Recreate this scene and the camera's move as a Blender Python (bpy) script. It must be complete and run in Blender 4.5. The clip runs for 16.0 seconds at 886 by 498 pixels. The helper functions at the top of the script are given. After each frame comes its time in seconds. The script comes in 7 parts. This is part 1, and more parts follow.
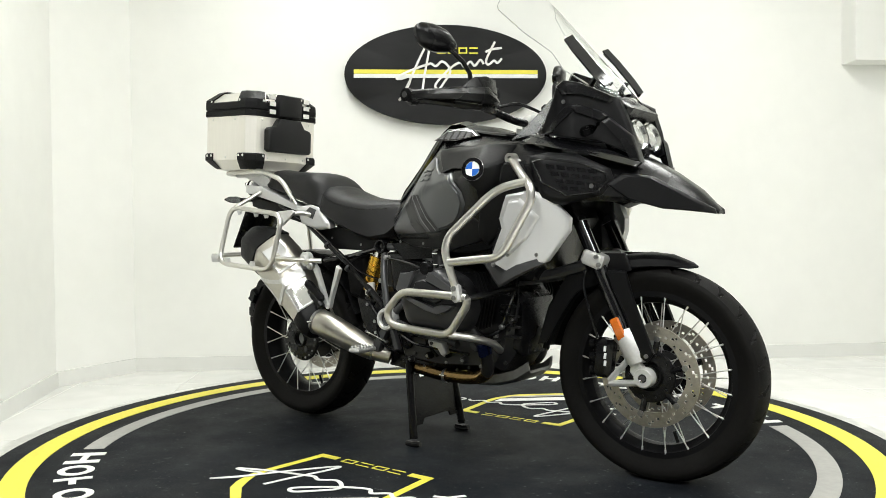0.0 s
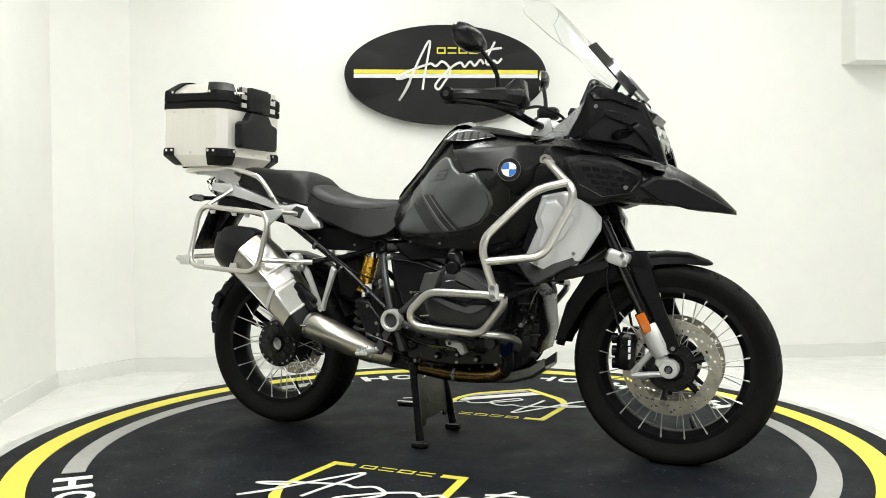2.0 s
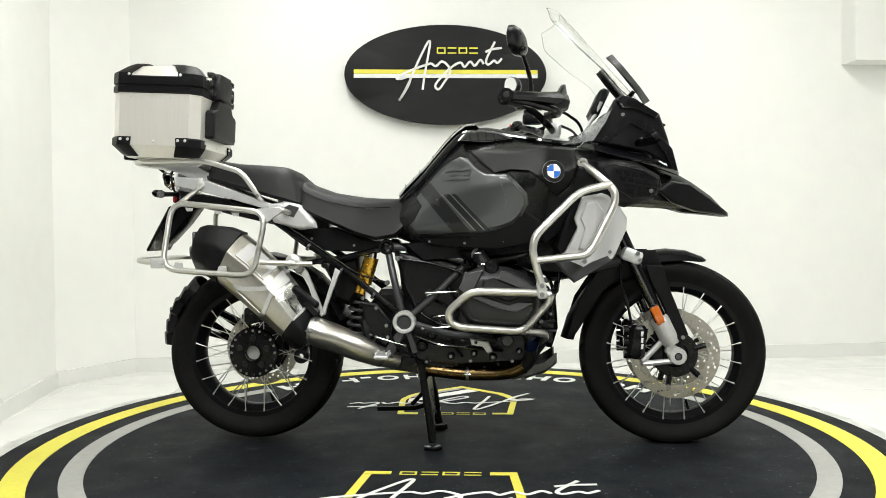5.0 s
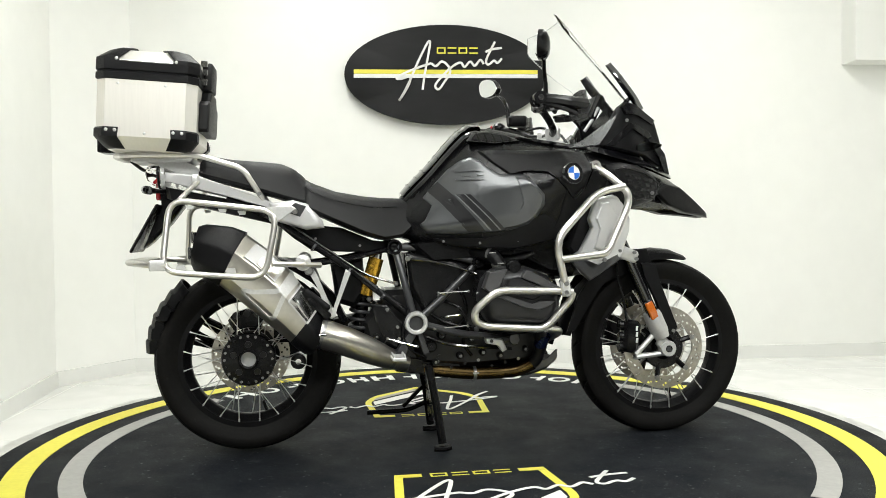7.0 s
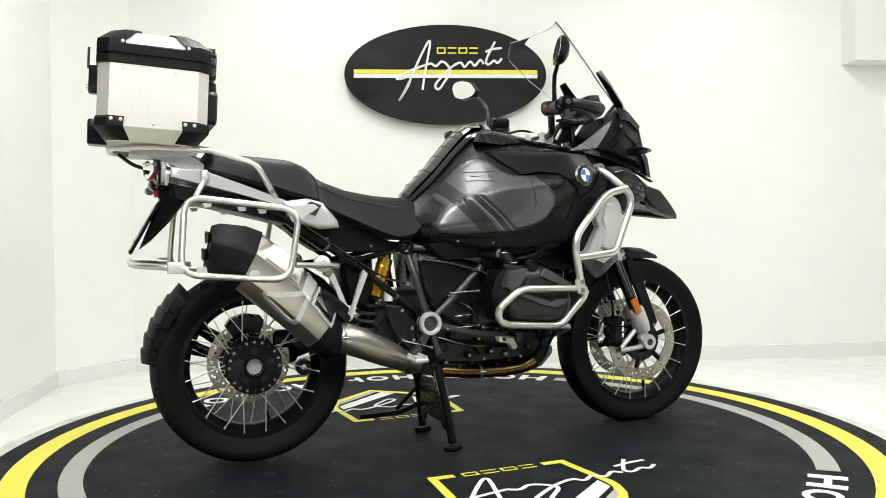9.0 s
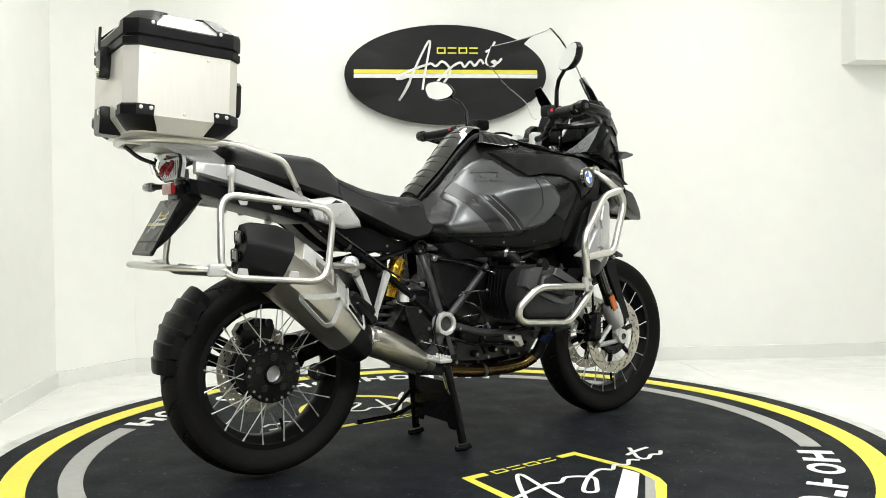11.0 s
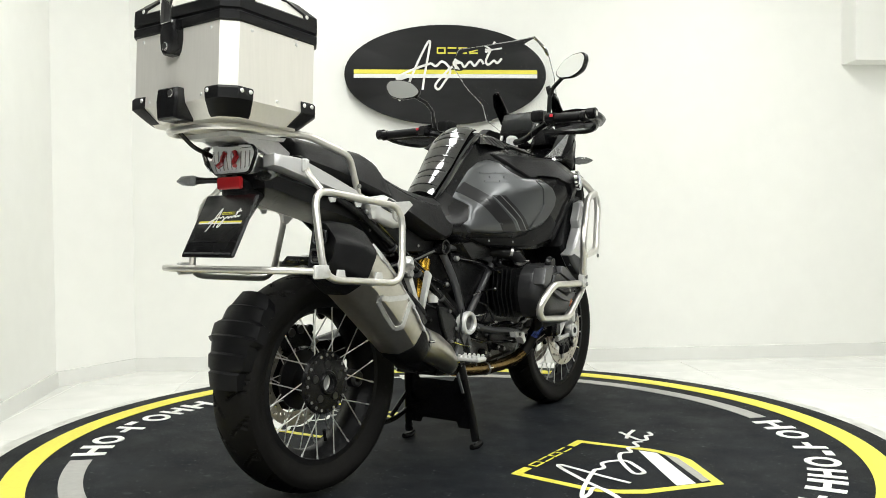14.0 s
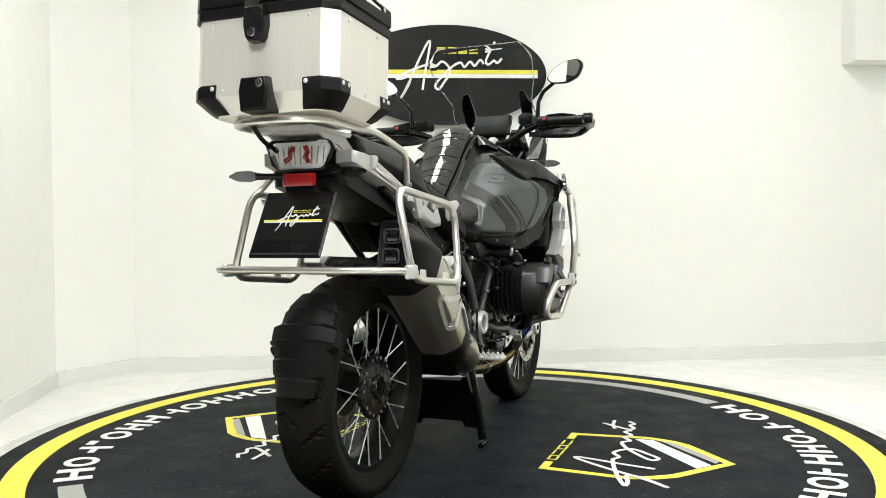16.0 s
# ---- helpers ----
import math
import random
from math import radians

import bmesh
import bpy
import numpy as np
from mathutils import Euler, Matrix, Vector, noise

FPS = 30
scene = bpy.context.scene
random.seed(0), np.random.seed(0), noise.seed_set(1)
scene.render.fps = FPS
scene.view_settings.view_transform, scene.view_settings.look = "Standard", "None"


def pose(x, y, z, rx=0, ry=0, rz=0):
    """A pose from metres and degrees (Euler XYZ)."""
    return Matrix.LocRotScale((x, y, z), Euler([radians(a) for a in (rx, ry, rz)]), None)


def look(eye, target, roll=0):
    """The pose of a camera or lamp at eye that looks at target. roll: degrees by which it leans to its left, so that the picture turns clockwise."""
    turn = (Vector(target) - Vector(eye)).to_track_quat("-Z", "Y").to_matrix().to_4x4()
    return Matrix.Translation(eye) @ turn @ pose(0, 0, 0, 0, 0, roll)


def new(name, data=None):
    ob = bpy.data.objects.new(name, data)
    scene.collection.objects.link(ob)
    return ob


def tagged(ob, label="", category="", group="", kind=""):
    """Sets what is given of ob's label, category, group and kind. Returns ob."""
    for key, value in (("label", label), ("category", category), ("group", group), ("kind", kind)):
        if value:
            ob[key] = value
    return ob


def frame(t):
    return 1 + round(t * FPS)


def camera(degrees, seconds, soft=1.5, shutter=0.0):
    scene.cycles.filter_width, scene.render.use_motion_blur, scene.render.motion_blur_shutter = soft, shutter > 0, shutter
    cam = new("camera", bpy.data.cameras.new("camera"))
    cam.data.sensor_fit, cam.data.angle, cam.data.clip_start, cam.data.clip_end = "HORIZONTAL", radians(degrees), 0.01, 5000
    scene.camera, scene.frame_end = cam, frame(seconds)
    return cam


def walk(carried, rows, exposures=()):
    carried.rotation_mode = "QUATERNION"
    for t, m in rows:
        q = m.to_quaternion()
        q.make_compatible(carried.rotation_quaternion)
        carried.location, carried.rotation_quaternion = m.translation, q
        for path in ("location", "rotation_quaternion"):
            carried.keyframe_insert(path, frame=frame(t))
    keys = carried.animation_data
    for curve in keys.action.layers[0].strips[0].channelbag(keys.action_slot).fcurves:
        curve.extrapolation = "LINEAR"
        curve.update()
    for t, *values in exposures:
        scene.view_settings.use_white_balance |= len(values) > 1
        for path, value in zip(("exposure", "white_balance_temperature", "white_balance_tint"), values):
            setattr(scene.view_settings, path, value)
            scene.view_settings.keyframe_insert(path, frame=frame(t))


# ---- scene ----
cam = camera(57.76, 16.0, soft=0.8)
EYE = (0.0, -2.915, 0.7595)
VIEW = look(EYE, (EYE[0] - 0.004675, EYE[1] + 0.99977, EYE[2] - 0.02103), -0.613)
walk(cam, [(0.0, VIEW), (16.0, VIEW)], exposures=[(0.0, 0.0), (16.0, 0.0)])

FLOOR_Z = -0.08
CEIL_Z = 3.0

# ---- light: a white showroom under bright ceiling panels ----
world = bpy.data.worlds.new("world")
scene.world = world
world.use_nodes = True
world.node_tree.nodes["Background"].inputs[0].default_value = (0.9, 0.95, 1.0, 1)
world.node_tree.nodes["Background"].inputs[1].default_value = 0.05

# the last two are added behind the camera to fill the side facing it
PANELS = [(-0.60, -1.3, 0.35, 1.3), (1.80, -1.3, 0.35, 1.3), (-0.60, 0.7, 0.35, 1.3), (1.80, 0.7, 0.35, 1.3), (-0.75, -3.5, 0.35, 1.3), (1.75, -3.5, 0.35, 1.3)]
PANEL_WATTS = 20.2


# ---- materials ----
def mat(name, color, rough=0.5, metal=0.0, grain=0.0, scale=60.0, bump=0.0, bscale=200.0, spec=0.5, coat=0.0,
        rvar=0.0, stain=0.0, sscale=3.0, stretch=None):
    m = bpy.data.materials.new(name)
    m.use_nodes = True
    nt = m.node_tree
    b = nt.nodes["Principled BSDF"]
    b.inputs["Base Color"].default_value = (*color, 1)
    b.inputs["Roughness"].default_value = rough
    b.inputs["Metallic"].default_value = metal
    b.inputs["Specular IOR Level"].default_value = spec
    b.inputs["Coat Weight"].default_value = coat
    b.inputs["Coat Roughness"].default_value = 0.05
    tc = nt.nodes.new("ShaderNodeTexCoord")
    mp = nt.nodes.new("ShaderNodeMapping")
    nt.links.new(tc.outputs["Object"], mp.inputs[0])
    if stretch:
        mp.inputs["Scale"].default_value = stretch

    def noisy(sc, detail=4.0):
        n = nt.nodes.new("ShaderNodeTexNoise")
        n.inputs["Scale"].default_value = sc
        n.inputs["Detail"].default_value = detail
        nt.links.new(mp.outputs[0], n.inputs["Vector"])
        return n.outputs["Fac"]

    def spread(src, lo, hi):
        r = nt.nodes.new("ShaderNodeMapRange")
        r.inputs["From Min"].default_value, r.inputs["From Max"].default_value = 0.3, 0.7
        r.inputs["To Min"].default_value, r.inputs["To Max"].default_value = lo, hi
        nt.links.new(src, r.inputs["Value"])
        return r.outputs[0]

    if grain or stain:
        k = None
        for amount, sc in ((grain, scale), (stain, sscale)):
            if amount:
                f = spread(noisy(sc), 1 - amount, 1 + amount)
                if k is None:
                    k = f
                else:
                    mu = nt.nodes.new("ShaderNodeMath")
                    mu.operation = "MULTIPLY"
                    nt.links.new(k, mu.inputs[0]), nt.links.new(f, mu.inputs[1])
                    k = mu.outputs[0]
        sc_ = nt.nodes.new("ShaderNodeVectorMath")
        sc_.operation = "SCALE"
        sc_.inputs[0].default_value = color
        nt.links.new(k, sc_.inputs["Scale"])
        nt.links.new(sc_.outputs[0], b.inputs["Base Color"])
    if rvar:
        nt.links.new(spread(noisy(sscale * 2.3), max(0.02, rough - rvar), rough + rvar), b.inputs["Roughness"])
    if bump:
        bp = nt.nodes.new("ShaderNodeBump")
        bp.inputs["Strength"].default_value = bump
        bp.inputs["Distance"].default_value = 0.002
        nt.links.new(noisy(bscale, 3.0), bp.inputs["Height"])
        nt.links.new(bp.outputs[0], b.inputs["Normal"])
    return m


def glow(name, color, power):
    m = mat(name, color, 0.4)
    b = m.node_tree.nodes["Principled BSDF"]
    b.inputs["Emission Color"].default_value = (*color, 1)
    b.inputs["Emission Strength"].default_value = power
    return m


def glass(name, color, rough=0.02, ior=1.45):
    m = mat(name, color, rough)
    b = m.node_tree.nodes["Principled BSDF"]
    b.inputs["Transmission Weight"].default_value = 1.0
    b.inputs["IOR"].default_value = ior
    return m


WALL = mat("wall_paint", (0.80, 0.80, 0.765), 0.6, grain=0.012, scale=9, stain=0.015, sscale=1.1, bump=0.05, bscale=120)
# dark grey of the unseen walls added behind the camera to keep reflections dark
UNSEEN_WALL = mat("unseen_wall_grey", (0.07, 0.07, 0.07), 0.7, grain=0.04, scale=9, stain=0.05, sscale=1.1)
CEIL = mat("ceiling_paint", (0.80, 0.80, 0.78), 0.7, grain=0.01, scale=8)
SKIRT = mat("baseboard_tile", (0.72, 0.72, 0.69), 0.25, grain=0.02, scale=7)
TILE = mat("floor_tile", (0.74, 0.74, 0.71), 0.16, grain=0.015, scale=5, rvar=0.06, spec=0.5)
GROUT = mat("grout", (0.55, 0.55, 0.52), 0.8, grain=0.05, scale=40)
RUBBER_MAT = mat("mat_rubber", (0.0061, 0.0077, 0.0103), 0.66, grain=0.2, scale=26, stain=0.26, sscale=2.6, bump=0.35, bscale=420, rvar=0.08, spec=0.11)
MAT_YELLOW = mat("yellow_print", (0.71, 0.645, 0.065), 0.55, grain=0.05, scale=60, stain=0.05, bump=0.1, bscale=300)
MAT_GREY = mat("grey_print", (0.34, 0.335, 0.315), 0.6, grain=0.06, scale=50, stain=0.06, bump=0.1, bscale=300)
MAT_WHITE = mat("white_print", (0.76, 0.76, 0.73), 0.55, grain=0.04, scale=50, stain=0.05, bump=0.1, bscale=300)
RIM_WHITE = mat("platform_rim", (0.50, 0.50, 0.47), 0.45, grain=0.10, scale=22, stain=0.16, sscale=6, bump=0.2, bscale=90)
TYRE = mat("tyre_rubber", (0.0066, 0.0063, 0.0059), 0.60, grain=0.16, scale=90, stain=0.2, sscale=9, bump=0.25, bscale=400, spec=0.10)
SATIN = mat("satin_black_plastic", (0.0052, 0.0052, 0.0057), 0.25, grain=0.1, scale=120, bump=0.12, bscale=900, spec=0.26, rvar=0.05)
MATTE = mat("matte_black_plastic", (0.0050, 0.0050, 0.0055), 0.39, grain=0.12, scale=100, bump=0.25, bscale=900, spec=0.15)
GLOSS = mat("gloss_black_paint", (0.005, 0.005, 0.006), 0.13, grain=0.05, scale=30, coat=0.8, spec=0.5)
PAD_CLEAR = mat("clear_coated_pad", (0.010, 0.010, 0.011), 0.10, grain=0.2, scale=45, coat=1.0, spec=0.6, bump=0.12, bscale=30, stretch=(1.6, 0.4, 1.6))
HEAD_GREY = mat("cover_grey", (0.022, 0.022, 0.0235), 0.33, 0.4, grain=0.06, scale=150, bump=0.1, bscale=600)
INLAY = mat("inlay_grey", (0.080, 0.080, 0.083), 0.34, 0.4, grain=0.04, scale=150)
ENGINE = mat("black_cast_metal", (0.0085, 0.0085, 0.009), 0.29, 0.1, grain=0.14, scale=150, bump=0.3, bscale=600)
GREY_PAINT = mat("dark_grey_satin_paint", (0.080, 0.083, 0.087), 0.32, 0.55, grain=0.03, scale=900, coat=0.12, spec=0.5)
STRIPE = mat("black_stripe", (0.016, 0.016, 0.0175), 0.33, 0.4, coat=0.1)
SKID = mat("skid_alloy", (0.17, 0.17, 0.165), 0.42, 0.7, grain=0.12, scale=60, stain=0.15, sscale=8)
STEEL_SATIN = mat("satin_muffler_steel", (0.50, 0.48, 0.43), 0.30, 0.95, grain=0.05, scale=60, stain=0.08, sscale=6)
PALE_LINE = mat("pale_edge_line", (0.20, 0.205, 0.21), 0.34, 0.5)
FRAME_GREY = mat("frame_grey", (0.062, 0.063, 0.066), 0.32, 0.5, grain=0.06, scale=200)
LEATHER = mat("seat_vinyl", (0.0066, 0.0066, 0.0070), 0.44, grain=0.08, scale=160, bump=0.35, bscale=520, spec=0.24)
ALU = mat("brushed_aluminium", (0.78, 0.755, 0.70), 0.38, 0.55, grain=0.02, scale=150, stretch=(1, 1, 0.06), stain=0.03, sscale=3)
SILVER = mat("silver_paint", (0.56, 0.56, 0.56), 0.36, 0.4, grain=0.03, scale=500, stain=0.03)
STEEL = mat("stainless_tube", (0.64, 0.625, 0.59), 0.33, 0.92, grain=0.05, scale=140, rvar=0.04, sscale=14)
CAST = mat("cast_aluminium", (0.60, 0.60, 0.59), 0.42, 0.5, grain=0.06, scale=120, bump=0.15, bscale=350)
SPOKE = mat("spoke_steel", (0.70, 0.70, 0.68), 0.34, 0.7, grain=0.04, scale=80)
CHROME = mat("polished_metal", (0.72, 0.72, 0.71), 0.10, 1.0, grain=0.03, scale=80)
HEADER = mat("heat_tinted_pipe", (0.22, 0.145, 0.06), 0.24, 1.0, grain=0.35, scale=14, stain=0.3, sscale=7)
BLUED = mat("blued_steel", (0.06, 0.09, 0.32), 0.22, 1.0, grain=0.3, scale=40)
MUFFLER = mat("muffler_steel", (0.50, 0.49, 0.46), 0.22, 1.0, grain=0.06, scale=60, stain=0.12, sscale=5, rvar=0.06)
GOLD = mat("gold_anodised", (0.72, 0.42, 0.05), 0.26, 0.9, grain=0.06, scale=80)
DISC = mat("brake_disc_steel", (0.44, 0.415, 0.365), 0.32, 0.95, grain=0.10, scale=90, stain=0.08, sscale=20, bump=0.1, bscale=300)
ORANGE = mat("orange_reflector", (0.55, 0.13, 0.012), 0.2, coat=0.5, grain=0.12, scale=200)
RED = mat("red_lens", (0.26, 0.008, 0.010), 0.16, coat=0.5, grain=0.1, scale=150)
RED_MARK = mat("red_button", (0.6, 0.02, 0.04), 0.35)
BADGE_BLUE = mat("badge_blue", (0.03, 0.14, 0.55), 0.2, coat=0.6)
BADGE_WHITE = mat("badge_white", (0.8, 0.8, 0.8), 0.25, coat=0.6)
SIGN_BLACK = mat("sign_black", (0.010, 0.010, 0.0105), 0.55, spec=0.2, grain=0.2, scale=18, stain=0.14, sscale=5, bump=0.2, bscale=130, stretch=(0.25, 1, 1))
MIRROR = mat("mirror_glass", (0.86, 0.87, 0.87), 0.015, 1.0)
LENS = glass("clear_lens", (0.97, 0.98, 0.98), 0.03, 1.12)
FROST = glass("tinted_clear_plastic", (0.62, 0.63, 0.64), 0.22, 1.35)
FROST.node_tree.nodes["Principled BSDF"].inputs["Transmission Weight"].default_value = 0.70
LAMP_CLEAR = glass("clear_lamp_plastic", (0.98, 0.98, 0.98), 0.03, 1.09)
LAMP_SILVER = mat("lamp_reflector_silver", (0.62, 0.62, 0.61), 0.22, 0.85, grain=0.05, scale=90)
BOLT_STEEL = mat("bolt_steel", (0.30, 0.30, 0.295), 0.35, 0.9, grain=0.1, scale=300)
SCREEN = glass("windscreen_acrylic", (0.97, 0.975, 0.975), 0.0, 1.06)
SMOKE = glass("smoked_acrylic", (0.14, 0.145, 0.15), 0.03, 1.2)
SCREEN_EDGE = glass("polished_acrylic_edge", (0.80, 0.81, 0.81), 0.1, 1.2)
PANEL_GLOW = glow("ceiling_panel_light", (0.985, 1.0, 0.94), 10.0)


def speckle(m, scale, low, high, add):
    """Scattered pale scuffs on top of a material's colour."""
    nt = m.node_tree
    b = nt.nodes["Principled BSDF"]
    src = b.inputs["Base Color"].links[0].from_socket
    tc = nt.nodes.new("ShaderNodeTexCoord")
    n = nt.nodes.new("ShaderNodeTexNoise")
    n.inputs["Scale"].default_value, n.inputs["Detail"].default_value = scale, 2.0
    nt.links.new(tc.outputs["Object"], n.inputs["Vector"])
    r = nt.nodes.new("ShaderNodeMapRange")
    r.inputs["From Min"].default_value, r.inputs["From Max"].default_value = low, high
    r.inputs["To Min"].default_value, r.inputs["To Max"].default_value = 0.0, add
    nt.links.new(n.outputs["Fac"], r.inputs["Value"])
    v = nt.nodes.new("ShaderNodeVectorMath")
    v.operation = "ADD"
    nt.links.new(src, v.inputs[0])
    nt.links.new(r.outputs[0], v.inputs[1])
    nt.links.new(v.outputs[0], b.inputs["Base Color"])


speckle(RUBBER_MAT, 75.0, 0.675, 0.76, 0.09)
speckle(RUBBER_MAT, 17.0, 0.68, 0.78, 0.030)
speckle(RUBBER_MAT, 4.5, 0.56, 0.80, 0.010)
speckle(TYRE, 70.0, 0.66, 0.85, 0.008)


# ---- mesh helpers ----
def part(name, bm, material, parent, label="", sharp=35):
    me = bpy.data.meshes.new(name)
    bmesh.ops.recalc_face_normals(bm, faces=bm.faces)
    bm.to_mesh(me)
    bm.free()
    me.materials.append(material)
    for p in me.polygons:
        p.use_smooth = True
    me.set_sharp_from_angle(angle=radians(sharp))
    ob = new(name, me)
    ob.parent = parent
    if label:
        ob["label"] = label
    return ob


def thing(name, label, category, group="", kind=""):
    ob = new(name)
    return tagged(ob, label, category, group, kind)


def rings(bm, loops, closed=True, cap=True):
    """Bridge loops of equal length into a skin; cap its ends."""
    vs = [[bm.verts.new(p) for p in lp] for lp in loops]
    n = len(vs[0])
    for a, b in zip(vs, vs[1:]):
        for i in range(n if closed else n - 1):
            j = (i + 1) % n
            bm.faces.new((a[i], a[j], b[j], b[i]))
    if cap and closed:
        bm.faces.new(vs[0][::-1])
        bm.faces.new(vs[-1])
    return vs


def rings_bm(loops):
    bm = bmesh.new()
    rings(bm, loops)
    return bm


def fillet(pts, rad, steps=5, closed=False):
    """A polyline with its corners rounded."""
    pts = [Vector(p) for p in pts]
    n = len(pts)
    out = []
    for i, p in enumerate(pts):
        if not closed and i in (0, n - 1):
            out.append(p)
            continue
        a, b = pts[i - 1] - p, pts[(i + 1) % n] - p
        r = min(rad, a.length * 0.48, b.length * 0.48)
        p0, p1 = p + a.normalized() * r, p + b.normalized() * r
        for k in range(steps + 1):
            t = k / steps
            out.append(p0 * (1 - t) ** 2 + p * 2 * t * (1 - t) + p1 * t * t)
    return out


def sweep(bm, pts, r, n=10, closed=False, rad=0.0):
    """A round tube along points; r may be one radius or one for each point."""
    if rad:
        if isinstance(r, (list, tuple)):
            r = [v for i, v in enumerate(r) for _ in range(1 if not closed and i in (0, len(pts) - 1) else 6)]
        pts = fillet(pts, rad, closed=closed)
    pts = [Vector(p) for p in pts]
    m = len(pts)
    rs = r if isinstance(r, (list, tuple)) else [r] * m
    up = None
    loops = []
    for i, p in enumerate(pts):
        if closed:
            d = (pts[(i + 1) % m] - pts[i - 1]).normalized()
        else:
            d = (pts[min(i + 1, m - 1)] - pts[max(i - 1, 0)]).normalized()
        if up is None:
            up = d.orthogonal().normalized()
        up = (up - d * up.dot(d)).normalized()
        side = d.cross(up)
        loops.append([p + (up * math.cos(2 * math.pi * k / n) + side * math.sin(2 * math.pi * k / n)) * rs[i] for k in range(n)])
    if closed:
        vs = rings(bm, loops, cap=False)
        a, b = vs[-1], vs[0]
        best = min(range(n), key=lambda s: sum((a[k].co - b[(k + s) % n].co).length for k in range(n)))
        for k in range(n):
            bm.faces.new((a[k], a[(k + 1) % n], b[(k + 1 + best) % n], b[(k + best) % n]))
    else:
        rings(bm, loops)
    return bm


def tube(pts, r, n=10, closed=False, rad=0.0):
    return sweep(bmesh.new(), pts, r, n, closed, rad)


def lathe(bm, prof, cx, cz, n=48, cy=0.0, shut=True, wob=None):
    """Turn a profile of (radius, y) about the axle through (cx, cz)."""
    loops = []
    for k in range(n):
        a = 2 * math.pi * k / n
        loops.append([(cx + (r - (wob(a, r, y) if wob else 0)) * math.cos(a), cy + y, cz + (r - (wob(a, r, y) if wob else 0)) * math.sin(a)) for r, y in prof])
    vs = [[bm.verts.new(p) for p in lp] for lp in loops]
    m = len(prof)
    for k in range(n):
        a, b = vs[k], vs[(k + 1) % n]
        for i in range(m if shut else m - 1):
            j = (i + 1) % m
            bm.faces.new((a[i], a[j], b[j], b[i]))
    return bm


def cyl(bm, p0, p1, r, n=12, r1=None):
    return sweep(bm, [p0, p1], [r, r if r1 is None else r1], n)


def box(bm, c, s, bev=0.004, m=None):
    """A box with chamfered edges: loops from one end to the other."""
    x, y, z = (v / 2 for v in s)
    b = min(bev, x * 0.9, y * 0.9, z * 0.9)
    base = [(x - b, y), (x, y - b), (x, b - y), (x - b, -y), (b - x, -y), (-x, b - y), (-x, y - b), (b - x, y)]
    loops = []
    for zz, k in ((-z, 1), (b - z, 0), (z - b, 0), (z, 1)):
        lp = []
        for px, py in base:
            q = Vector((px - math.copysign(b * k, px) * 0.7, py - math.copysign(b * k, py) * 0.7, zz))
            if m:
                q = m @ q
            lp.append(Vector(c) + q)
        loops.append(lp)
    rings(bm, loops)
    return bm


def plate(bm, outline, y0, y1, bev=0.004):
    """A flat piece with the outline (x, z), from y0 to y1, edges chamfered."""
    o = [Vector((x, z)) for x, z in outline]
    c = sum(o, Vector((0, 0))) / len(o)
    d = 1 if y1 > y0 else -1
    b = min(bev, abs(y1 - y0) * 0.45)

    def loop(y, inset):
        return [(p.x + (c.x - p.x) * inset / max((c - p).length, 1e-6), y, p.y + (c.y - p.y) * inset / max((c - p).length, 1e-6)) for p in o]
    rings(bm, [loop(y0, b), loop(y0 + d * b, 0), loop(y1 - d * b, 0), loop(y1, b)])
    return bm


def dense(outline, step):
    out = []
    n = len(outline)
    for i, p in enumerate(outline):
        q = outline[(i + 1) % n]
        k = max(1, int(math.dist(p, q) / step))
        for j in range(k):
            out.append((p[0] + (q[0] - p[0]) * j / k, p[1] + (q[1] - p[1]) * j / k))
    return out


def shell(bm, outline, yfun, depth=0.012, edge=0.006, proud=0.004, step=0.03, flip=1):
    """A bulged body panel over an outline (x, z): its outer face lies at y = yfun(x, z) on the right (flip -1: left)."""
    o = dense(outline, step)
    cx, cz = sum(p[0] for p in o) / len(o), sum(p[1] for p in o) / len(o)
    R = max(math.dist(p, (cx, cz)) for p in o)
    loops = []
    for s, dy in ((1 - edge / R, depth), (1.0, 0.003), (1.0, 0.0), (1 - edge / R, -proud * 0.7), (1 - 2.4 * edge / R, -proud), *[((1 - 2.4 * edge / R) * k, -proud) for k in (0.92, 0.82, 0.7, 0.58, 0.45, 0.3, 0.15, 0.02)]):
        lp = []
        for x, z in o:
            px, pz = cx + (x - cx) * s, cz + (z - cz) * s
            lp.append((px, flip * (yfun(px, pz) + dy), pz))
        loops.append(lp)
    rings(bm, loops)
    return bm


def draped(bm, outline, yfun, lift, thick, flip=1, step=0.012):
    """A thin piece that follows a surface: outline (x, z) laid on y = yfun(x, z), raised by lift."""
    o = dense(outline, step)
    c = (sum(p[0] for p in o) / len(o), sum(p[1] for p in o) / len(o))
    loops = []
    for k, d in ((1.0, lift - thick), (1.0, lift), *[(f, lift) for f in (0.8, 0.6, 0.4, 0.2, 0.02)]):
        loops.append([(c[0] + (x - c[0]) * k, flip * (yfun(c[0] + (x - c[0]) * k, c[1] + (z - c[1]) * k) - d), c[1] + (z - c[1]) * k) for x, z in o])
    rings(bm, loops)
    return bm


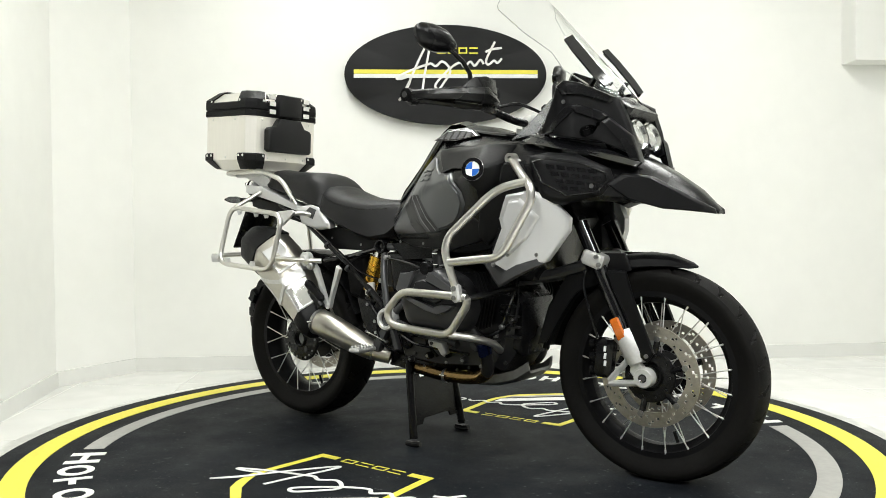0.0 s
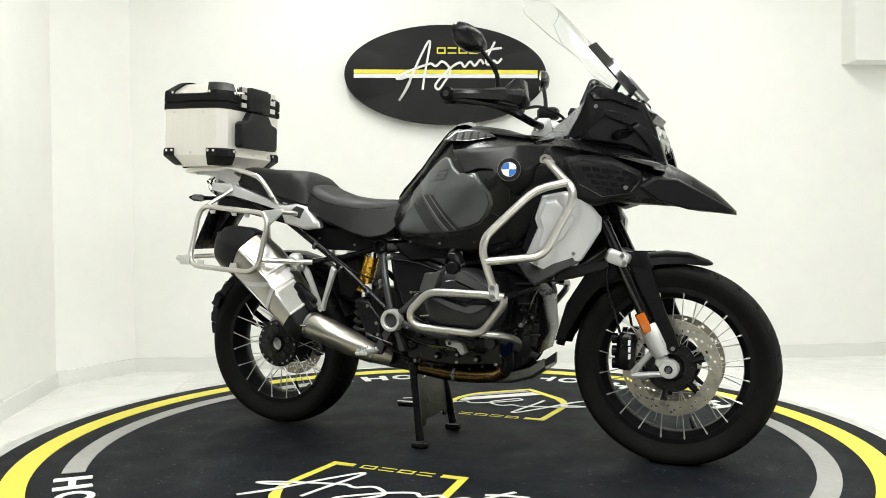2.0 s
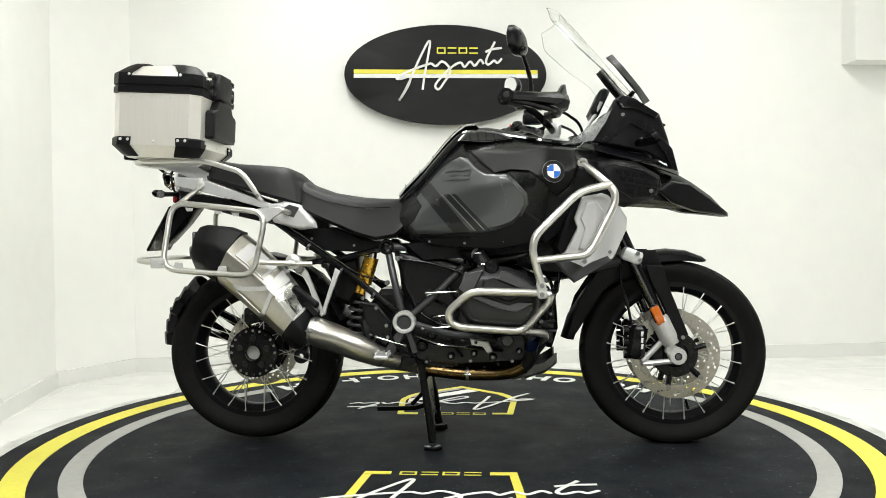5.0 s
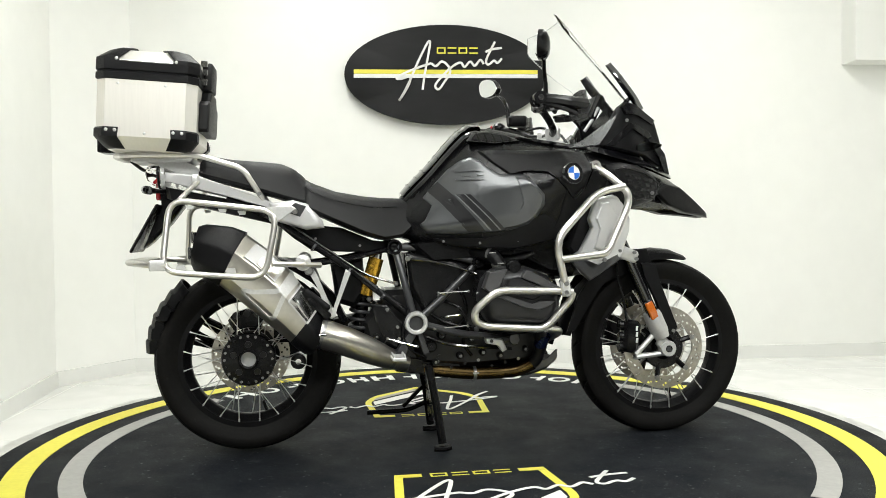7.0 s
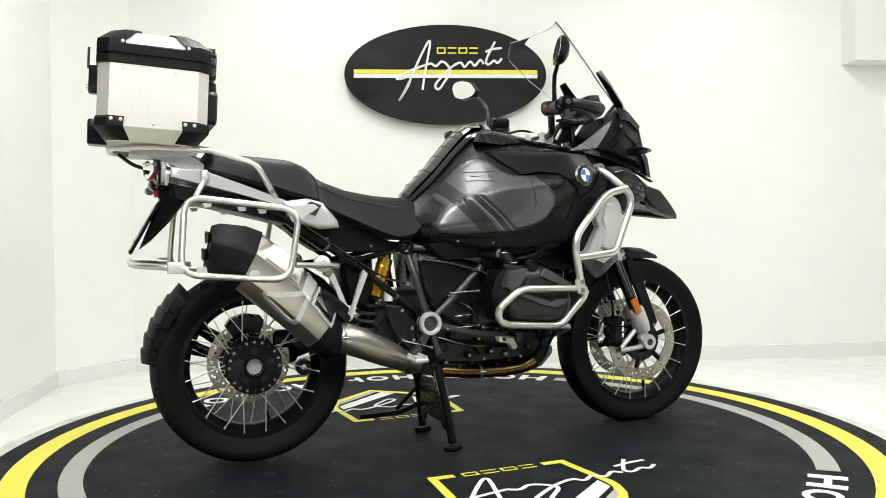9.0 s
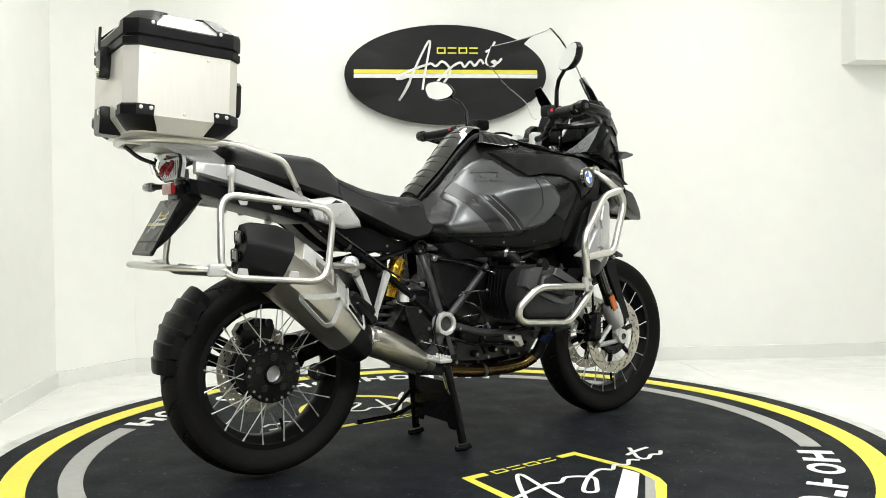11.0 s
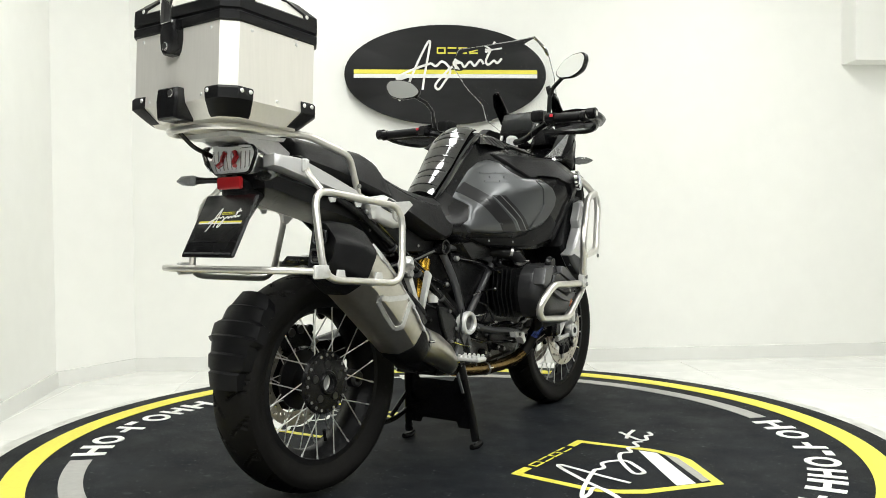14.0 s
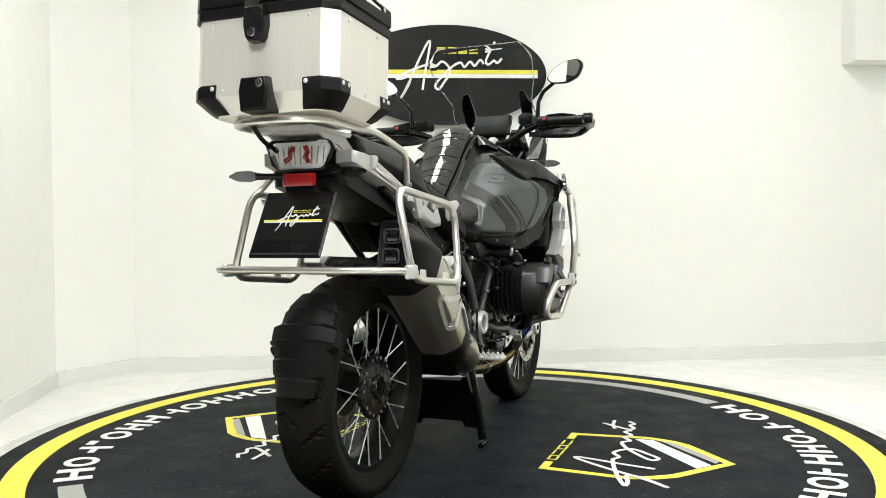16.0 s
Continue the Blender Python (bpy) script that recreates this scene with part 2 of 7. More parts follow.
def smooth_line(pts, n=6):
    """A flowing curve through 2D points."""
    out = []
    for i in range(len(pts) - 1):
        p0, p1, p2, p3 = pts[max(i - 1, 0)], pts[i], pts[i + 1], pts[min(i + 2, len(pts) - 1)]
        for k in range(n):
            t = k / n
            out.append(tuple(0.5 * (2 * b + (c - a) * t + (2 * a - 5 * b + 4 * c - d) * t * t + (3 * b - a - 3 * c + d) * t ** 3) for a, b, c, d in zip(p0, p1, p2, p3)))
    return out + [tuple(pts[-1])]


def interp(table, x):
    """Smooth values out of rows (x, a, b, ...)."""
    if x <= table[0][0]:
        return table[0][1:]
    for a, b in zip(table, table[1:]):
        if x <= b[0]:
            t = (x - a[0]) / (b[0] - a[0])
            return [u + (v - u) * t for u, v in zip(a[1:], b[1:])]
    return table[-1][1:]


# ---- room ----
WALLS = [(3.6, 2.41), (-1.92, 2.0), (-2.18, 1.53), (-1.84, -0.5), (-4.2, -0.9), (-4.2, -8.0), (4.2, -8.0), (4.2, -0.9), (3.6, -0.5)]


def room():
    """Walls of 0.12 m thickness round the showroom, with unseen dark ones added behind the camera, baseboards, tiled
    floor and ceiling.
    """
    names = ["wall_back", "wall_corner", "wall_left", "wall_left_return", "wall_left_rear", "wall_rear", "wall_right_rear", "wall_right_return", "wall_right"]
    cx, cy = 0.6, -1.8
    for i, a in enumerate(WALLS):
        b = WALLS[(i + 1) % len(WALLS)]
        d = Vector((b[0] - a[0], b[1] - a[1]))
        nrm = Vector((d.y, -d.x)).normalized()
        if nrm.dot(Vector((cx - a[0], cy - a[1]))) > 0:
            nrm = -nrm
        for nm, t0, t1, z0, z1, m in ((names[i], 0.0, 0.12, FLOOR_Z - 0.1, CEIL_Z, WALL if i in (0, 1, 2, 8) else UNSEEN_WALL), ("baseboard", -0.012, 0.0, FLOOR_Z, FLOOR_Z + 0.085, SKIRT)):
            bm = bmesh.new()
            ex = d.normalized() * (0.12 if nm != "baseboard" else 0.0)
            A, B = Vector(a) - ex * 0.0, Vector(b)
            q = [A + nrm * t0, B + nrm * t0, B + nrm * t1, A + nrm * t1]
            rings(bm, [[(p.x, p.y, z0) for p in q], [(p.x, p.y, z1) for p in q]])
            tagged(part(nm, bm, m, None), ("plain off-white painted showroom wall" if i in (0, 1, 2, 8) else "unseen dark grey wall added behind the camera to darken reflections") if nm != "baseboard" else "pale glossy tile baseboard along the wall", "wall" if nm != "baseboard" else "baseboard", kind="structure")
    bm = bmesh.new()
    rings(bm, [[(x, y, z) for x, y in ((-4.4, -8.2), (4.4, -8.2), (4.4, 2.8), (-4.4, 2.8))] for z in (FLOOR_Z - 0.1, FLOOR_Z - 0.003)])
    floor = tagged(part("floor", bm, GROUT, None), "glossy white tiled showroom floor", "floor", kind="structure")
    bm = bmesh.new()
    rings(bm, [[(x, y, z) for x, y in ((-4.4, -8.2), (4.4, -8.2), (4.4, 2.8), (-4.4, 2.8))] for z in (CEIL_Z, CEIL_Z + 0.1)])
    tagged(part("ceiling", bm, CEIL, None), "white painted ceiling", "ceiling", kind="structure")
    # boxed beam high on the back wall
    bm = bmesh.new()
    ang = math.atan2(0.41, 5.52)
    m = Matrix.Rotation(ang, 3, "Z")
    c = Vector((2.575, 2.334, 0)) + m @ Vector((0.45, -0.075, 0))
    box(bm, (c.x, c.y, (1.815 + CEIL_Z) / 2), (0.9, 0.17, CEIL_Z - 1.815 - 0.002), 0.004, m)
    tagged(part("trim_beam", bm, WALL, None), "white boxed-in beam on the wall", "beam", kind="structure")
    return floor


def floor_tiles(floor):
    """Large square tiles with thin joints, each a piece of the floor."""
    s, g = 0.60, 0.003
    bm = bmesh.new()
    box(bm, (0, 0, -0.004), (s - g, s - g, 0.008), 0.0015)
    me = bpy.data.meshes.new("tile")
    bm.to_mesh(me)
    bm.free()
    me.materials.append(TILE)
    turn = Matrix.Rotation(math.atan2(0.41, 5.52), 3, "Z")
    for i in range(-8, 9):
        for j in range(-16, 7):
            c = turn @ Vector((i * s + 0.13, j * s + 0.2, 0))
            if -4.3 < c.x < 4.3 and -8.0 < c.y < 2.7 and (abs(c.x) > 1.1 or abs(c.y) > 1.1):
                t = new("tile", me)
                t.parent = floor
                t.matrix_basis = Matrix.Translation((c.x, c.y, FLOOR_Z)) @ turn.to_4x4()


def ceiling_lights():
    for k, (x, y, w, l) in enumerate(PANELS):
        e = thing("ceiling_light", "unseen flat glowing white ceiling light panel with aluminium frame", "ceiling light", "ceiling light panels")
        e.location = (x, y, CEIL_Z)
        bm = bmesh.new()
        for sx in (-1, 1):
            box(bm, (sx * (w / 2 + 0.012), 0, -0.02), (0.024, l + 0.048, 0.038), 0.003)
            box(bm, (0, sx * (l / 2 + 0.012), -0.02), (w, 0.024, 0.038), 0.003)
        part("frame", bm, SILVER, e)
        bm = bmesh.new()
        box(bm, (0, 0, -0.018), (w, l, 0.012), 0.002)
        part("diffuser", bm, PANEL_GLOW, e)
        ld = bpy.data.lights.new("panel_light", "AREA")
        ld.shape, ld.size, ld.size_y = "RECTANGLE", w, l
        # the added rear pair is boosted as fill light
        ld.energy, ld.color = PANEL_WATTS * (4.4 if y < -3 else 1.0), (0.985, 1.0, 0.975)
        lamp = new("panel_light", ld)
        lamp.location = (x, y, CEIL_Z - 0.045)


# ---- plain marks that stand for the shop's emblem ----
FLOURISH = [
    [(-0.375, -0.271), (-0.312, -0.157), (-0.278, -0.065), (-0.293, -0.031), (-0.351, -0.054), (-0.394, -0.048), (-0.312, 0.009), (-0.191, 0.066), (-0.099, 0.1)],
    [(-0.375, -0.271), (-0.302, -0.122), (-0.21, 0.118), (-0.133, 0.295), (-0.108, 0.312), (-0.118, 0.22), (-0.152, 0.015), (-0.176, -0.162)],
    [(-0.099, 0.1), (-0.06, 0.072), (-0.011, 0.118), (0.037, 0.083), (0.061, 0.015), (0.008, -0.088), (-0.04, -0.157), (-0.065, -0.111), (0.027, 0.015), (0.105, 0.089), (0.153, 0.106), (0.183, 0.066), (0.231, 0.118), (0.27, 0.078), (0.318, 0.135), (0.347, 0.095)],
    [(0.444, 0.317), (0.406, 0.232), (0.367, 0.129), (0.386, 0.089), (0.435, 0.129), (0.464, 0.106), (0.503, 0.152)],
    [(0.362, 0.215), (0.425, 0.243), (0.503, 0.255)],
]


def ribbon(bm, pts, w, place, h):
    """A flat stroke of width w along 2D points, lifted to h; place(u, v, h) puts it into space."""
    f = [Vector((x, y, 0)) for x, y in smooth_line(pts)]
    loops = []
    for i, p in enumerate(f):
        d = (f[min(i + 1, len(f) - 1)] - f[max(i - 1, 0)]).normalized()
        s = Vector((-d.y, d.x, 0)) * w / 2
        a, b = p + s, p - s
        loops.append([place(a.x, a.y, 0), place(a.x, a.y, h), place(b.x, b.y, h), place(b.x, b.y, 0)])
    rings(bm, loops)


def flat(bm, poly, place, h):
    rings(bm, [[place(u, v, 0) for u, v in poly], [place(u, v, h) for u, v in poly]])


def bars(name, parent, x0, x1, y0, y1, n, place, h, material):
    """A row of n plain outlined marks in place of lettering, each a piece of its own."""
    w = (x1 - x0) / n
    t = (y1 - y0) * 0.2
    for i in range(n):
        a, b = x0 + i * w + w * 0.1, x0 + (i + 1) * w - w * 0.1
        if i % 2 == 0:
            bm = bmesh.new()
            out = ((a, y0), (b, y0), (b, y1), (a, y1))
            inn = ((a + t, y0 + t), (b - t, y0 + t), (b - t, y1 - t), (a + t, y1 - t))
            hoop(bm, out, inn, place, h)
            part(name, bm, material, parent)
            continue
        for p in (((a, y0), (b, y0), (b, y0 + t), (a, y0 + t)), ((a, y1 - t), (b, y1 - t), (b, y1), (a, y1))):
            bm = bmesh.new()
            flat(bm, p, place, h)
            part(name, bm, material, parent)


def hoop(bm, out, inn, place, h):
    """A closed flat band between two outlines."""
    vs = rings(bm, [[place(*p, 0), place(*p, h), place(*q, h), place(*q, 0)] for p, q in zip(out, inn)], cap=False)
    a, b = vs[-1], vs[0]
    for i in range(4):
        j = (i + 1) % 4
        bm.faces.new((a[i], a[j], b[j], b[i]))


def sign():
    """Oval sign board on the back wall."""
    ang = math.atan2(0.41, 5.52)
    e = thing("wall_sign", "oval black sign board with yellow and white stripe on the wall", "sign")
    e.matrix_basis = Matrix.Translation((0.008, 2.085, 1.735)) @ Matrix.Rotation(ang, 4, "Z")
    A, B, n = 0.628, 0.307, 72
    bm = bmesh.new()
    loops = []
    for y, k in ((0.035, 0.99), (0.033, 1.0), (-0.004, 1.0), (-0.006, 0.994), (-0.006, 0.5), (-0.006, 0.01)):
        loops.append([(A * k * math.cos(2 * math.pi * i / n), y, B * k * math.sin(2 * math.pi * i / n)) for i in range(n)])
    rings(bm, loops)
    part("board", bm, SIGN_BLACK, e)
    for x in (-0.35, 0.35):
        part("spacer", cyl(bmesh.new(), (x, 0.03, 0), (x, 0.085, 0), 0.015), SATIN, e)

    def place(u, v, h):
        return (u, -0.006 - h, v)
    for nm, m, v0, v1 in (("yellow_stripe", MAT_YELLOW, 0.003, 0.028), ("white_stripe", MAT_WHITE, -0.022, 0.001)):
        bm = bmesh.new()
        flat(bm, ((-0.57, v0), (0.57, v0), (0.57, v1), (-0.57, v1)), place, 0.006)
        part(nm, bm, m, e)
    bars("yellow_mark", e, -0.064, 0.205, 0.127, 0.166, 4, place, 0.008, MAT_YELLOW)
    for st in FLOURISH:
        bm = bmesh.new()
        ribbon(bm, [(u * 0.73, v * 0.62) for u, v in st], 0.0135, lambda u, v, h: (u - 0.02, -0.010 - h, v + 0.005), 0.006)
        part("white_stroke", bm, MAT_WHITE, e)


# ---- turntable and its mat ----
def mat_z(r):
    return 0.012 * (r / 1.45) ** 2


def ring_strip(r0, r1, a0, a1, lift, n, thick=0.002):
    bm = bmesh.new()
    loops = []
    for k in range(n + 1):
        a = radians(a0 + (a1 - a0) * k / n)
        c, s = math.cos(a), math.sin(a)
        loops.append([(r0 * c, r0 * s, mat_z(r0) + lift - thick), (r0 * c, r0 * s, mat_z(r0) + lift), (r1 * c, r1 * s, mat_z(r1) + lift), (r1 * c, r1 * s, mat_z(r1) + lift - thick)])
    full = abs(a1 - a0) >= 359.9
    if full:
        loops = loops[:-1]
    vs = rings(bm, loops, cap=not full)
    if full:
        a, b = vs[-1], vs[0]
        for i in range(4):
            j = (i + 1) % 4
            bm.faces.new((a[i], a[j], b[j], b[i]))
    return bm


def turntable():
    e = thing("turntable", "round low rotating display platform with scuffed pale rim", "turntable")
    bm = bmesh.new()
    prof = [(0.0, FLOOR_Z + 0.02), (1.58, FLOOR_Z + 0.02), (1.60, FLOOR_Z + 0.02), (1.605, -0.01), (1.60, mat_z(1.6) - 0.006), (1.59, mat_z(1.6) - 0.004), (1.5, mat_z(1.5) - 0.006), (0.75, mat_z(0.75) - 0.006), (0.0, -0.006)]
    n = 128
    loops = [[(max(r, 0.001) * math.cos(2 * math.pi * k / n), max(r, 0.001) * math.sin(2 * math.pi * k / n), z) for k in range(n)] for r, z in prof]
    rings(bm, loops)
    part("platform", bm, RIM_WHITE, e)
    bm = bmesh.new()
    loops = [[(r * math.cos(2 * math.pi * k / 64), r * math.sin(2 * math.pi * k / 64), z) for k in range(64)] for r, z in ((1.45, FLOOR_Z), (1.45, FLOOR_Z + 0.02))]
    rings(bm, loops)
    part("base", bm, SATIN, e)
    return e


def emblem(e, turn):
    """Shield outline with stripes and strokes printed on the mat."""
    T = Matrix.Rotation(turn, 3, "Z")

    def put(lift):
        def place(u, v, h):
            q = T @ Vector((u, v, 0))
            return (q.x, q.y, mat_z(q.length) + lift + h - 0.002)
        return place
    right = [(0.24, -0.40), (0.262, -0.66), (0.258, -0.70), (0.235, -0.77), (0.20, -0.825), (0.0, -0.985)]
    for sx in (1, -1):
        bm = bmesh.new()
        c = (0, -0.66)
        outer = [(sx * x, y) for x, y in right]
        inner = [(sx * max(0, x - 0.027), y + (0.0 if i < 3 else 0.022 if i < 5 else 0.036)) for i, (x, y) in enumerate(right)]
        pl = put(0.0035)
        rings(bm, [[pl(*p, 0), pl(*p, 0.0015), pl(*q, 0.0015), pl(*q, 0)] for p, q in zip(outer, inner)])
        part("shield_border", bm, MAT_YELLOW, e)
        bm = bmesh.new()
        flat(bm, ((sx * 0.24, -0.40), (sx * 0.155, -0.40), (sx * 0.155, -0.428), (sx * 0.242, -0.428)), put(0.0042), 0.0015)
        part("shield_corner", bm, MAT_YELLOW, e)
    bm = bmesh.new()
    flat(bm, ((0.222, -0.635), (0.224, -0.70), (-0.035, -0.912), (-0.085, -0.872)), put(0.0035), 0.0015)
    part("white_band", bm, MAT_WHITE, e)
    bm = bmesh.new()
    flat(bm, ((0.222, -0.725), (0.205, -0.775), (0.02, -0.938), (-0.012, -0.924)), put(0.0035), 0.0015)
    part("grey_band", bm, MAT_GREY, e)
    bars("yellow_mark", e, -0.135, 0.135, -0.432, -0.398, 4, put(0.0035), 0.0015, MAT_YELLOW)
    for st in FLOURISH:
        bm = bmesh.new()
        ribbon(bm, [(u * 0.90 + 0.02, v * 0.55 - 0.66) for u, v in st], 0.0135, put(0.006), 0.0015)
        part("white_stroke", bm, MAT_WHITE, e)


def rubber_mat():
    e = thing("rubber_mat", "round black rubber mat with yellow ring on the turntable", "mat")
    bm = bmesh.new()
    n = 128
    prof = [(0.002, -0.005), (1.53, mat_z(1.53) - 0.004), (1.537, mat_z(1.537)), (1.532, mat_z(1.532) + 0.002), (1.2, mat_z(1.2) + 0.002), (0.8, mat_z(0.8) + 0.002), (0.4, mat_z(0.4) + 0.002), (0.002, 0.002)]
    rings(bm, [[(r * math.cos(2 * math.pi * k / n), r * math.sin(2 * math.pi * k / n), z) for k in range(n)] for r, z in prof])
    part("sheet", bm, RUBBER_MAT, e)
    part("yellow_ring", ring_strip(1.372, 1.452, 0, 360, 0.004, 160), MAT_YELLOW, e, "worn yellow printed ring")
    for a in (-43.5, 136.5):
        part("grey_arc", ring_strip(1.218, 1.287, a, a + 85.5, 0.004, 48), MAT_GREY, e)
    # two arcs of plain letter-sized marks
    widths = [1.25, 1.1, 0.9, 1.1, 1.05, 1.0, 1.1, 0.9, 1.1, 0.9, 1.1, 0.5, 1.05, 1.1, 1.25]
    for base in (-135.6, 44.4):
        a = base
        per = 89.5 / (sum(widths) + 0.28 * (len(widths) - 1))
        for i, w in enumerate(widths):
            w_ = w * per
            if w == 0.5:
                part("white_mark", ring_strip(1.272, 1.302, a, a + w_, 0.004, 3), MAT_WHITE, e)
            elif i in (1, 3, 6, 10, 13):
                bm = bmesh.new()
                rc, ra = 1.247, 0.055
                k = 28
                ovals = []
                for f in (1.0, 0.6):
                    lp = []
                    for s0 in range(k):
                        t = 2 * math.pi * s0 / k
                        an, rr = radians(a + w_ / 2) + math.cos(t) * f * radians(w_ / 2), rc + math.sin(t) * ra * f
                        lp.append((rr * math.cos(an), rr * math.sin(an)))
                    ovals.append(lp)
                hoop(bm, *ovals, lambda u, v, h: (u, v, mat_z(math.hypot(u, v)) + 0.002 + h), 0.002)
                part("white_mark", bm, MAT_WHITE, e)
            else:
                part("white_mark", ring_strip(1.192, 1.302, a, a + 0.26 * w_, 0.004, 2), MAT_WHITE, e)
                if i in (0, 4, 5, 9, 14, 8):
                    part("white_mark", ring_strip(1.192, 1.302, a + 0.74 * w_, a + w_, 0.004, 2), MAT_WHITE, e)
                part("white_mark", ring_strip(1.237, 1.259, a + 0.26 * w_, a + 0.74 * w_, 0.004, 3), MAT_WHITE, e)
            a += w_ + 0.28 * per
    emblem(e, 0.0)
    emblem(e, math.pi)
    return e


FLOOR = room()
ceiling_lights()
sign()
TABLE = turntable()
MAT = rubber_mat()
# ---- motorcycle: x forward, y to its left, z up ----
BIKE = thing("motorcycle", "black adventure touring motorcycle with silver crash bars on its centre stand", "motorcycle")
FA, RA = (0.798, 0.325), (-0.703, 0.330)


def S(pts, s):
    """Points given with y outwards, put on the right (s = -1) or left (s = 1)."""
    return [(x, s * y, z) for x, y, z in pts]


def sub(name, bm, material, parent, label=""):
    return part(name, bm, material, parent, label)


def shared(name, me, m, parent):
    ob = new(name, me)
    ob.parent = parent
    ob.matrix_basis = m
    return ob


def mesh_of(name, bm, material, sharp=35):
    ob = part(name, bm, material, None, "", sharp)
    me = ob.data
    bpy.data.objects.remove(ob)
    return me


RIVET = mesh_of("rivet", lathe(bmesh.new(), [(0.0005, -0.0042), (0.004, -0.0040), (0.0070, -0.0020), (0.0078, 0.0), (0.0005, 0.0)], 0, 0, 12), SPOKE)
BOLT = mesh_of("bolt", cyl(cyl(bmesh.new(), (0, 0, 0), (0, -0.004, 0), 0.0075, 10), (0, -0.004, 0), (0, -0.005, 0), 0.0042, 6), BOLT_STEEL)
DARK_BOLT = mesh_of("bolt", cyl(bmesh.new(), (0, 0, 0), (0, -0.005, 0), 0.007, 6), ENGINE)


def bolt(parent, x, y, z, k=1.0, dark=False, turn=0.0):
    return shared("bolt", DARK_BOLT if dark else BOLT, Matrix.Translation((x, y, z)) @ Matrix.Rotation(turn, 4, "Z") @ Matrix.Scale(k, 4), parent)


# -- wheels --
def wheel(name, ax, az, R, W, rim_r, hub_r, n_spokes, lean, label):
    """Spoked wheel with tubeless black rim: its tyre, rim, hub and spokes."""
    h = W / 2
    prof = [(rim_r + 0.012, -h * 0.74), (rim_r + 0.024, -h * 0.84), (rim_r + 0.040, -h * 0.945), (R - 0.50 * h, -h), (R - 0.37 * h, -h * 0.975)]
    for k in range(-10, 11):
        y = h * 0.91 * k / 10
        prof.append((R - 0.30 * h * (abs(y) / h) ** 2.2, y))
    prof += [(r, -y) for r, y in prof[4::-1]]
    prof += [(rim_r + 0.004, h * 0.70), (rim_r + 0.004, -h * 0.70)]

    lugs = 26 if W < 0.15 else 20

    def tread(a, r, y):
        if r < R - 0.05 or abs(y) < 0.006 or abs(y) > h * 0.88:
            return 0.0
        u = (a / (2 * math.pi) * lugs + (0.5 if y > 0 else 0.0) + abs(y) * 9) % 1.0
        v = (a / (2 * math.pi) * lugs + (0.5 if y > 0 else 0.0) + 0.55 - abs(y) * 5) % 1.0
        return 0.006 if u < 0.075 or (v < 0.06 and h * 0.5 < abs(y) < h * 0.8) else 0.0
    w = part(name, lathe(bmesh.new(), prof, ax, az, 540, wob=tread), TYRE, BIKE, label, 30)
    q = h * 0.72
    rp = [(rim_r + 0.012, -q), (rim_r + 0.004, -q + 0.004), (rim_r - 0.004, -q * 0.72), (rim_r - 0.017, -q * 0.45), (rim_r - 0.021, 0), (rim_r - 0.017, q * 0.45), (rim_r - 0.004, q * 0.72), (rim_r + 0.004, q - 0.004), (rim_r + 0.012, q),
          (rim_r + 0.004, q), (rim_r - 0.008, q), (rim_r - 0.012, q * 0.7), (rim_r - 0.027, q * 0.4), (rim_r - 0.030, 0), (rim_r - 0.027, -q * 0.4), (rim_r - 0.012, -q * 0.7), (rim_r - 0.008, -q), (rim_r + 0.004, -q)]
    sub("rim", lathe(bmesh.new(), rp, ax, az, 72), MATTE, w, "satin black wheel rim")
    hp = [(0.0275, -0.065), (0.034, -0.065), (0.038, -0.052), (hub_r, -0.050), (hub_r, -0.040), (0.044, -0.034), (0.040, 0.0), (0.044, 0.034), (hub_r, 0.040), (hub_r, 0.050), (0.038, 0.052), (0.034, 0.07), (0.0275, 0.07)]
    sub("hub", lathe(bmesh.new(), hp, ax, az, 40, cy=lean), ENGINE, w)
    n = n_spokes
    for i in range(n):
        a = 2 * math.pi * i / n
        side = -1 if i % 2 else 1
        b = a + (0.30 if (i // 2) % 2 else -0.30)
        p0 = (ax + (hub_r - 0.004) * math.cos(b), lean + side * 0.045, az + (hub_r - 0.004) * math.sin(b))
        p1 = (ax + (rim_r - 0.006) * math.cos(a), side * q * 0.94, az + (rim_r - 0.006) * math.sin(a))
        bm = cyl(bmesh.new(), p0, p1, 0.0019, 6)
        d = (Vector(p0) - Vector(p1)).normalized()
        cyl(bm, p1, Vector(p1) + d * 0.012, 0.0030, 6)
        sub("spoke", bm, SPOKE, w)
    # valve
    sub("valve", cyl(bmesh.new(), (ax + (rim_r - 0.03) * 0.28, 0, az - (rim_r - 0.03) * 0.96), (ax + (rim_r - 0.065) * 0.28, -0.004, az - (rim_r - 0.065) * 0.96), 0.005, 8), SATIN, w)
    return w


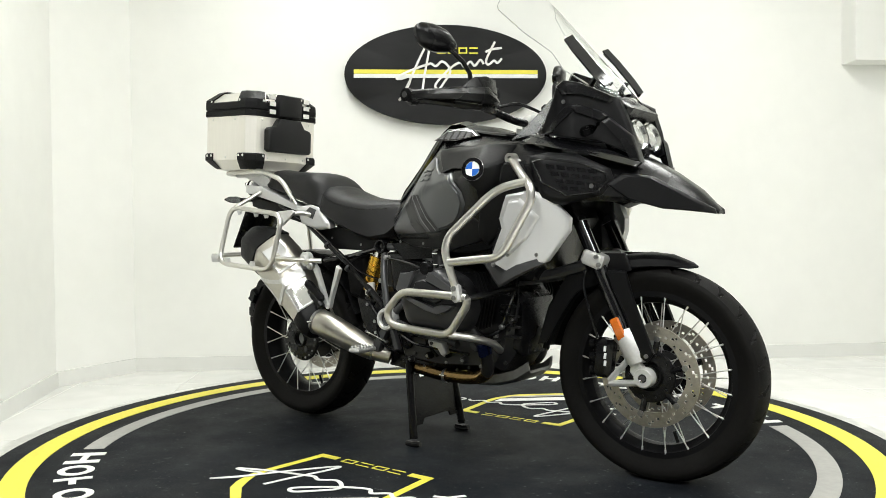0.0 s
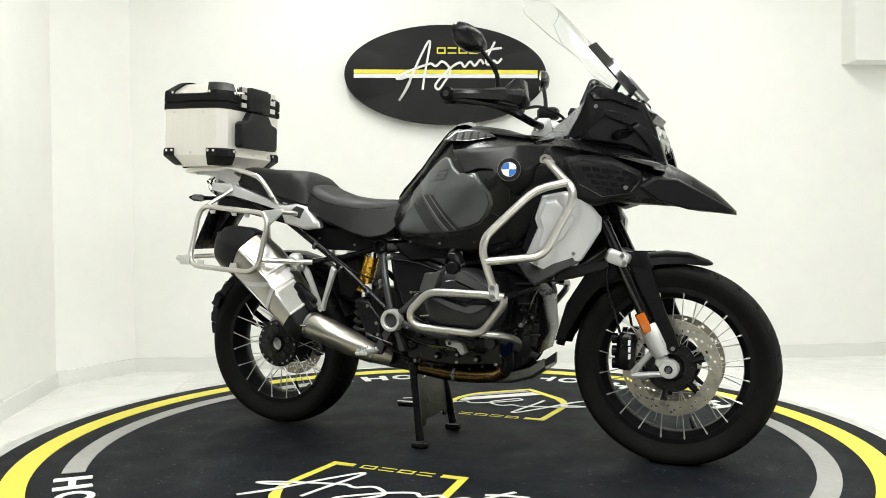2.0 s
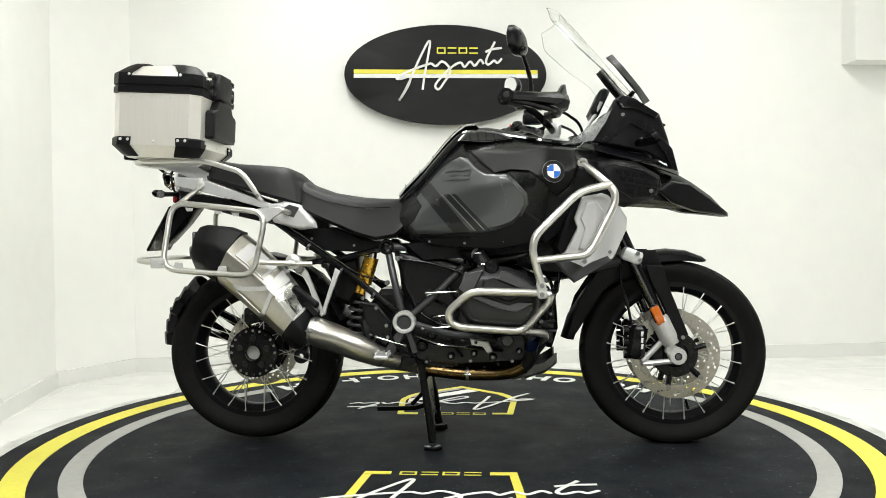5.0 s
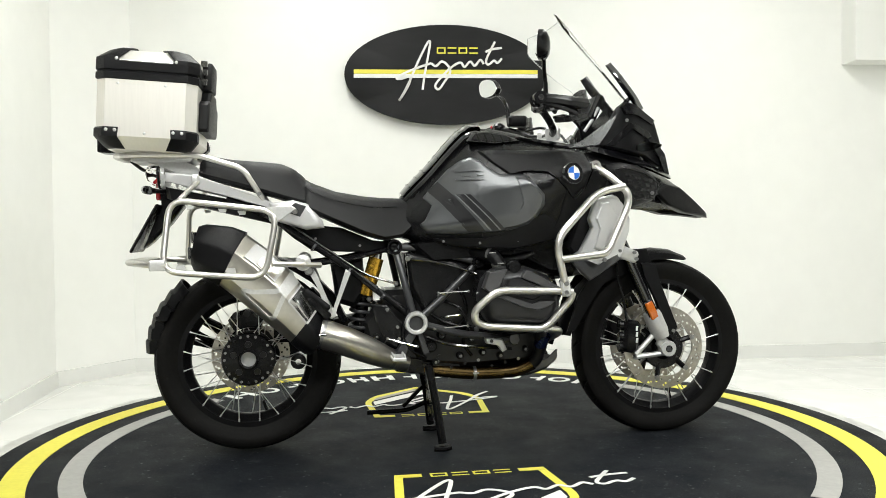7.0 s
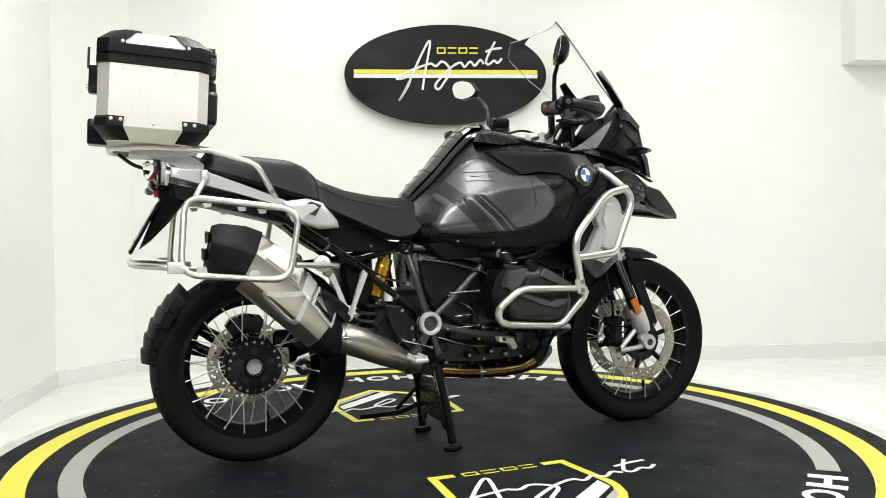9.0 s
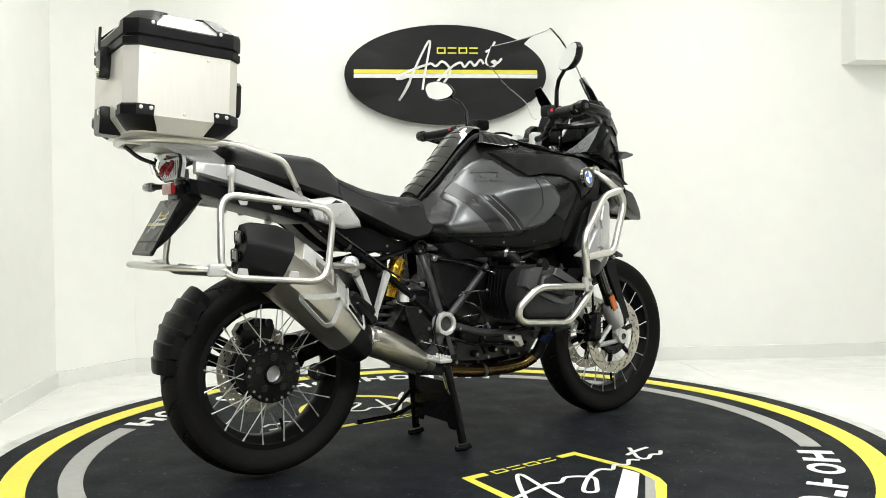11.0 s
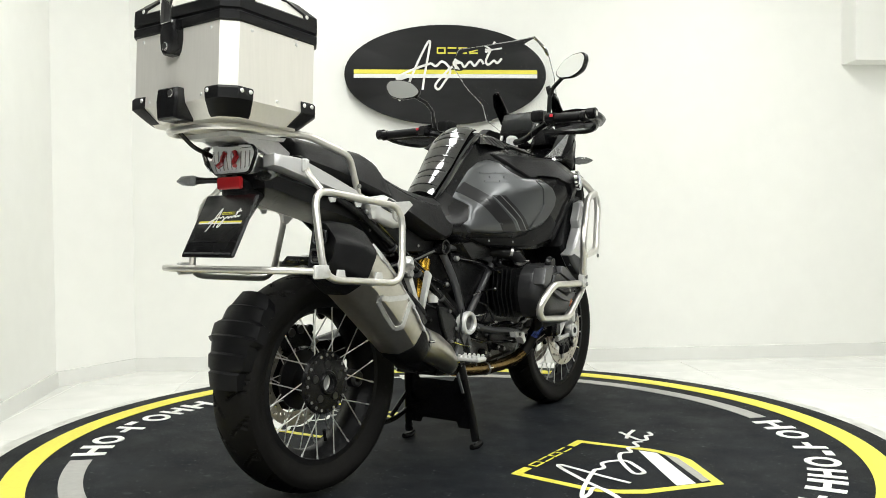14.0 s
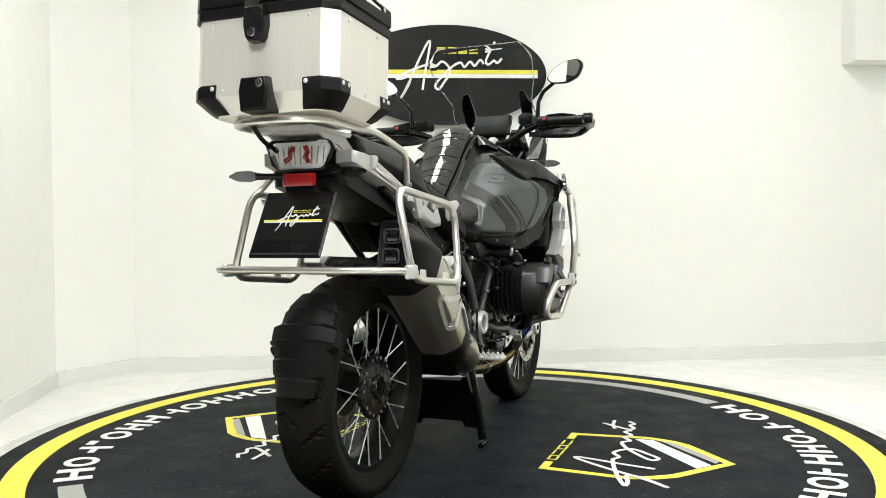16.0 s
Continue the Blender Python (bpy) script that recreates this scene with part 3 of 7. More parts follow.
def drilled_disc(r0, r1, y, cx, cz, th=0.005, n=90):
    """Brake disc with real through holes in staggered rows."""
    bm = bmesh.new()
    m = 6
    grid = {}
    for k in range(n):
        a = 2 * math.pi * k / n
        for j in range(m + 1):
            r = r0 + (r1 - r0) * j / m
            if j == 0:
                r += 0.003 * math.cos(6 * a)
            for s in (0, 1):
                grid[k, j, s] = bm.verts.new((cx + r * math.cos(a), y + (s - 0.5) * th, cz + r * math.sin(a)))
    holes = {(k, j) for k in range(n) for j in range(1, m - 1) if (k % 6, j) in ((0, 1), (2, 3), (4, 2), (1, 4))}
    for k in range(n):
        l = (k + 1) % n
        for j in range(m):
            if (k, j) in holes:
                q = [(k, j), (l, j), (l, j + 1), (k, j + 1)]
                for u, v in zip(q, q[1:] + q[:1]):
                    bm.faces.new((grid[(*u, 0)], grid[(*v, 0)], grid[(*v, 1)], grid[(*u, 1)]))
                continue
            for s in (0, 1):
                f = (grid[k, j, s], grid[l, j, s], grid[l, j + 1, s], grid[k, j + 1, s])
                bm.faces.new(f if s else f[::-1])
        for j in (0, m):
            bm.faces.new((grid[k, j, 0], grid[l, j, 0], grid[l, j, 1], grid[k, j, 1]))
    return bm


def wheels():
    fw = wheel("front_wheel", *FA, 0.325, 0.118, 0.243, 0.062, 40, 0.0, "black road tyre on a spoked wheel")
    for s in (-1, 1):
        sub("brake_disc", drilled_disc(0.110, 0.153, s * 0.070, *FA), DISC, fw, "drilled steel brake disc")
        bm = lathe(bmesh.new(), [(0.045, -0.006), (0.076, -0.006), (0.080, 0.0), (0.076, 0.006), (0.045, 0.006)], *FA, 40, cy=s * 0.066)
        sub("disc_carrier", bm, SATIN, fw)
        for k in range(6):
            a = 2 * math.pi * k / 6 + 0.3
            bm = cyl(bmesh.new(), (FA[0] + 0.070 * math.cos(a), s * 0.066, FA[1] + 0.070 * math.sin(a)), (FA[0] + 0.116 * math.cos(a), s * 0.068, FA[1] + 0.116 * math.sin(a)), 0.010, 8)
            sub("carrier_arm", bm, SATIN, fw)
        for k in range(6):
            a = 2 * math.pi * k / 6 + 0.3
            if s < 0:
                bolt(fw, FA[0] + 0.116 * math.cos(a), s * 0.0745, FA[1] + 0.116 * math.sin(a), 1.25)
        for k in range(10):
            a = 2 * math.pi * k / 10
            if s < 0:
                bolt(fw, FA[0] + 0.064 * math.cos(a), s * 0.073, FA[1] + 0.064 * math.sin(a), 0.55, True)
    rw = wheel("rear_wheel", *RA, 0.318, 0.157, 0.226, 0.088, 40, -0.004, "wide black tyre on a spoked rear wheel")
    sub("brake_disc", drilled_disc(0.098, 0.137, 0.060, *RA), DISC, rw, "drilled steel brake disc")
    bm = lathe(bmesh.new(), [(0.026, -0.062), (0.030, -0.066), (0.088, -0.060), (0.092, -0.052), (0.060, -0.035), (0.030, -0.012), (0.026, 0.0)], *RA, 48)
    sub("hub_flange", bm, SATIN, rw)
    sub("hub_ring", lathe(bmesh.new(), [(0.0275, -0.074), (0.031, -0.074), (0.035, -0.068), (0.035, -0.01), (0.0275, -0.01)], *RA, 36), SATIN, rw)
    bm = lathe(bmesh.new(), [(0.0005, -0.045), (0.022, -0.045), (0.0270, -0.050), (0.0270, -0.02), (0.0005, -0.02)], *RA, 36)
    sub("hub_bore", bm, CAST, rw, "bright hollow axle bore")
    for k in range(20):
        a = 2 * math.pi * k / 20
        bolt(rw, RA[0] + 0.080 * math.cos(a), -0.062, RA[1] + 0.080 * math.sin(a), 0.62, k % 4 == 3)
    for k in range(5):
        a = 2 * math.pi * k / 5 + 0.3
        bm = bmesh.new()
        lathe(bm, [(0.0005, -0.0665), (0.011, -0.0665), (0.013, -0.058), (0.0005, -0.058)], RA[0] + 0.052 * math.cos(a), RA[1] + 0.052 * math.sin(a), 14)
        sub("wheel_bolt", bm, ENGINE, rw)


wheels()


# -- front fork, brakes, mudguard --
def fork():
    for s in (-1, 1):
        f = part("fork_leg", tube(S([(0.585, 0.105, 0.80), (0.748, 0.105, 0.440)], s), 0.0215, 16), GLOSS, BIKE, "black fork tube with silver foot")
        cyl(bm := bmesh.new(), (0.560, s * 0.105, 0.855), (0.592, s * 0.105, 0.785), 0.027, 14)
        sub("fork_sleeve", bm, SATIN, f)
        bm = tube(S([(0.736, 0.105, 0.462), (0.742, 0.105, 0.449), (0.768, 0.105, 0.392), (0.780, 0.108, 0.365)], s), [0.030, 0.034, 0.034, 0.026], 18)
        sub("fork_foot", bm, CAST, f, "silver cast fork foot")
        bm = bmesh.new()
        lathe(bm, [(0.013, -0.018), (0.027, -0.018), (0.030, -0.012), (0.030, 0.016), (0.013, 0.016)], *FA, 28, cy=s * 0.105)
        plate(bm, [(0.765, 0.39), (0.80, 0.355), (0.785, 0.305), (0.755, 0.34)], s * 0.095, s * 0.118)
        tubes = [((0.765, 0.395), (0.682, 0.305)), ((0.79, 0.308), (0.682, 0.296))]
        for a, b in tubes:
            cyl(bm, (a[0], s * 0.102, a[1]), (b[0], s * 0.095, b[1]), 0.010, 8)
        sub("axle_clamp", bm, CAST, f)
        bm = bmesh.new()
        lathe(bm, [(0.0005, -0.012), (0.009, -0.012), (0.013, -0.016), (0.013, 0.01), (0.0005, 0.01)], *FA, 18, cy=s * 0.108)
        sub("axle_end", bm, GLOSS, f)
        bm = bmesh.new()
        m = Matrix.Rotation(radians(-25), 3, "Y")
        box(bm, (0.727, s * 0.134, 0.468), (0.030, 0.010, 0.066), 0.004, m)
        sub("reflector", bm, ORANGE, f, "amber side reflector")
        bm = bmesh.new()
        box(bm, (0.727, s * 0.128, 0.468), (0.036, 0.006, 0.072), 0.003, m)
        sub("reflector_frame", bm, SATIN, f)
        # fork guard
        bm = plate(bmesh.new(), [(0.690, 0.640), (0.745, 0.640), (0.770, 0.560), (0.832, 0.400), (0.812, 0.372), (0.790, 0.385), (0.745, 0.500), (0.700, 0.600)], s * 0.108, s * 0.126, 0.006)
        sub("fork_guard", bm, MATTE, f)
        bolt(f, 0.812, s * 0.127, 0.392, 0.9) if s < 0 else None
        # calliper
        c = part("brake_caliper", box(bmesh.new(), (0.662, s * 0.088, 0.372), (0.062, 0.055, 0.118), 0.014, Matrix.Rotation(radians(8), 3, "Y")), SATIN, BIKE, "black front brake caliper")
        for dz in (-0.04, 0.0, 0.04):
            bm = bmesh.new()
            cyl(bm, (0.634, s * 0.088, 0.372 + dz), (0.618, s * 0.088, 0.372 + dz), 0.017, 12)
            sub("piston_housing", bm, SATIN, c)
        for k in range(3):
            bm = bmesh.new()
            z0 = 0.350 + k * 0.022
            plate(bm, [(0.672, z0), (0.680, z0), (0.682, z0 + 0.017), (0.674, z0 + 0.017)], s * 0.114, s * 0.118, 0.001)
            sub("caliper_mark", bm, BADGE_WHITE, c)
        hose = tube(S([(0.645, 0.10, 0.43), (0.625, 0.118, 0.52), (0.600, 0.112, 0.60), (0.615, 0.09, 0.68)], s), 0.0045, 8, rad=0.04)
        part("brake_hose", hose, SATIN, BIKE)
    # bridge and its clamps
    for s in (-1, 1):
        bm = bmesh.new()
        box(bm, (0.642, s * 0.105, 0.672), (0.072, 0.062, 0.045), 0.008, Matrix.Rotation(radians(22), 3, "Y"))
        c = part("fork_clamp", bm, CAST, BIKE, "silver cast fork clamp")
        for dx in (-0.012, 0.012):
            bolt(c, 0.664 - dx * 0.3, s * 0.137 if s < 0 else 0.131, 0.668 + dx, 1.0)
    bm = bmesh.new()
    cyl(bm, (0.628, -0.08, 0.678), (0.628, 0.08, 0.678), 0.020, 12)
    sweep(bm, [(0.61, -0.09, 0.655), (0.48, -0.07, 0.62), (0.36, -0.06, 0.60)], 0.02, 10)
    sweep(bm, [(0.61, 0.09, 0.655), (0.48, 0.07, 0.62), (0.36, 0.06, 0.60)], 0.02, 10)
    part("fork_bridge", bm, FRAME_GREY, BIKE)
    # mudguard over the front wheel
    bm = bmesh.new()
    loops = []
    path = [(172, 0.384, 0.055), (160, 0.378, 0.068), (145, 0.370, 0.076), (130, 0.366, 0.080), (117, 0.364, 0.080), (104, 0.360, 0.075), (93, 0.357, 0.064), (82, 0.355, 0.048), (72, 0.350, 0.026), (69.5, 0.348, 0.010)]
    for a, r, w in path:
        ca, sa = math.cos(radians(a)), math.sin(radians(a))
        lp = []
        for u, dr in ((-1, -0.030), (-0.93, -0.008), (-0.6, 0.004), (0, 0.012), (0.6, 0.004), (0.93, -0.008), (1, -0.030), (0.93, -0.034), (0.6, -0.004), (0, 0.006), (-0.6, -0.004), (-0.93, -0.034)):
            lp.append((FA[0] + (r + dr * min(1, w / 0.06)) * ca, u * w, FA[1] + (r + dr * min(1, w / 0.06)) * sa))
        loops.append(lp)
    rings(bm, loops)
    fg = part("front_mudguard", bm, MATTE, BIKE, "matte black front mudguard")
    for s in (-1, 1):
        bm = shell(bmesh.new(), [(0.455, 0.400), (0.425, 0.395), (0.465, 0.520), (0.545, 0.640), (0.640, 0.690), (0.730, 0.690), (0.750, 0.640), (0.640, 0.620), (0.560, 0.560), (0.490, 0.470)], lambda x, z: -0.083, 0.006, 0.003, 0.002, 0.03, s * -1)
        sub("side_wing", bm, MATTE, fg)


fork()

# -- tank and front bodywork --
TANK = [
    (-0.17, [(0, .885), (.03, .880), (.060, .860), (.085, .83), (.100, .80), (.105, .77), (.080, .74)]),
    (-0.10, [(0, .945), (.035, .940), (.065, .920), (.100, .87), (.150, .82), (.170, .775), (.140, .715)]),
    (0.00, [(0, 1.06), (.040, 1.055), (.070, 1.030), (.120, .975), (.190, .88), (.205, .785), (.175, .705)]),
    (0.075, [(0, 1.128), (.045, 1.125), (.080, 1.100), (.148, 1.020), (.225, .90), (.235, .795), (.205, .695)]),
    (0.15, [(0, 1.133), (.050, 1.130), (.090, 1.105), (.180, 1.025), (.260, .91), (.255, .81), (.225, .690)]),
    (0.25, [(0, 1.113), (.060, 1.110), (.100, 1.085), (.220, 1.020), (.300, .92), (.275, .83), (.235, .685)]),
    (0.35, [(0, 1.075), (.070, 1.072), (.110, 1.065), (.240, 1.030), (.345, .94), (.300, .86), (.240, .700)]),
    (0.45, [(0, 1.050), (.070, 1.050), (.110, 1.050), (.220, 1.030), (.310, .96), (.285, .89), (.225, .760)]),
    (0.56, [(0, 1.040), (.070, 1.040), (.110, 1.040), (.180, 1.020), (.255, .96), (.245, .90), (.205, .850)]),
]


def tank_section(x):
    rows = [(r[0], *[v for p in r[1] for v in p]) for r in TANK]
    v = interp(rows, x)
    return [(v[2 * i], v[2 * i + 1]) for i in range(7)]


def tank_y(x, z):
    """Half width of the tank's flank at x, z (negative: the right side)."""
    sec = tank_section(x)
    for (y0, z0), (y1, z1) in zip(sec[1:], sec[2:]):
        if z0 >= z >= z1:
            t = (z0 - z) / max(z0 - z1, 1e-6)
            return -(y0 + (y1 - y0) * t)
    return -sec[-1][0] if z < sec[-1][1] else -sec[1][0]


def tank():
    bm = bmesh.new()
    loops = []
    for x in [-0.17 + 0.73 * k / 30 for k in range(31)]:
        sec = tank_section(x)
        half = []
        for (a, b) in zip(sec, sec[1:]):
            for t in (0, 0.5):
                half.append((a[0] + (b[0] - a[0]) * t, a[1] + (b[1] - a[1]) * t))
        half.append(sec[-1])
        half.append((sec[-1][0] * 0.5, sec[-1][1] + 0.004))
        lp = [(x, -y, z) for y, z in half] + [(x, y, z) for y, z in half[::-1]][:-1]
        loops.append(lp)
    rings(bm, loops)
    for _ in range(1):
        bmesh.ops.smooth_vert(bm, verts=bm.verts, factor=0.35, use_axis_x=False, use_axis_y=True, use_axis_z=True)
    t = part("fuel_tank", bm, SATIN, BIKE, "black fuel tank cover with dark grey side panels", 50)
    for s in (-1, 1):
        out = [(-0.118, 0.785), (-0.100, 0.756), (-0.022, 0.750), (0.140, 0.757), (0.196, 0.767), (0.238, 0.782), (0.264, 0.808), (0.286, 0.848), (0.282, 0.882), (0.252, 0.915), (0.220, 0.950), (0.150, 0.952), (0.116, 0.976), (0.088, 1.010), (0.060, 1.018), (0.030, 1.008), (-0.012, 0.978), (-0.068, 0.918), (-0.100, 0.880), (-0.075, 0.850), (-0.100, 0.800)]
        bm = shell(bmesh.new(), out, tank_y, 0.012, 0.005, 0.008, 0.016, -s)
        p = sub("side_panel", bm, GREY_PAINT, t, "dark grey satin tank side panel")
        for q in ([(-0.085, 0.902), (-0.049, 0.935), (0.094, 0.761), (0.036, 0.759)], [(0.003, 0.886), (0.026, 0.886), (0.139, 0.764), (0.116, 0.762)], [(0.032, 0.886), (0.046, 0.886), (0.160, 0.765), (0.146, 0.764)]):
            sub("stripe", draped(bmesh.new(), q, tank_y, 0.0094, 0.004, -s), STRIPE, t)
        for q in ([(-0.003, 0.886), (0.001, 0.886), (0.114, 0.762), (0.109, 0.762)], [(0.028, 0.886), (0.031, 0.886), (0.144, 0.764), (0.140, 0.764)]):
            sub("pinstripe", draped(bmesh.new(), q, tank_y, 0.0094, 0.004, -s), PALE_LINE, t)
        # raised front facet of the panel
        q = [(0.190, 0.946), (0.218, 0.944), (0.246, 0.912), (0.274, 0.880), (0.278, 0.850), (0.258, 0.812), (0.234, 0.788), (0.194, 0.773), (0.150, 0.765), (0.196, 0.812), (0.214, 0.853), (0.205, 0.891)]
        sub("panel_facet", shell(bmesh.new(), q, tank_y, 0.006, 0.004, 0.0125, 0.014, -s), GREY_PAINT, t)
        # raised plain marks
        for x0 in (0.004, 0.050):
            for zz, w0, w1 in ((0.935, 0.0, 0.040), (0.950, 0.022, 0.042), (0.966, 0.002, 0.043)):
                q = [(x0 + w0, zz), (x0 + w1, zz), (x0 + w1 + 0.003, zz + 0.006), (x0 + w0 + 0.003, zz + 0.006)]
                sub("raised_mark", draped(bmesh.new(), q, tank_y, 0.0116, 0.005, -s), GREY_PAINT, t)
        out = [(0.085, 1.040), (0.185, 1.040), (0.360, 1.036), (0.440, 1.026), (0.445, 0.975), (0.420, 0.905), (0.375, 0.868), (0.340, 0.905), (0.290, 0.955), (0.225, 0.962), (0.172, 0.952), (0.125, 0.995)]
        sub("shoulder_cover", shell(bmesh.new(), out, tank_y, 0.012, 0.005, 0.012, 0.016, -s), MATTE, t, "matte black shoulder cover")
        out = [(0.350, 0.895), (0.378, 0.862), (0.425, 0.900), (0.450, 0.970), (0.500, 0.968), (0.505, 0.900), (0.445, 0.800), (0.345, 0.715), (0.310, 0.740), (0.335, 0.810)]
        sub("flank_cover", shell(bmesh.new(), out, tank_y, 0.012, 0.006, 0.005, 0.02, -s), MATTE, t, "matte black flank cover")
        out = [(-0.10, 0.738), (0.10, 0.738), (0.23, 0.766), (0.285, 0.820), (0.330, 0.790), (0.330, 0.730), (0.200, 0.700), (-0.02, 0.712)]
        sub("lower_trim", shell(bmesh.new(), out, tank_y, 0.012, 0.006, 0.005, 0.02, -s), MATTE, t, "matte black lower trim")
        # gloss edge that runs beside the top of the tank
        pts = [(-0.16, 0.062, 0.870), (-0.08, 0.068, 0.945), (0.0, 0.074, 1.035), (0.065, 0.086, 1.102), (0.14, 0.095, 1.108), (0.24, 0.11, 1.088), (0.36, 0.13, 1.066), (0.50, 0.135, 1.048)]
        bm = sweep(bmesh.new(), S(pts, s), [0.008, 0.012, 0.013, 0.012, 0.007, 0.007, 0.009, 0.006], 8, rad=0.03)
        sub("edge_trim", bm, GLOSS, t, "gloss black trim along the tank")
        # emblem
        nx = Vector((0.25, s * 1.0, 0.12)).normalized()
        for nm, r0, m_, d in (("emblem_ring", 0.0345, GLOSS, 0.0065), ("emblem_rim", 0.0360, CHROME, 0.0045)):
            c = Vector((0.362, s * 0.350, 0.947))
            sub(nm, cyl(bmesh.new(), c - nx * 0.006, c + nx * d, r0, 32), m_, t)
        ux = Vector((0, 0, 1)).cross(nx).normalized()
        uz = nx.cross(ux)
        for k in range(4):
            bm = bmesh.new()
            lp = [Vector((0, 0, 0))] + [(ux * math.cos(a) + uz * math.sin(a)) * 0.0215 for a in (math.pi / 2 * k + math.pi / 2 * i / 6 for i in range(7))]
            rings(bm, [[c + v + nx * 0.0060 for v in lp], [c + v + nx * 0.0078 for v in lp]])
            sub("emblem_field", bm, BADGE_BLUE if k % 2 else BADGE_WHITE, t)
        sub("emblem_inner_ring", tube([c + (ux * math.cos(a) + uz * math.sin(a)) * 0.0222 + nx * 0.0068 for a in (2 * math.pi * i / 28 for i in range(28))], 0.0012, 6, True), CHROME, t)
    # tank top: smooth ribbed pad, filler panel and vents
    spine = [(-0.165, 0.892, 0.056), (-0.145, 0.916, 0.062), (-0.06, 1.000, 0.068), (0.0, 1.071, 0.072), (0.040, 1.112, 0.073), (0.075, 1.137, 0.070), (0.110, 1.140, 0.064)]
    bm = bmesh.new()
    loops = []
    for k in range(31):
        x = -0.165 + 0.275 * k / 30
        z, w = interp(spine, x)
        loops.append([(x - 0.006 * (1 - u * u), w * u, z + 0.010 - 0.016 * u * u) for u in (-1, -0.85, -0.6, -0.3, 0, 0.3, 0.6, 0.85, 1)] + [(x + 0.012, 0.6 * w, z - 0.012), (x + 0.012, -0.6 * w, z - 0.012)])
    rings(bm, loops)
    sub("tank_pad", bm, PAD_CLEAR, t, "clear-coated ribbed tank pad")
    for k, x in enumerate((-0.140, -0.112, -0.088, -0.058, -0.040, -0.010, 0.022, 0.040)):
        z, w = interp(spine, x)
        w *= 0.78 if k % 2 else 0.9
        pts = [(x - 0.006 * (1 - u * u), w * u, z + 0.0105 - 0.016 * (u * w / interp(spine, x)[1]) ** 2) for u in (-1, -0.6, -0.2, 0.2, 0.6, 1)]
        sub("pad_rib", sweep(bmesh.new(), pts, 0.0022 if k % 2 else 0.003, 6), GLOSS, t)
    for s in (-1, 1):
        def vy(x, z):
            return -0.101 - 1.1 * (1.105 - z)
        out = [(0.050, 1.074), (0.078, 1.108), (0.128, 1.116), (0.200, 1.103), (0.242, 1.077), (0.150, 1.064)]
        sub("vent_frame", shell(bmesh.new(), out, vy, 0.030, 0.006, 0.004, 0.012, -s), GLOSS, t, "gloss black vent surround")
        inner = [(0.066, 1.078), (0.086, 1.102), (0.128, 1.108), (0.194, 1.096), (0.222, 1.080), (0.150, 1.071)]
        sub("vent_opening", draped(bmesh.new(), inner, vy, 0.0052, 0.003, -s), MATTE, t)
        for k in range(5):
            x = 0.092 + k * 0.028
            q = [(x, 1.072), (x + 0.006, 1.072), (x + 0.001, 1.104 - 0.006 * max(0, k - 2)), (x - 0.005, 1.104 - 0.006 * max(0, k - 2))]
            sub("vent_slat", draped(bmesh.new(), q, vy, 0.0075, 0.006, -s), TYRE, t)
    bm = plate(bmesh.new(), [(0.09, 1.122), (0.30, 1.092), (0.33, 1.085), (0.33, 1.078), (0.09, 1.108)], -0.05, 0.05, 0.004)
    sub("filler_panel", bm, SATIN, t)


tank()


def beak_y(x, z):
    return -interp([(0.50, 0.270), (0.56, 0.262), (0.66, 0.215), (0.75, 0.165), (0.85, 0.125), (0.93, 0.085), (1.0, 0.030)], x)[0] + (0.30 * max(0, z - 0.96)) + 0.25 * max(0, 0.86 - z)


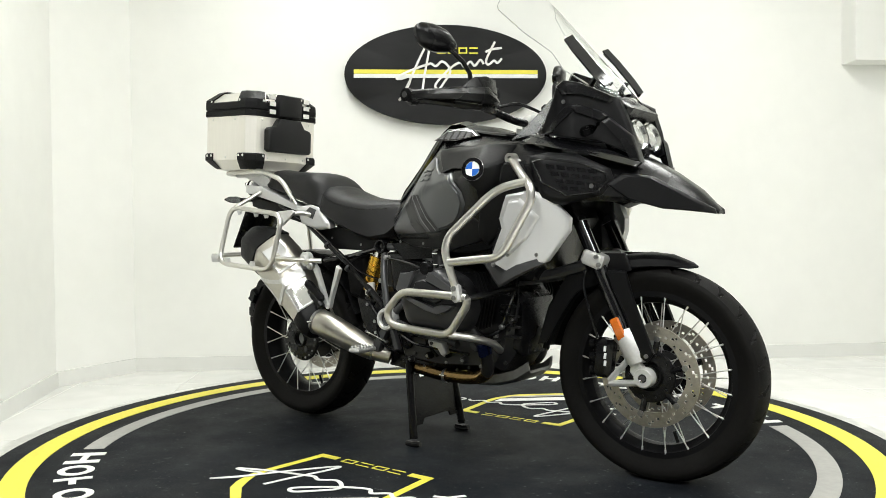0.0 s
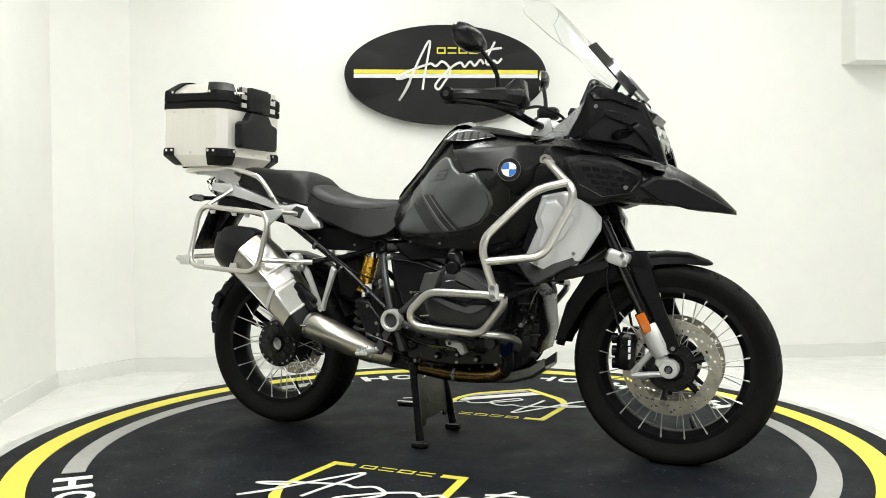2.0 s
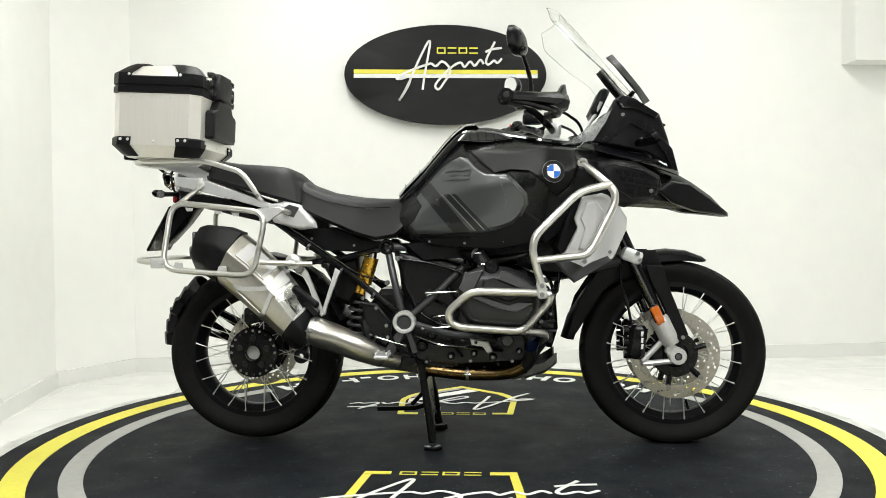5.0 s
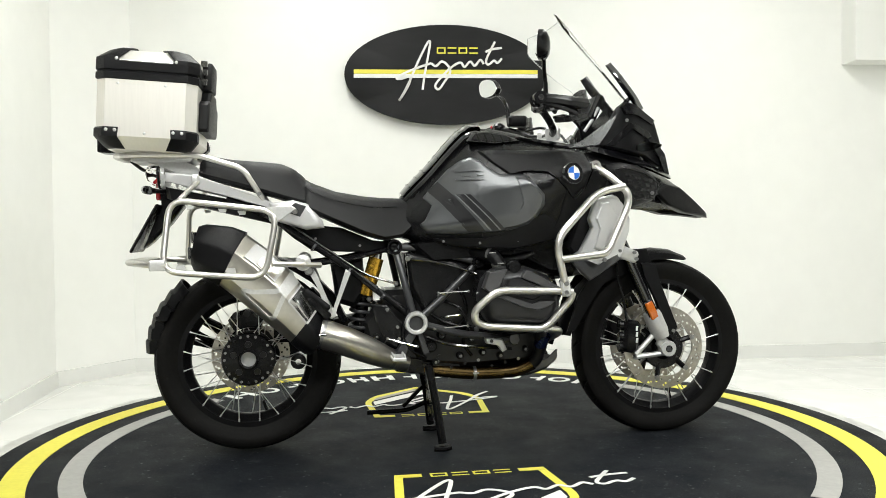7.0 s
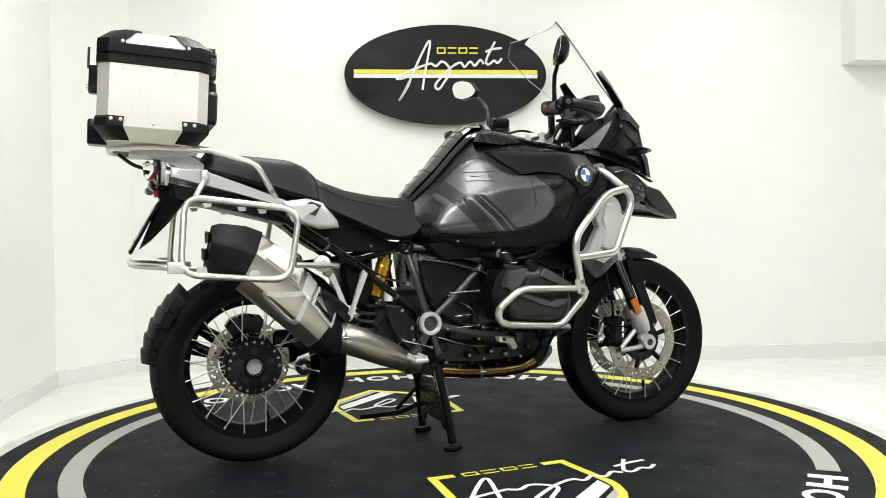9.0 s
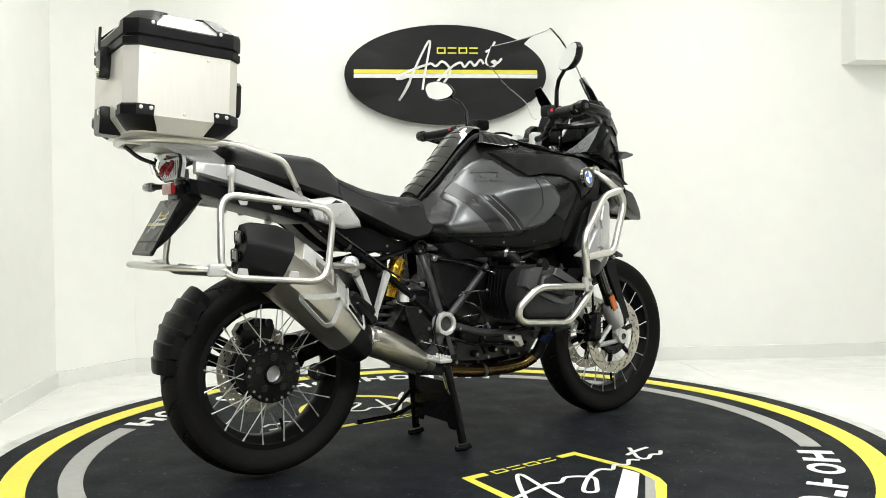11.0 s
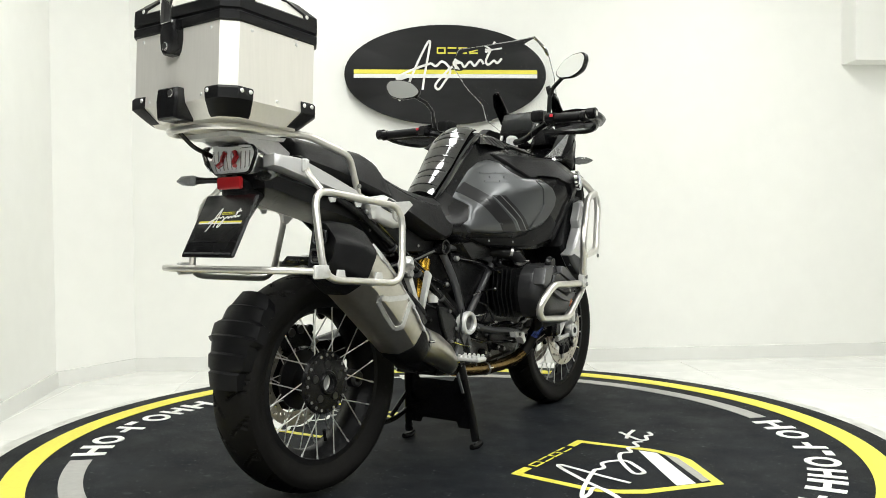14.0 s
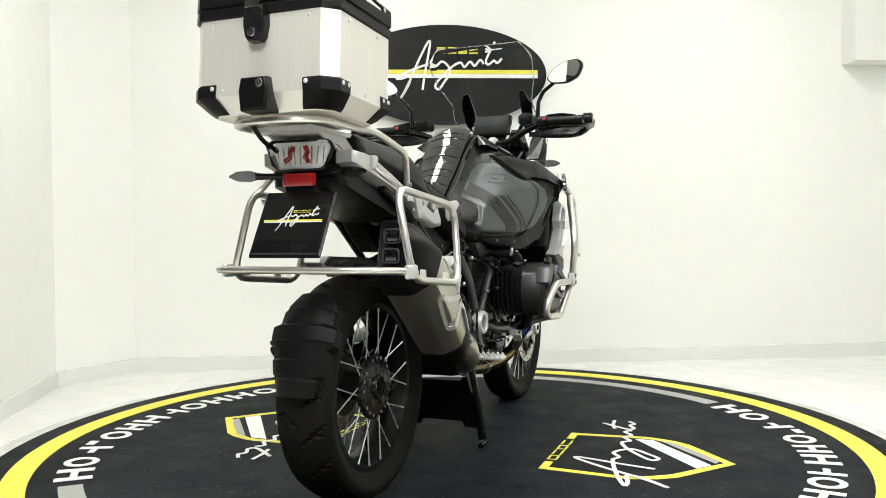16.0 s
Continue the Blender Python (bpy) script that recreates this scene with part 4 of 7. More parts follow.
def nose():
    """Beak, side pods, headlamp, cockpit, windscreen."""
    rows = [(0.55, 0.245, 1.035, 0.870), (0.62, 0.222, 1.030, 0.850), (0.70, 0.180, 1.010, 0.845), (0.78, 0.140, 0.975, 0.838), (0.86, 0.105, 0.928, 0.828), (0.93, 0.070, 0.878, 0.815), (0.975, 0.040, 0.832, 0.806), (0.99, 0.020, 0.815, 0.803)]
    bm = bmesh.new()
    loops = []
    for x, w, zt, zb in rows:
        e = (zt - zb)
        lp = [(x, -w * 0.25, zt), (x, -w * 0.55, zt - e * 0.06), (x, -w * 0.9, zt - e * 0.35), (x, -w, zt - e * 0.55), (x, -w * 0.95, zb + e * 0.1), (x, -w * 0.7, zb), (x, -w * 0.3, zb + e * 0.15)]
        loops.append(lp + [(a, -b, c) for a, b, c in lp[::-1]])
    rings(bm, loops)
    b = part("beak", bm, SATIN, BIKE, "satin black front beak with matte side wings", 28)
    for s in (-1, 1):
        out = [(0.505, 0.985), (0.560, 0.992), (0.640, 0.985), (0.725, 0.940), (0.735, 0.905), (0.705, 0.862), (0.600, 0.834), (0.548, 0.850), (0.520, 0.905)]
        bm = shell(bmesh.new(), out, beak_y, 0.05, 0.014, 0.018, 0.025, -s)
        p = sub("side_pod", bm, MATTE, b, "matte black side pod with mesh vents")
        for j in range(4):
            for i in range(5 - (j == 3)):
                x, z = 0.568 + i * 0.027 + j * 0.012, 0.955 - j * 0.021 - i * 0.004
                bm = bmesh.new()
                q = [(x, z), (x + 0.021, z - 0.003), (x + 0.024, z - 0.015), (x + 0.004, z - 0.013)]
                rings(bm, [[(u, -s * (beak_y(u, v) - d), v) for u, v in q] for d in (0.0150, 0.0184)])
                sub("vent_cell", bm, SATIN, b)
        rim = [(0.528, 0.964), (0.570, 0.972), (0.660, 0.955), (0.722, 0.925), (0.726, 0.905), (0.700, 0.872), (0.622, 0.862), (0.560, 0.900)]
        for k in range(len(rim)):
            u, v = rim[k], rim[(k + 1) % len(rim)]
            ends = [(x, -s * (beak_y(x, z) - 0.0185), z) for x, z in (u, tuple((a + b) / 2 for a, b in zip(u, v)), v)]
            sub("pod_edge", sweep(bmesh.new(), ends, 0.0028, 6), SATIN, b)
        bolt(b, 0.690, s * 0.225 if s < 0 else 0.222, 0.888, 0.9)
        out = [(0.715, 0.895), (0.760, 0.925), (0.830, 0.915), (0.920, 0.860), (0.985, 0.818), (0.988, 0.803), (0.930, 0.812), (0.860, 0.820), (0.770, 0.850)]
        bm = shell(bmesh.new(), out, lambda x, z: -interp([(0.70, 0.190), (0.78, 0.158), (0.86, 0.120), (0.93, 0.082), (0.99, 0.040)], x)[0], 0.05, 0.008, 0.012, 0.03, -s)
        sub("beak_wing", bm, MATTE, b)
    sub("nose_core", plate(bmesh.new(), [(0.45, 1.03), (0.60, 1.10), (0.69, 1.06), (0.72, 0.99), (0.70, 0.95), (0.55, 0.98)], -0.132, 0.132, 0.02), GLOSS, b)
    # cockpit shell behind the screen
    for s in (-1, 1):
        def flare(x, z):
            return -interp([(0.49, 0.178), (0.575, 0.212), (0.62, 0.203), (0.72, 0.146), (0.82, 0.100)], x)[0]
        out = [(0.498, 1.056), (0.532, 1.115), (0.572, 1.190), (0.596, 1.206), (0.640, 1.196), (0.735, 1.148), (0.765, 1.070), (0.785, 0.995), (0.760, 0.985), (0.690, 1.020), (0.600, 1.035)]
        bm = shell(bmesh.new(), out, flare, 0.03, 0.005, 0.010, 0.02, -s)
        c = part("cockpit_panel", bm, MATTE, BIKE, "matte black cockpit side panel")
        # cheek in three straight bands round a recess, and the arm above it
        def cheek(x, z):
            return -interp([(0.50, 0.190), (0.58, 0.215), (0.63, 0.205), (0.70, 0.168), (0.80, 0.122)], x)[0]
        for out in ([(0.520, 1.046), (0.556, 1.050), (0.628, 1.112), (0.640, 1.131), (0.612, 1.134)], [(0.612, 1.134), (0.640, 1.131), (0.703, 1.106), (0.716, 1.092), (0.698, 1.080), (0.628, 1.108)], [(0.716, 1.092), (0.778, 1.034), (0.800, 0.955), (0.776, 0.958), (0.748, 1.018), (0.698, 1.080)]):
            sub("lamp_cheek", shell(bmesh.new(), out, cheek, 0.03, 0.004, 0.010, 0.02, -s), SATIN, c)
        out = [(0.572, 1.188), (0.596, 1.206), (0.640, 1.196), (0.735, 1.148), (0.722, 1.130), (0.645, 1.160), (0.590, 1.160)]
        sub("upper_arm", shell(bmesh.new(), out, flare, 0.01, 0.004, 0.020, 0.02, -s), SATIN, c)
        bolt(c, 0.600, s * 0.222, 1.140, 0.8)
        # gloss blade between cockpit and side pod
        out = [(0.455, 1.036), (0.470, 1.050), (0.560, 1.040), (0.700, 1.002), (0.802, 0.955), (0.795, 0.942), (0.690, 0.975), (0.560, 1.008)]
        sub("gloss_blade", shell(bmesh.new(), out, lambda x, z: -interp([(0.45, 0.205), (0.60, 0.196), (0.70, 0.170), (0.80, 0.125)], x)[0] - 1.1 * (1.05 - 0.30 * max(0, x - 0.5) - z), 0.02, 0.003, 0.006, 0.02, -s), GLOSS, c, "gloss black blade under the cockpit")
        bm = box(bmesh.new(), (0.668, s * 0.158, 1.072), (0.048, 0.040, 0.022), 0.006)
        sub("front_marker", bm, SMOKE, c)
        fi = part("front_indicator", sweep(bmesh.new(), S([(0.630, 0.150, 1.046), (0.645, 0.192, 1.048), (0.652, 0.200, 1.048)], s), [0.008, 0.008, 0.011], 10), SATIN, BIKE, "slim front turn indicator")
        sub("indicator_lens", sweep(bmesh.new(), S([(0.650, 0.198, 1.048), (0.664, 0.212, 1.049), (0.694, 0.232, 1.051), (0.716, 0.248, 1.052)], s), [0.012, 0.017, 0.014, 0.004], 10), SMOKE, fi)
        # headlamp
    h = part("headlamp", plate(bmesh.new(), [(0.660, 1.115), (0.710, 1.115), (0.745, 1.070), (0.755, 1.010), (0.730, 0.985), (0.660, 1.000)], -0.098, 0.098, 0.015), SATIN, BIKE, "twin headlamp with clear lens")
    for s in (-1, 1):
        bm = lathe(bmesh.new(), [(0.001, -0.005), (0.020, 0.0), (0.034, 0.016), (0.038, 0.030), (0.034, 0.028), (0.001, 0.006)], 0, 0, 28)
        for v in bm.verts:
            x, y, z = v.co
            v.co = Vector((0.734 + y * 0.9 - z * 0.25, s * 0.048 + x, 1.048 + z))
        sub("reflector_bowl", bm, CHROME, h)
        bm = bmesh.new()
        loops = []
        for k, d in ((1.0, 0.0), (0.96, 0.014), (0.7, 0.022), (0.02, 0.026)):
            loops.append([(0.755 + d - (math.sin(a) * 0.044 * k) * 0.30, s * 0.048 + math.cos(a) * 0.044 * k, 1.048 + math.sin(a) * 0.046 * k) for a in (2 * math.pi * i / 24 for i in range(24))])
        rings(bm, loops, cap=True)
        sub("lens", bm, LENS, h, "clear headlamp lens")
    bm = plate(bmesh.new(), [(0.58, 1.180), (0.65, 1.200), (0.765, 1.120), (0.745, 1.095), (0.60, 1.12)], -0.105, 0.105, 0.012)
    part("cockpit_cowl", bm, SATIN, BIKE, "black plastic cowl below the screen")
    bm = box(bmesh.new(), (0.545, 0, 1.205), (0.030, 0.165, 0.100), 0.008, Matrix.Rotation(radians(25), 3, "Y"))
    d = part("display", bm, SATIN, BIKE, "flat dark instrument display")
    bm = box(bmesh.new(), (0.530, 0, 1.212), (0.004, 0.145, 0.082), 0.001, Matrix.Rotation(radians(25), 3, "Y"))
    sub("display_glass", bm, MATTE, d)

    # windscreen
    def sheet(u, v, off=0.0):
        w = interp([(0, 0.115), (0.12, 0.150), (0.25, 0.185), (0.42, 0.175), (0.60, 0.205), (0.85, 0.222), (1.0, 0.175)], v)[0]
        x = 0.722 - 0.308 * v + off - 0.075 * (u * w / 0.2) ** 2
        z = 1.165 + 0.355 * v - 0.012 * u * u
        return Vector((x, u * w, z))
    nu, nv = 18, 22
    bm = bmesh.new()
    g = {}
    for k, off in ((0, 0.0), (1, 0.0045)):
        for i in range(nu + 1):
            for j in range(nv + 1):
                g[i, j, k] = bm.verts.new(sheet(-1 + 2 * i / nu, j / nv, off))
    for i in range(nu):
        for j in range(nv):
            bm.faces.new((g[i, j, 0], g[i, j + 1, 0], g[i + 1, j + 1, 0], g[i + 1, j, 0]))
            bm.faces.new((g[i, j, 1], g[i + 1, j, 1], g[i + 1, j + 1, 1], g[i, j + 1, 1]))
    for i in range(nu):
        for j in (0, nv):
            bm.faces.new((g[i, j, 0], g[i + 1, j, 0], g[i + 1, j, 1], g[i, j, 1]))
    for j in range(nv):
        for i in (0, nu):
            bm.faces.new((g[i, j, 0], g[i, j, 1], g[i, j + 1, 1], g[i, j + 1, 0]))
    w = part("windscreen", bm, SCREEN, BIKE, "tall clear windscreen", 60)
    bm = bmesh.new()
    edge = [sheet(-1, k / 24) for k in range(25)] + [sheet(-1 + 2 * k / 16, 1) for k in range(1, 17)] + [sheet(1, 1 - k / 24) for k in range(1, 25)]
    sweep(bm, edge, 0.0016, 6)
    sub("screen_edge", bm, SCREEN_EDGE, w, "bright polished screen edge")
    for s in (-1, 1):
        bm = bmesh.new()
        a = [(0.556, 0.125, 1.347), (0.592, 0.131, 1.304), (0.650, 0.128, 1.232), (0.684, 0.112, 1.188)]
        lo = []
        for (x, y, z), hw in zip(a, (0.012, 0.024, 0.026, 0.012)):
            lo.append([(x + 0.012, s * (y - hw), z + 0.006), (x + 0.024, s * y, z + 0.012), (x + 0.004, s * (y + hw), z), (x + 0.000, s * (y + hw), z - 0.003), (x + 0.018, s * y, z + 0.008), (x + 0.008, s * (y - hw), z + 0.003)])
        rings(bm, lo)
        part("wind_deflector", bm, GLOSS, BIKE, "dark smoked wind deflector strip")
        bm = sweep(bmesh.new(), S([(0.655, 0.105, 1.235), (0.625, 0.098, 1.195), (0.600, 0.090, 1.160)], s), [0.008, 0.010, 0.010], 8)
        part("screen_bracket", bm, SATIN, BIKE)
        bm = sweep(bmesh.new(), S([(0.548, 0.085, 1.205), (0.530, 0.075, 1.165), (0.500, 0.070, 1.120)], s), 0.006, 8)
        part("screen_strut", bm, CAST, BIKE)
        # smoked side deflector beside the tank
        bm = bmesh.new()
        q = [(0.400, 1.046), (0.452, 1.075), (0.520, 1.125), (0.566, 1.160), (0.542, 1.112), (0.505, 1.058)]
        rings(bm, [[(x, s * (0.205 - 0.16 * (0.50 - x) + d), z) for x, z in q] for d in (0.0, 0.004)])
        part("side_deflector", bm, FROST, BIKE, "smoked clear side deflector")


nose()


# -- handlebar, mirrors, guards --
def lathe_y(x, s, y, z):
    bm = cyl(bmesh.new(), (x, s * (y - 0.012), z), (x, s * (y + 0.016), z), 0.0205, 20)
    return cyl(bm, (x, s * (y + 0.016), z), (x, s * (y + 0.020), z), 0.0165, 20)


def controls():
    pts = [(0.212, -0.452, 1.163), (0.262, -0.300, 1.172), (0.320, -0.205, 1.150), (0.372, -0.120, 1.112), (0.388, 0.0, 1.108), (0.372, 0.120, 1.112), (0.320, 0.205, 1.150), (0.262, 0.300, 1.172), (0.212, 0.452, 1.163)]
    hb = part("handlebar", tube(pts, 0.0125, 12, rad=0.06), SATIN, BIKE, "black tapered handlebar")
    for s in (-1, 1):
        a, b = Vector((0.262, s * 0.300, 1.172)), Vector((0.212, s * 0.452, 1.163))
        g = sub("grip", cyl(bmesh.new(), a + (b - a) * 0.12, a + (b - a) * 0.93, 0.0175, 14), MATTE, hb)
        sub("bar_end", cyl(bmesh.new(), a + (b - a) * 0.92, b + (b - a).normalized() * 0.010, 0.0205, 18), SATIN, hb)
        sub("bar_end_bolt", cyl(bmesh.new(), b + (b - a).normalized() * 0.009, b + (b - a).normalized() * 0.013, 0.011, 14), CAST, hb)
        sw = box(bmesh.new(), tuple(a + (b - a) * -0.06), (0.042, 0.055, 0.040), 0.010)
        sub("switch_pod", sw, SATIN, hb)
        sub("red_button", box(bmesh.new(), tuple(a + Vector((-0.024, s * 0.004, 0.008))), (0.006, 0.012, 0.010), 0.002), RED_MARK, hb)
        lv = sweep(bmesh.new(), S([(0.330, 0.262, 1.160), (0.300, 0.330, 1.158), (0.262, 0.445, 1.150)], s), [0.008, 0.007, 0.006], 8, rad=0.02)
        sub("lever", lv, SATIN, hb)
        res = box(bmesh.new(), (0.322, s * 0.215, 1.192), (0.075, 0.055, 0.042), 0.008)
        sub("fluid_reservoir", res, MATTE, hb)
        # hand guard
        bm = bmesh.new()
        path = [(0.205, 0.472, 1.170, 0.014), (0.250, 0.480, 1.166, 0.017), (0.320, 0.466, 1.161, 0.019), (0.378, 0.430, 1.161, 0.024), (0.402, 0.375, 1.163, 0.030), (0.407, 0.330, 1.166, 0.034), (0.403, 0.285, 1.158, 0.020), (0.390, 0.245, 1.152, 0.012)]
        lo = []
        for x, y, z, hz in path:
            lo.append([(x - 0.006, s * (y - 0.004), z + hz), (x + 0.006, s * (y + 0.008), z + hz * 0.6), (x + 0.011, s * (y + 0.012), z), (x + 0.004, s * (y + 0.008), z - hz * 0.7), (x - 0.014, s * (y - 0.006), z - hz * 0.8), (x - 0.004, s * (y - 0.001), z)])
        rings(bm, lo)
        hg = part("hand_guard", bm, SATIN, BIKE, "black plastic hand guard", 24)
        lo = [[(x, s * (y - 0.006), z0), (x + 0.010, s * (y + 0.004), z0), (x + 0.004, s * (y + 0.002), z1), (x - 0.004, s * (y - 0.006), z1)] for x, y, z0, z1 in ((0.372, 0.425, 1.176, 1.182), (0.392, 0.385, 1.182, 1.214), (0.400, 0.335, 1.186, 1.222), (0.396, 0.280, 1.176, 1.218), (0.388, 0.262, 1.170, 1.196))]
        sub("guard_spoiler", rings_bm(lo), SATIN, hg, "raised black guard spoiler")
        sub("guard_cap", lathe_y(0.216, s, 0.472, 1.169), SATIN, hg)
        sub("guard_bolt", cyl(bmesh.new(), (0.216, s * 0.488, 1.169), (0.216, s * 0.4935, 1.169), 0.0095, 14), CHROME, hg)
        bm = sweep(bmesh.new(), S([(0.208, 0.465, 1.165), (0.300, 0.462, 1.145), (0.375, 0.400, 1.130), (0.385, 0.280, 1.135), (0.350, 0.215, 1.140)], s), 0.011, 8, rad=0.04)
        part("guard_brace", bm, SATIN, BIKE)
        # mirror
        st = tube(S([(0.300, 0.262, 1.190), (0.296, 0.268, 1.255), (0.285, 0.290, 1.290), (0.268, 0.345, 1.325)], s), [0.009, 0.0075, 0.0075, 0.007, 0.007, 0.007, 0.007, 0.007, 0.007, 0.007, 0.007, 0.007, 0.007, 0.007][:4], 10)
        mi = part("mirror", st, SATIN, BIKE, "black round-cornered rear-view mirror on a stalk")
        c = Vector((0.250, s * 0.392, 1.348))
        ou = [(0.066, 0.020), (0.052, 0.043), (0.005, 0.045), (-0.050, 0.028), (-0.086, -0.014), (-0.062, -0.036), (0.0, -0.042), (0.048, -0.024)]
        ou = [(p.x * 1.04, p.y * 0.98) for p in fillet([(a_, b_, 0) for a_, b_ in ou], 0.018, 4, True)]
        m = Matrix.Rotation(s * radians(20), 3, "Z") @ Matrix.Rotation(radians(5), 3, "Y")
        bm = bmesh.new()
        rings(bm, [[c + m @ Vector((dx, s * u * k, v * k)) for u, v in ou] for dx, k in ((-0.012, 0.97), (-0.010, 1.0), (0.003, 1.0), (0.014, 0.86), (0.023, 0.5), (0.025, 0.03))])
        sub("mirror_shell", bm, SATIN, mi)
        bm = bmesh.new()
        rings(bm, [[c + m @ Vector((dx, s * u * k, v * k)) for u, v in ou] for dx, k in ((-0.0115, 0.93), (-0.0135, 0.92))])
        sub("mirror_glass", bm, MIRROR, mi, "clear mirror glass")
    # clamps on the top yoke
    y = part("top_yoke", plate(bmesh.new(), [(0.345, 1.072), (0.470, 1.040), (0.475, 1.062), (0.350, 1.098)], -0.085, 0.085, 0.006), CAST, BIKE, "silver cast top yoke with clamps")
    for s in (-1, 1):
        sub("bar_clamp", box(bmesh.new(), (0.385, s * 0.055, 1.112), (0.052, 0.034, 0.052), 0.010), CAST, y)
        sub("yoke_cap", cyl(cyl(bmesh.new(), (0.462, s * 0.085, 1.03), (0.452, s * 0.085, 1.075), 0.026, 18), (0.452, s * 0.085, 1.075), (0.449, s * 0.085, 1.088), 0.018, 14), CHROME, y)
        cab = tube(S([(0.345, 0.200, 1.150), (0.405, 0.165, 1.165), (0.470, 0.110, 1.130), (0.500, 0.06, 1.05)], s), 0.005, 8, rad=0.03)
        part("cable", cab, SATIN, BIKE)


controls()


# -- seats, tail, rear frame --
def seat_piece(name, rows, label):
    """Rows: x, top, bottom, half width at the top, half width at the bottom."""
    bm = bmesh.new()
    lo = []
    xs = [rows[0][0] + (rows[-1][0] - rows[0][0]) * k / 24 for k in range(25)]
    for k, x in enumerate(xs):
        zt, zb, wt, wb = interp(rows, x)
        sh = 0.93 if k in (0, 24) else 1.0
        wt, wb = wt * sh, wb * sh
        h = zt - zb
        zt2 = zt - (0.012 if k in (0, 24) else 0)
        half = [(0, zt2), (wt * 0.35, zt2 - 0.002), (wt * 0.68, zt2 - 0.008), (wt * 0.88, zt2 - 0.022), (wt, zt2 - 0.044), (wt + (wb - wt) * 0.5, zt2 - 0.044 - (h - 0.05) * 0.5), (wb, zb + 0.012), (wb * 0.93, zb), (wb * 0.4, zb)]
        lo.append([(x, -y, z) for y, z in half] + [(x, y, z) for y, z in half[:0:-1]])
    rings(bm, lo)
    return part(name, bm, LEATHER, BIKE, label, 50)


def seats():
    seat_piece("pillion_seat", [(-0.853, 1.018, 0.958, 0.085, 0.100), (-0.835, 1.030, 0.950, 0.098, 0.115), (-0.74, 1.016, 0.925, 0.118, 0.135), (-0.65, 1.009, 0.900, 0.128, 0.145), (-0.585, 1.003, 0.880, 0.130, 0.150), (-0.54, 0.985, 0.868, 0.130, 0.150), (-0.49, 0.942, 0.852, 0.128, 0.150)], "black textured vinyl pillion seat")
    s = seat_piece("rider_seat", [(-0.515, 0.958, 0.850, 0.122, 0.150), (-0.48, 0.936, 0.832, 0.138, 0.160), (-0.40, 0.906, 0.795, 0.150, 0.168), (-0.30, 0.889, 0.752, 0.142, 0.168), (-0.235, 0.884, 0.733, 0.120, 0.160), (-0.17, 0.882, 0.745, 0.095, 0.140), (-0.125, 0.872, 0.790, 0.080, 0.115)], "black textured vinyl rider seat")
    for sd in (-1, 1):
        pts = [(-0.505, 0.128, 0.915), (-0.44, 0.150, 0.880), (-0.36, 0.156, 0.858), (-0.28, 0.148, 0.845), (-0.19, 0.110, 0.848)]
        sub("seam", sweep(bmesh.new(), S(pts, sd), 0.0016, 6, rad=0.03), SATIN, s)


